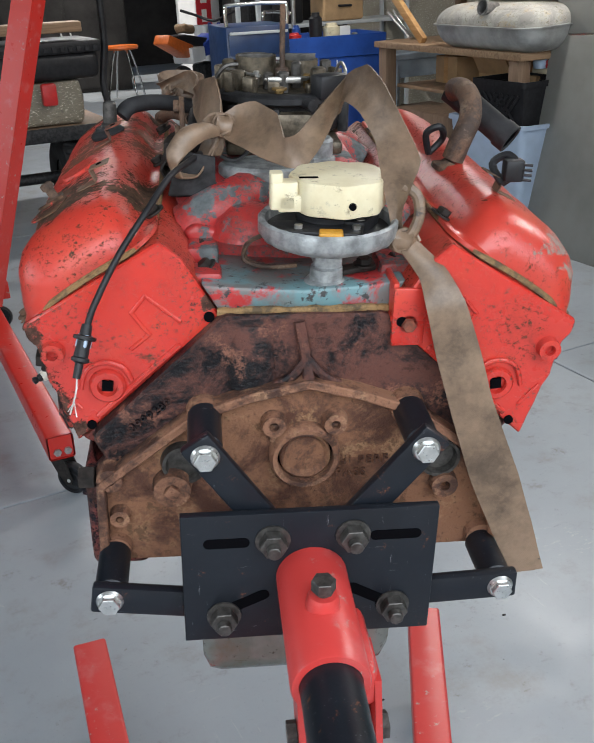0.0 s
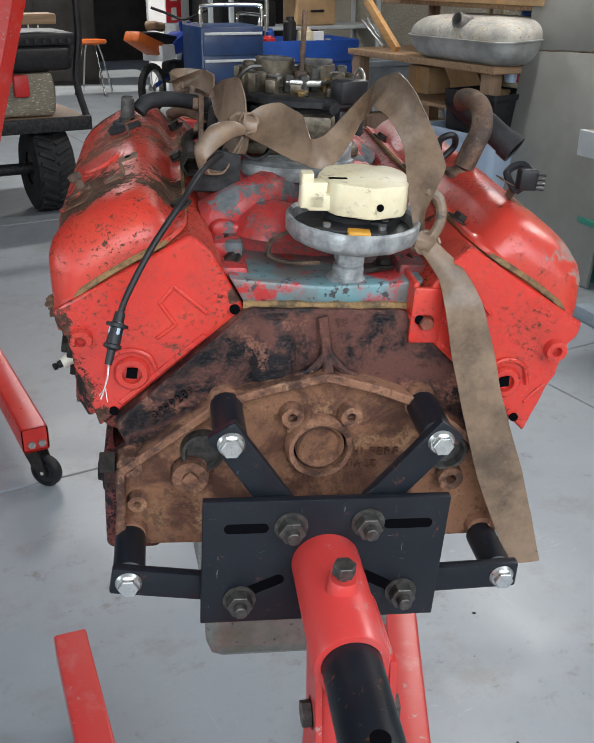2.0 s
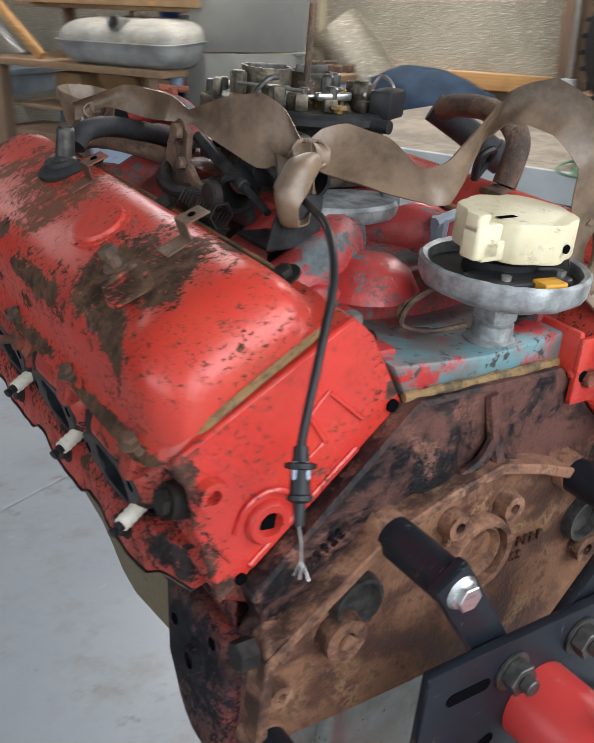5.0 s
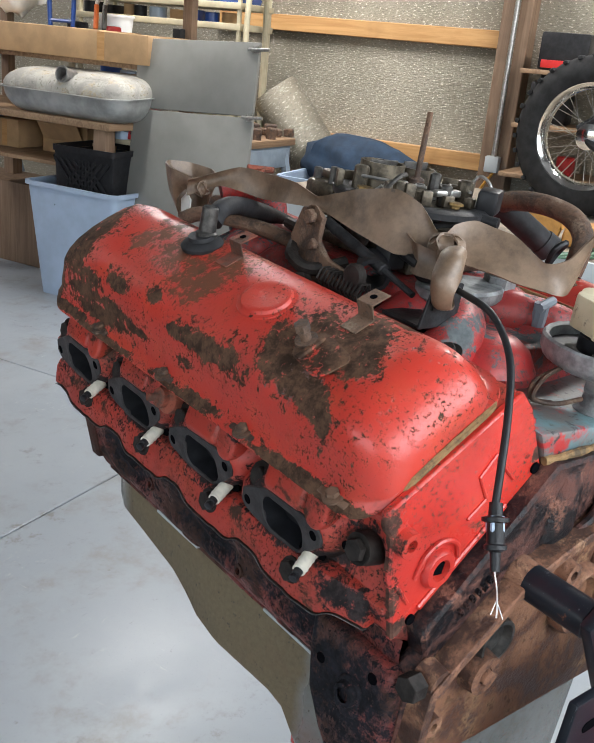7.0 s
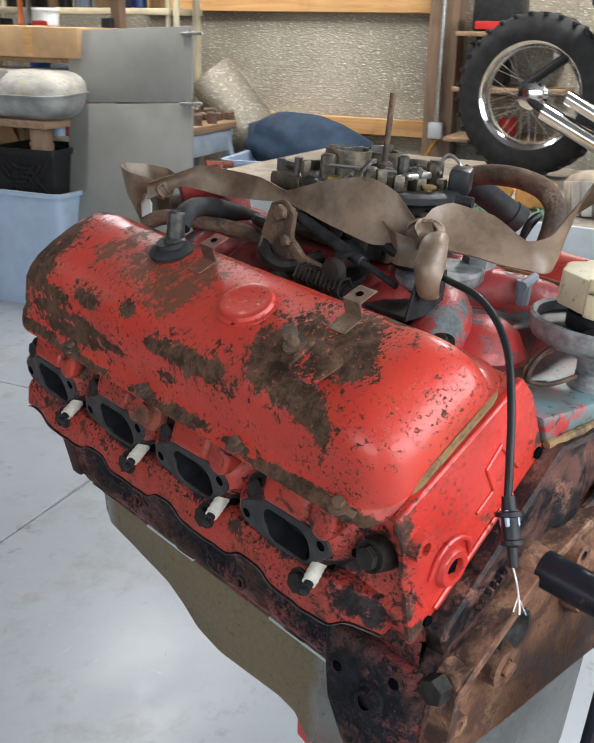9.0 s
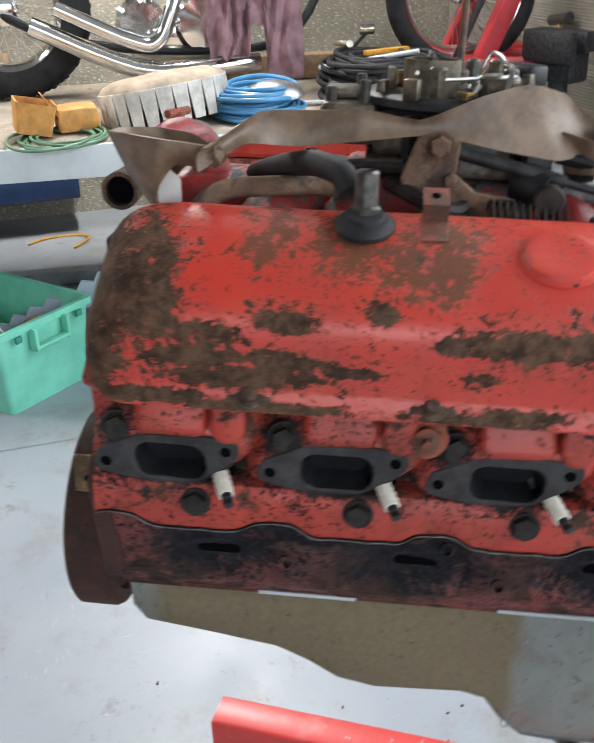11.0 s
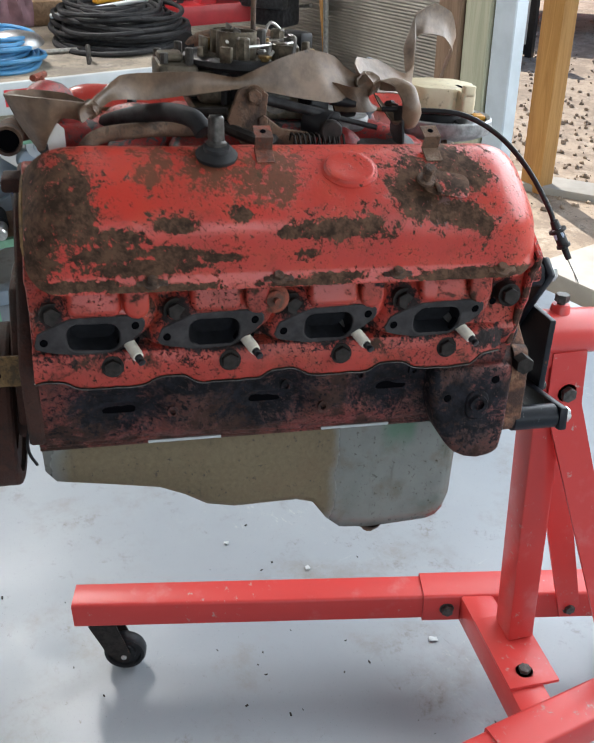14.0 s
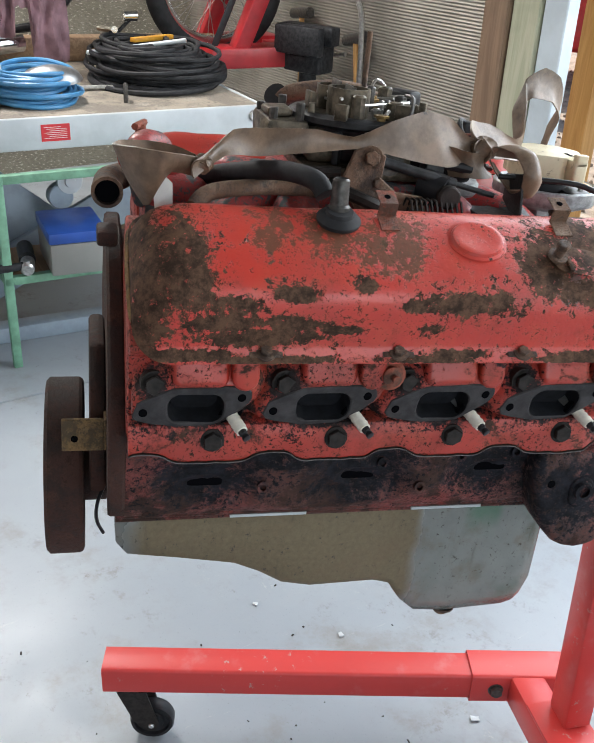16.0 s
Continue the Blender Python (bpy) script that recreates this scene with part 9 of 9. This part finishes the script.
bmesh.ops.create_uvsphere(_q, u_segments=28, v_segments=20, radius=1.0)
for v in _q.verts:
    v.co += v.normal * 0.25 * noise.noise(v.co * 3.0 + Vector((3, 1, 0)))
_q.transform(Matrix.Diagonal((0.24, 0.14, 0.20, 1)))
part("bag", _q, M_paper, _pb)
hr = thing("hand_truck", "blue tube hand truck hanging behind the box", "hand truck", BUILD @ T(3.30, 3.72, 1.262))
part("frame", hose([(0, 0.10, 0.0), (0, 0.12, 0.30), (0.02, 0.06, 0.40), (0.02, -0.02, 0.40), (0, -0.06, 0.30), (0, -0.04, 0.0)], 0.013, 10), M_bluecart, hr)
part("crossbar", rod((0, -0.05, 0.18), (0, 0.11, 0.18), 0.010, 8), M_bluecart, hr)
for y, mt in ((3.50, M_orange), (3.44, M_nut)):
    ht = thing("hanging_tool", "long handled tool leaning on the shelf", "tool", BUILD @ T(3.30, y, 1.413))
    part("handle", rod((0, 0, 0), (0.03, 0.02, 0.13), 0.014, 10, 0.004), mt, ht)
    part("blade", rod((0.03, 0.02, 0.13), (0.06, -0.06, 0.36), 0.012, 8, 0.003), M_steel, ht)

# dirt bike
db = thing("dirt_bike", "small blue and orange child's dirt bike on training wheels", "dirt bike", BUILD @ T(3.50, 9.05, 0) @ R("Z", 38) @ Matrix.Scale(1.15, 4))
for x, nm in ((-0.42, "wheel"), (0.42, "wheel")):
    w = part("wheel", all_of((lathe([(0.17, -0.03), (0.215, -0.025), (0.225, 0), (0.215, 0.025), (0.17, 0.03), (0.17, -0.03)], 36), T(x, 0, 0.225) @ R("X", 90))), M_tyre, db)
    part("rim", all_of((lathe([(0.15, -0.015), (0.172, -0.02), (0.172, 0.02), (0.15, 0.015), (0.15, -0.015)], 30), T(x, 0, 0.225) @ R("X", 90)), (cyl(0.03, 0.05, 14), T(x, 0.025, 0.225) @ R("X", 90)), *[rod((x, 0, 0.225), (x + 0.155 * math.cos(k), 0, 0.225 + 0.155 * math.sin(k)), 0.004, 5) for k in [j * 0.785 for j in range(8)]]), M_steel, w)
part("tank_shroud", all_of(slab_xz([(-0.10, 0.50), (0.22, 0.52), (0.30, 0.62), (0.12, 0.70), (-0.12, 0.62)], -0.09, 0.09, 0.02, 2)), M_bluebike, db, "blue plastic shroud")
part("seat", all_of(slab_xz([(-0.62, 0.66), (-0.10, 0.58), (0.0, 0.66), (-0.40, 0.72), (-0.64, 0.72)], -0.07, 0.07, 0.02, 2)), M_plastic, db)
part("rear_guard", all_of(slab_xz([(-0.75, 0.66), (-0.35, 0.50), (-0.30, 0.62), (-0.70, 0.74)], -0.08, 0.08, 0.015, 2)), M_orange, db, "orange tail guard")
part("number_panel", all_of(slab_xz([(-0.38, 0.46), (-0.14, 0.48), (-0.16, 0.60), (-0.40, 0.60)], -0.11, 0.11, 0.01, 1)), M_white, db, "white side panel")
part("frame", all_of(hose([(-0.42, 0, 0.225), (-0.1, 0.0, 0.30), (0.1, 0, 0.28), (0.26, 0, 0.62)], 0.02, 8), rod((0.42, 0.05, 0.225), (0.24, 0.05, 0.78), 0.018, 10), rod((0.42, -0.05, 0.225), (0.24, -0.05, 0.78), 0.018, 10)), M_bluebike, db)
part("motor", roughen(all_of(span(-0.12, 0.12, -0.08, 0.08, 0.24, 0.44, 0.03, 2)), 0.006, 20), M_carbdark, db)
part("handlebar", hose([(0.16, -0.32, 0.90), (0.20, -0.20, 0.86), (0.23, 0, 0.80), (0.20, 0.20, 0.86), (0.16, 0.32, 0.90)], 0.013, 8), M_plastic, db)
part("front_guard", all_of(slab_xz([(0.20, 0.50), (0.42, 0.54), (0.62, 0.46), (0.44, 0.50)], -0.05, 0.05, 0.008, 1)), M_bluebike, db)
gh = thing("gloves", "worn brown work gloves lying on the dirt bike seat", "gloves", BUILD @ T(3.50, 9.05, 0) @ R("Z", 38) @ Matrix.Scale(1.15, 4) @ T(-0.30, 0, 0.72))
part("glove", roughen(box(0.20, 0.12, 0.08, 0.03, 3), 0.03, 12, 1), M_plank, gh, m=T(0, 0, 0.045))

# sign board, bins and dark furniture at the end
sg = thing("sign_board", "tall white sign board with a red lettered band", "sign", BUILD @ T(4.40, 11.4, 0) @ R("Z", 25))
part("board", span(-0.40, 0.40, -0.02, 0.02, 0.0, 2.6, 0.004), M_white, sg)
_bd = part("red_band", span(-0.06, 0.23, -0.024, -0.0205, 0.62, 2.6), M_sticker, sg, "red band")
for k, w in enumerate((0.10, 0.12, 0.12, 0.03, 0.03, 0.12)):
    part("letter_bar", span(0.085 - w / 2, 0.085 + w / 2, -0.027, -0.0245, 0.80 + k * 0.24, 0.96 + k * 0.24), M_paper, _bd, "white letter bar")
solid("litter_bin", all_of(open_box(0.42, 0.36, 0.85, 0.008, 0.03, 0.04)), M_lift, "grey upright litter bin", "bin", BUILD @ T(3.92, 9.7, 0))
jug = thing("plastic_jug", "translucent yellow fluid jug with a black handle on a drum", "jug", BUILD @ T(2.02, 5.0, 0.52))
part("jug", lathe([(0, 0), (0.10, 0), (0.11, 0.03), (0.11, 0.20), (0.07, 0.26), (0.03, 0.28), (0.03, 0.30), (0, 0.30)], 24), M_cream, jug)
part("handle", hose([(0.10, -0.05, 0.22), (0.15, -0.06, 0.16), (0.15, -0.06, 0.08), (0.11, -0.04, 0.04)], 0.012, 8), M_plastic, jug)
solid("oil_drum", lathe([(0, 0), (0.20, 0), (0.20, 0.16), (0.207, 0.17), (0.20, 0.18), (0.20, 0.34), (0.207, 0.35), (0.20, 0.36), (0.20, 0.515), (0, 0.515)], 36), M_redframe, "small dark red drum standing on the floor", "drum", BUILD @ T(2.02, 5.0, 0))
bc = thing("grey_cabinet", "dark grey filing cabinet with bright bottles on it", "cabinet", BUILD @ T(4.54, 9.8, 0))
part("carcass", span(-0.24, 0.24, -0.25, 0.25, 0, 1.26, 0.006), M_carbdark, bc)
for k in range(3):
    d = part("drawer", span(-0.22, 0.22, -0.262, -0.251, 0.06 + k * 0.40, 0.43 + k * 0.40, 0.004), M_carbdark, bc)
    part("handle", span(0.10, 0.18, -0.28, -0.263, 0.30 + k * 0.40, 0.315 + k * 0.40, 0.003), M_chrome, d)
for x, mt in ((-0.12, M_amber), (-0.04, M_amber), (0.06, M_tub), (0.15, M_tub)):
    solid("bottle", lathe([(0, 0), (0.045, 0), (0.045, 0.18), (0.02, 0.22), (0.02, 0.26), (0, 0.26)], 16), mt, "bright plastic bottle on the grey cabinet", "bottle", BUILD @ T(4.54 + x, 9.75, 1.265), "cabinet bottles")
for k, (x, y, w, h) in enumerate(((-1.9, 12.2, 1.6, 1.25), (-3.6, 11.6, 1.5, 1.5), (0.9, 12.6, 1.2, 1.7))):
    cb = thing("dark_cupboard", "dark brown cupboard along the far end of the shop", "cupboard", T(x, y, 0) @ R("Z", 12), "far cupboards")
    part("carcass", span(-w / 2, w / 2, -0.3, 0.3, 0, h, 0.01), M_darkwall, cb)
    for s in (-1, 1):
        d = part("door", span(s * w / 4 - w / 4 + 0.02, s * w / 4 + w / 4 - 0.02, -0.318, -0.301, 0.05, h - 0.05, 0.004), M_darkwall, cb)
        part("handle", span(s * 0.06 - 0.01, s * 0.06 + 0.01, -0.34, -0.319, h * 0.5, h * 0.5 + 0.14, 0.003), M_steel, d)
    for j in range(5):
        solid("junk_box", roughen(box(0.16, 0.2, 0.10 + 0.05 * (j % 3), 0.01), 0.01, 9), (M_card, M_plastic, M_paper, M_liftblue, M_redplastic)[(j + k) % 5], "small box of odds and ends on a cupboard", "box", T(x, y, h + 0.05 + 0.025 * (j % 3)) @ R("Z", 12) @ T(-w / 2 + 0.18 + j * (w - 0.3) / 5, 0, 0), "cupboard clutter")
so = thing("stool", "orange topped stool on bent chrome legs", "stool", T(-1.05, 10.9, 0))
part("seat", lathe([(0, 0.60), (0.19, 0.60), (0.20, 0.62), (0.19, 0.645), (0, 0.65)], 28), M_orange, so, "orange seat")
for k in range(4):
    a = k * math.pi / 2 + 0.6
    part("leg", hose([(0.10 * math.cos(a), 0.10 * math.sin(a), 0.60), (0.17 * math.cos(a), 0.17 * math.sin(a), 0.40), (0.26 * math.cos(a), 0.26 * math.sin(a), 0.014)], 0.013, 8), M_chrome, so)

# the back of a utility cart
UC = BUILD @ T(0.93, 5.30, 0)
uc = thing("utility_vehicle", "small utility vehicle with a flat rear deck and knobbly tyres", "vehicle", UC)
part("rear_deck", span(-1.0, 0.30, -0.45, 0.5, 0.54, 0.590, 0.01), M_brown_post, uc, "worn wooden rear deck")
part("deck_edge", span(-1.0, 0.31, -0.475, -0.452, 0.515, 0.600, 0.006), M_carbdark, uc)
for x in (-0.95, 0.30):
    part("roll_bar", hose([(x, -0.40, 0.59), (x - 0.02, -0.32, 0.80), (x + 0.03, -0.28, 1.10), (x + 0.02, -0.28, 1.65)], 0.022, 10), M_plastic, uc)
part("roll_bar", hose([(-0.93, -0.28, 1.64), (-0.4, -0.28, 1.66), (0.28, -0.28, 1.64)], 0.022, 10), M_plastic, uc)
_tub = part("cargo_tub", span(-0.80, 0.26, -0.38, 0.10, 0.852, 1.02, 0.05, 3), M_plastic, uc, "black plastic cargo tub")
part("tub_rim", span(-0.83, 0.27, -0.40, 0.12, 1.005, 1.075, 0.012, 2), M_plastic, _tub)
for k in range(22):
    part("rib", span(-0.82 + k * 0.0495, -0.795 + k * 0.0495, -0.408, -0.399, 1.015, 1.045, 0.002, 1), M_rubber, _tub)
part("cargo_board", span(-0.85, 0.18, -0.36, -0.20, 1.12, 1.18, 0.01), M_plank, uc)
part("rear_body", roughen(span(-0.7, 0.13, -0.36, 0.3, 0.592, 0.85, 0.03, 2), 0.02, 14, 2), M_foil, uc, "grey rear panel")
part("tail_lamp", span(-0.12, -0.03, -0.40, -0.35, 0.715, 0.845, 0.015), M_redplastic, uc, "red tail lamp")
for x in (-0.80, 0.06):
    w = part("wheel", all_of((lathe([(0.10, -0.11), (0.20, -0.13), (0.25, -0.11), (0.262, -0.05), (0.262, 0.05), (0.25, 0.11), (0.20, 0.13), (0.10, 0.11)], 40), T(x, -0.25, 0.27) @ R("Y", 90))), M_tyre, uc, "knobbly tyre")
    for k in range(26):
        for s in (-1, 1):
            part("tread_block", all_of((box(0.024, 0.028, 0.10, 0.004, 1), T(x, -0.25, 0.27) @ R("Y", 90) @ R("Z", k * 13.85 + s * 3.5) @ T(0.262, 0, s * 0.052) @ R("X", s * 28))), M_tyre, w)
    part("rim", all_of((lathe([(0, -0.08), (0.06, -0.08), (0.10, -0.10), (0.11, 0.0), (0.10, 0.10), (0, 0.08)], 26), T(x, -0.25, 0.27) @ R("Y", 90))), M_nut, w)
part("axle", rod((-0.8, -0.25, 0.27), (0.06, -0.25, 0.27), 0.035, 14), M_carbdark, uc)

# engine hoist
eh = thing("engine_hoist", "red steel engine hoist with caster legs", "engine hoist", Matrix())
_a, _c = Vector((-0.575, 1.545, 0.170)), Vector((-1.10, 2.95, 0.170))
_d = _c - _a
_m = Matrix.Translation(_a) @ Matrix.Rotation(math.atan2(-_d.x, _d.y), 4, "Z")
_b = ring_prism(rounded(0.078, 0.078, 0.008, 4), rounded(0.068, 0.068, 0.005, 4), _d.length, _d.length - 0.002)
_b.transform(_m @ R("X", -90))
part("leg", _b, M_hoist, eh, "square red leg with an open end")
part("end_bolt", all_of((hexhead(0.012, 0.010, 0.016), _m @ T(-0.012, 0.004, -0.015) @ R("X", 90)), (hexhead(0.012, 0.010, 0.016), _m @ T(0.018, 0.004, -0.015) @ R("X", 90))), M_steel, eh)
caster(eh, _m @ T(0.0, 0.05, -0.040) @ R("Z", -50), 0.050)
part("strut", all_of(rod((-1.04, 2.78, 0.20), (-0.50, 2.99, 2.05), 0.062, 4)), M_hoist, eh, "leaning red strut")
part("mast", rod((-1.12, 2.98, 0.13), (-1.05, 3.0, 2.1), 0.06, 4), M_hoist, eh, "square red mast")
part("base", all_of((box(0.70, 0.09, 0.08, 0.006), T(-1.35, 2.98, 0.17) @ R("Z", 20))), M_hoist, eh)
caster(eh, T(-1.60, 2.90, 0.13), 0.050)
caster(eh, T(-1.10, 3.05, 0.13), 0.050)
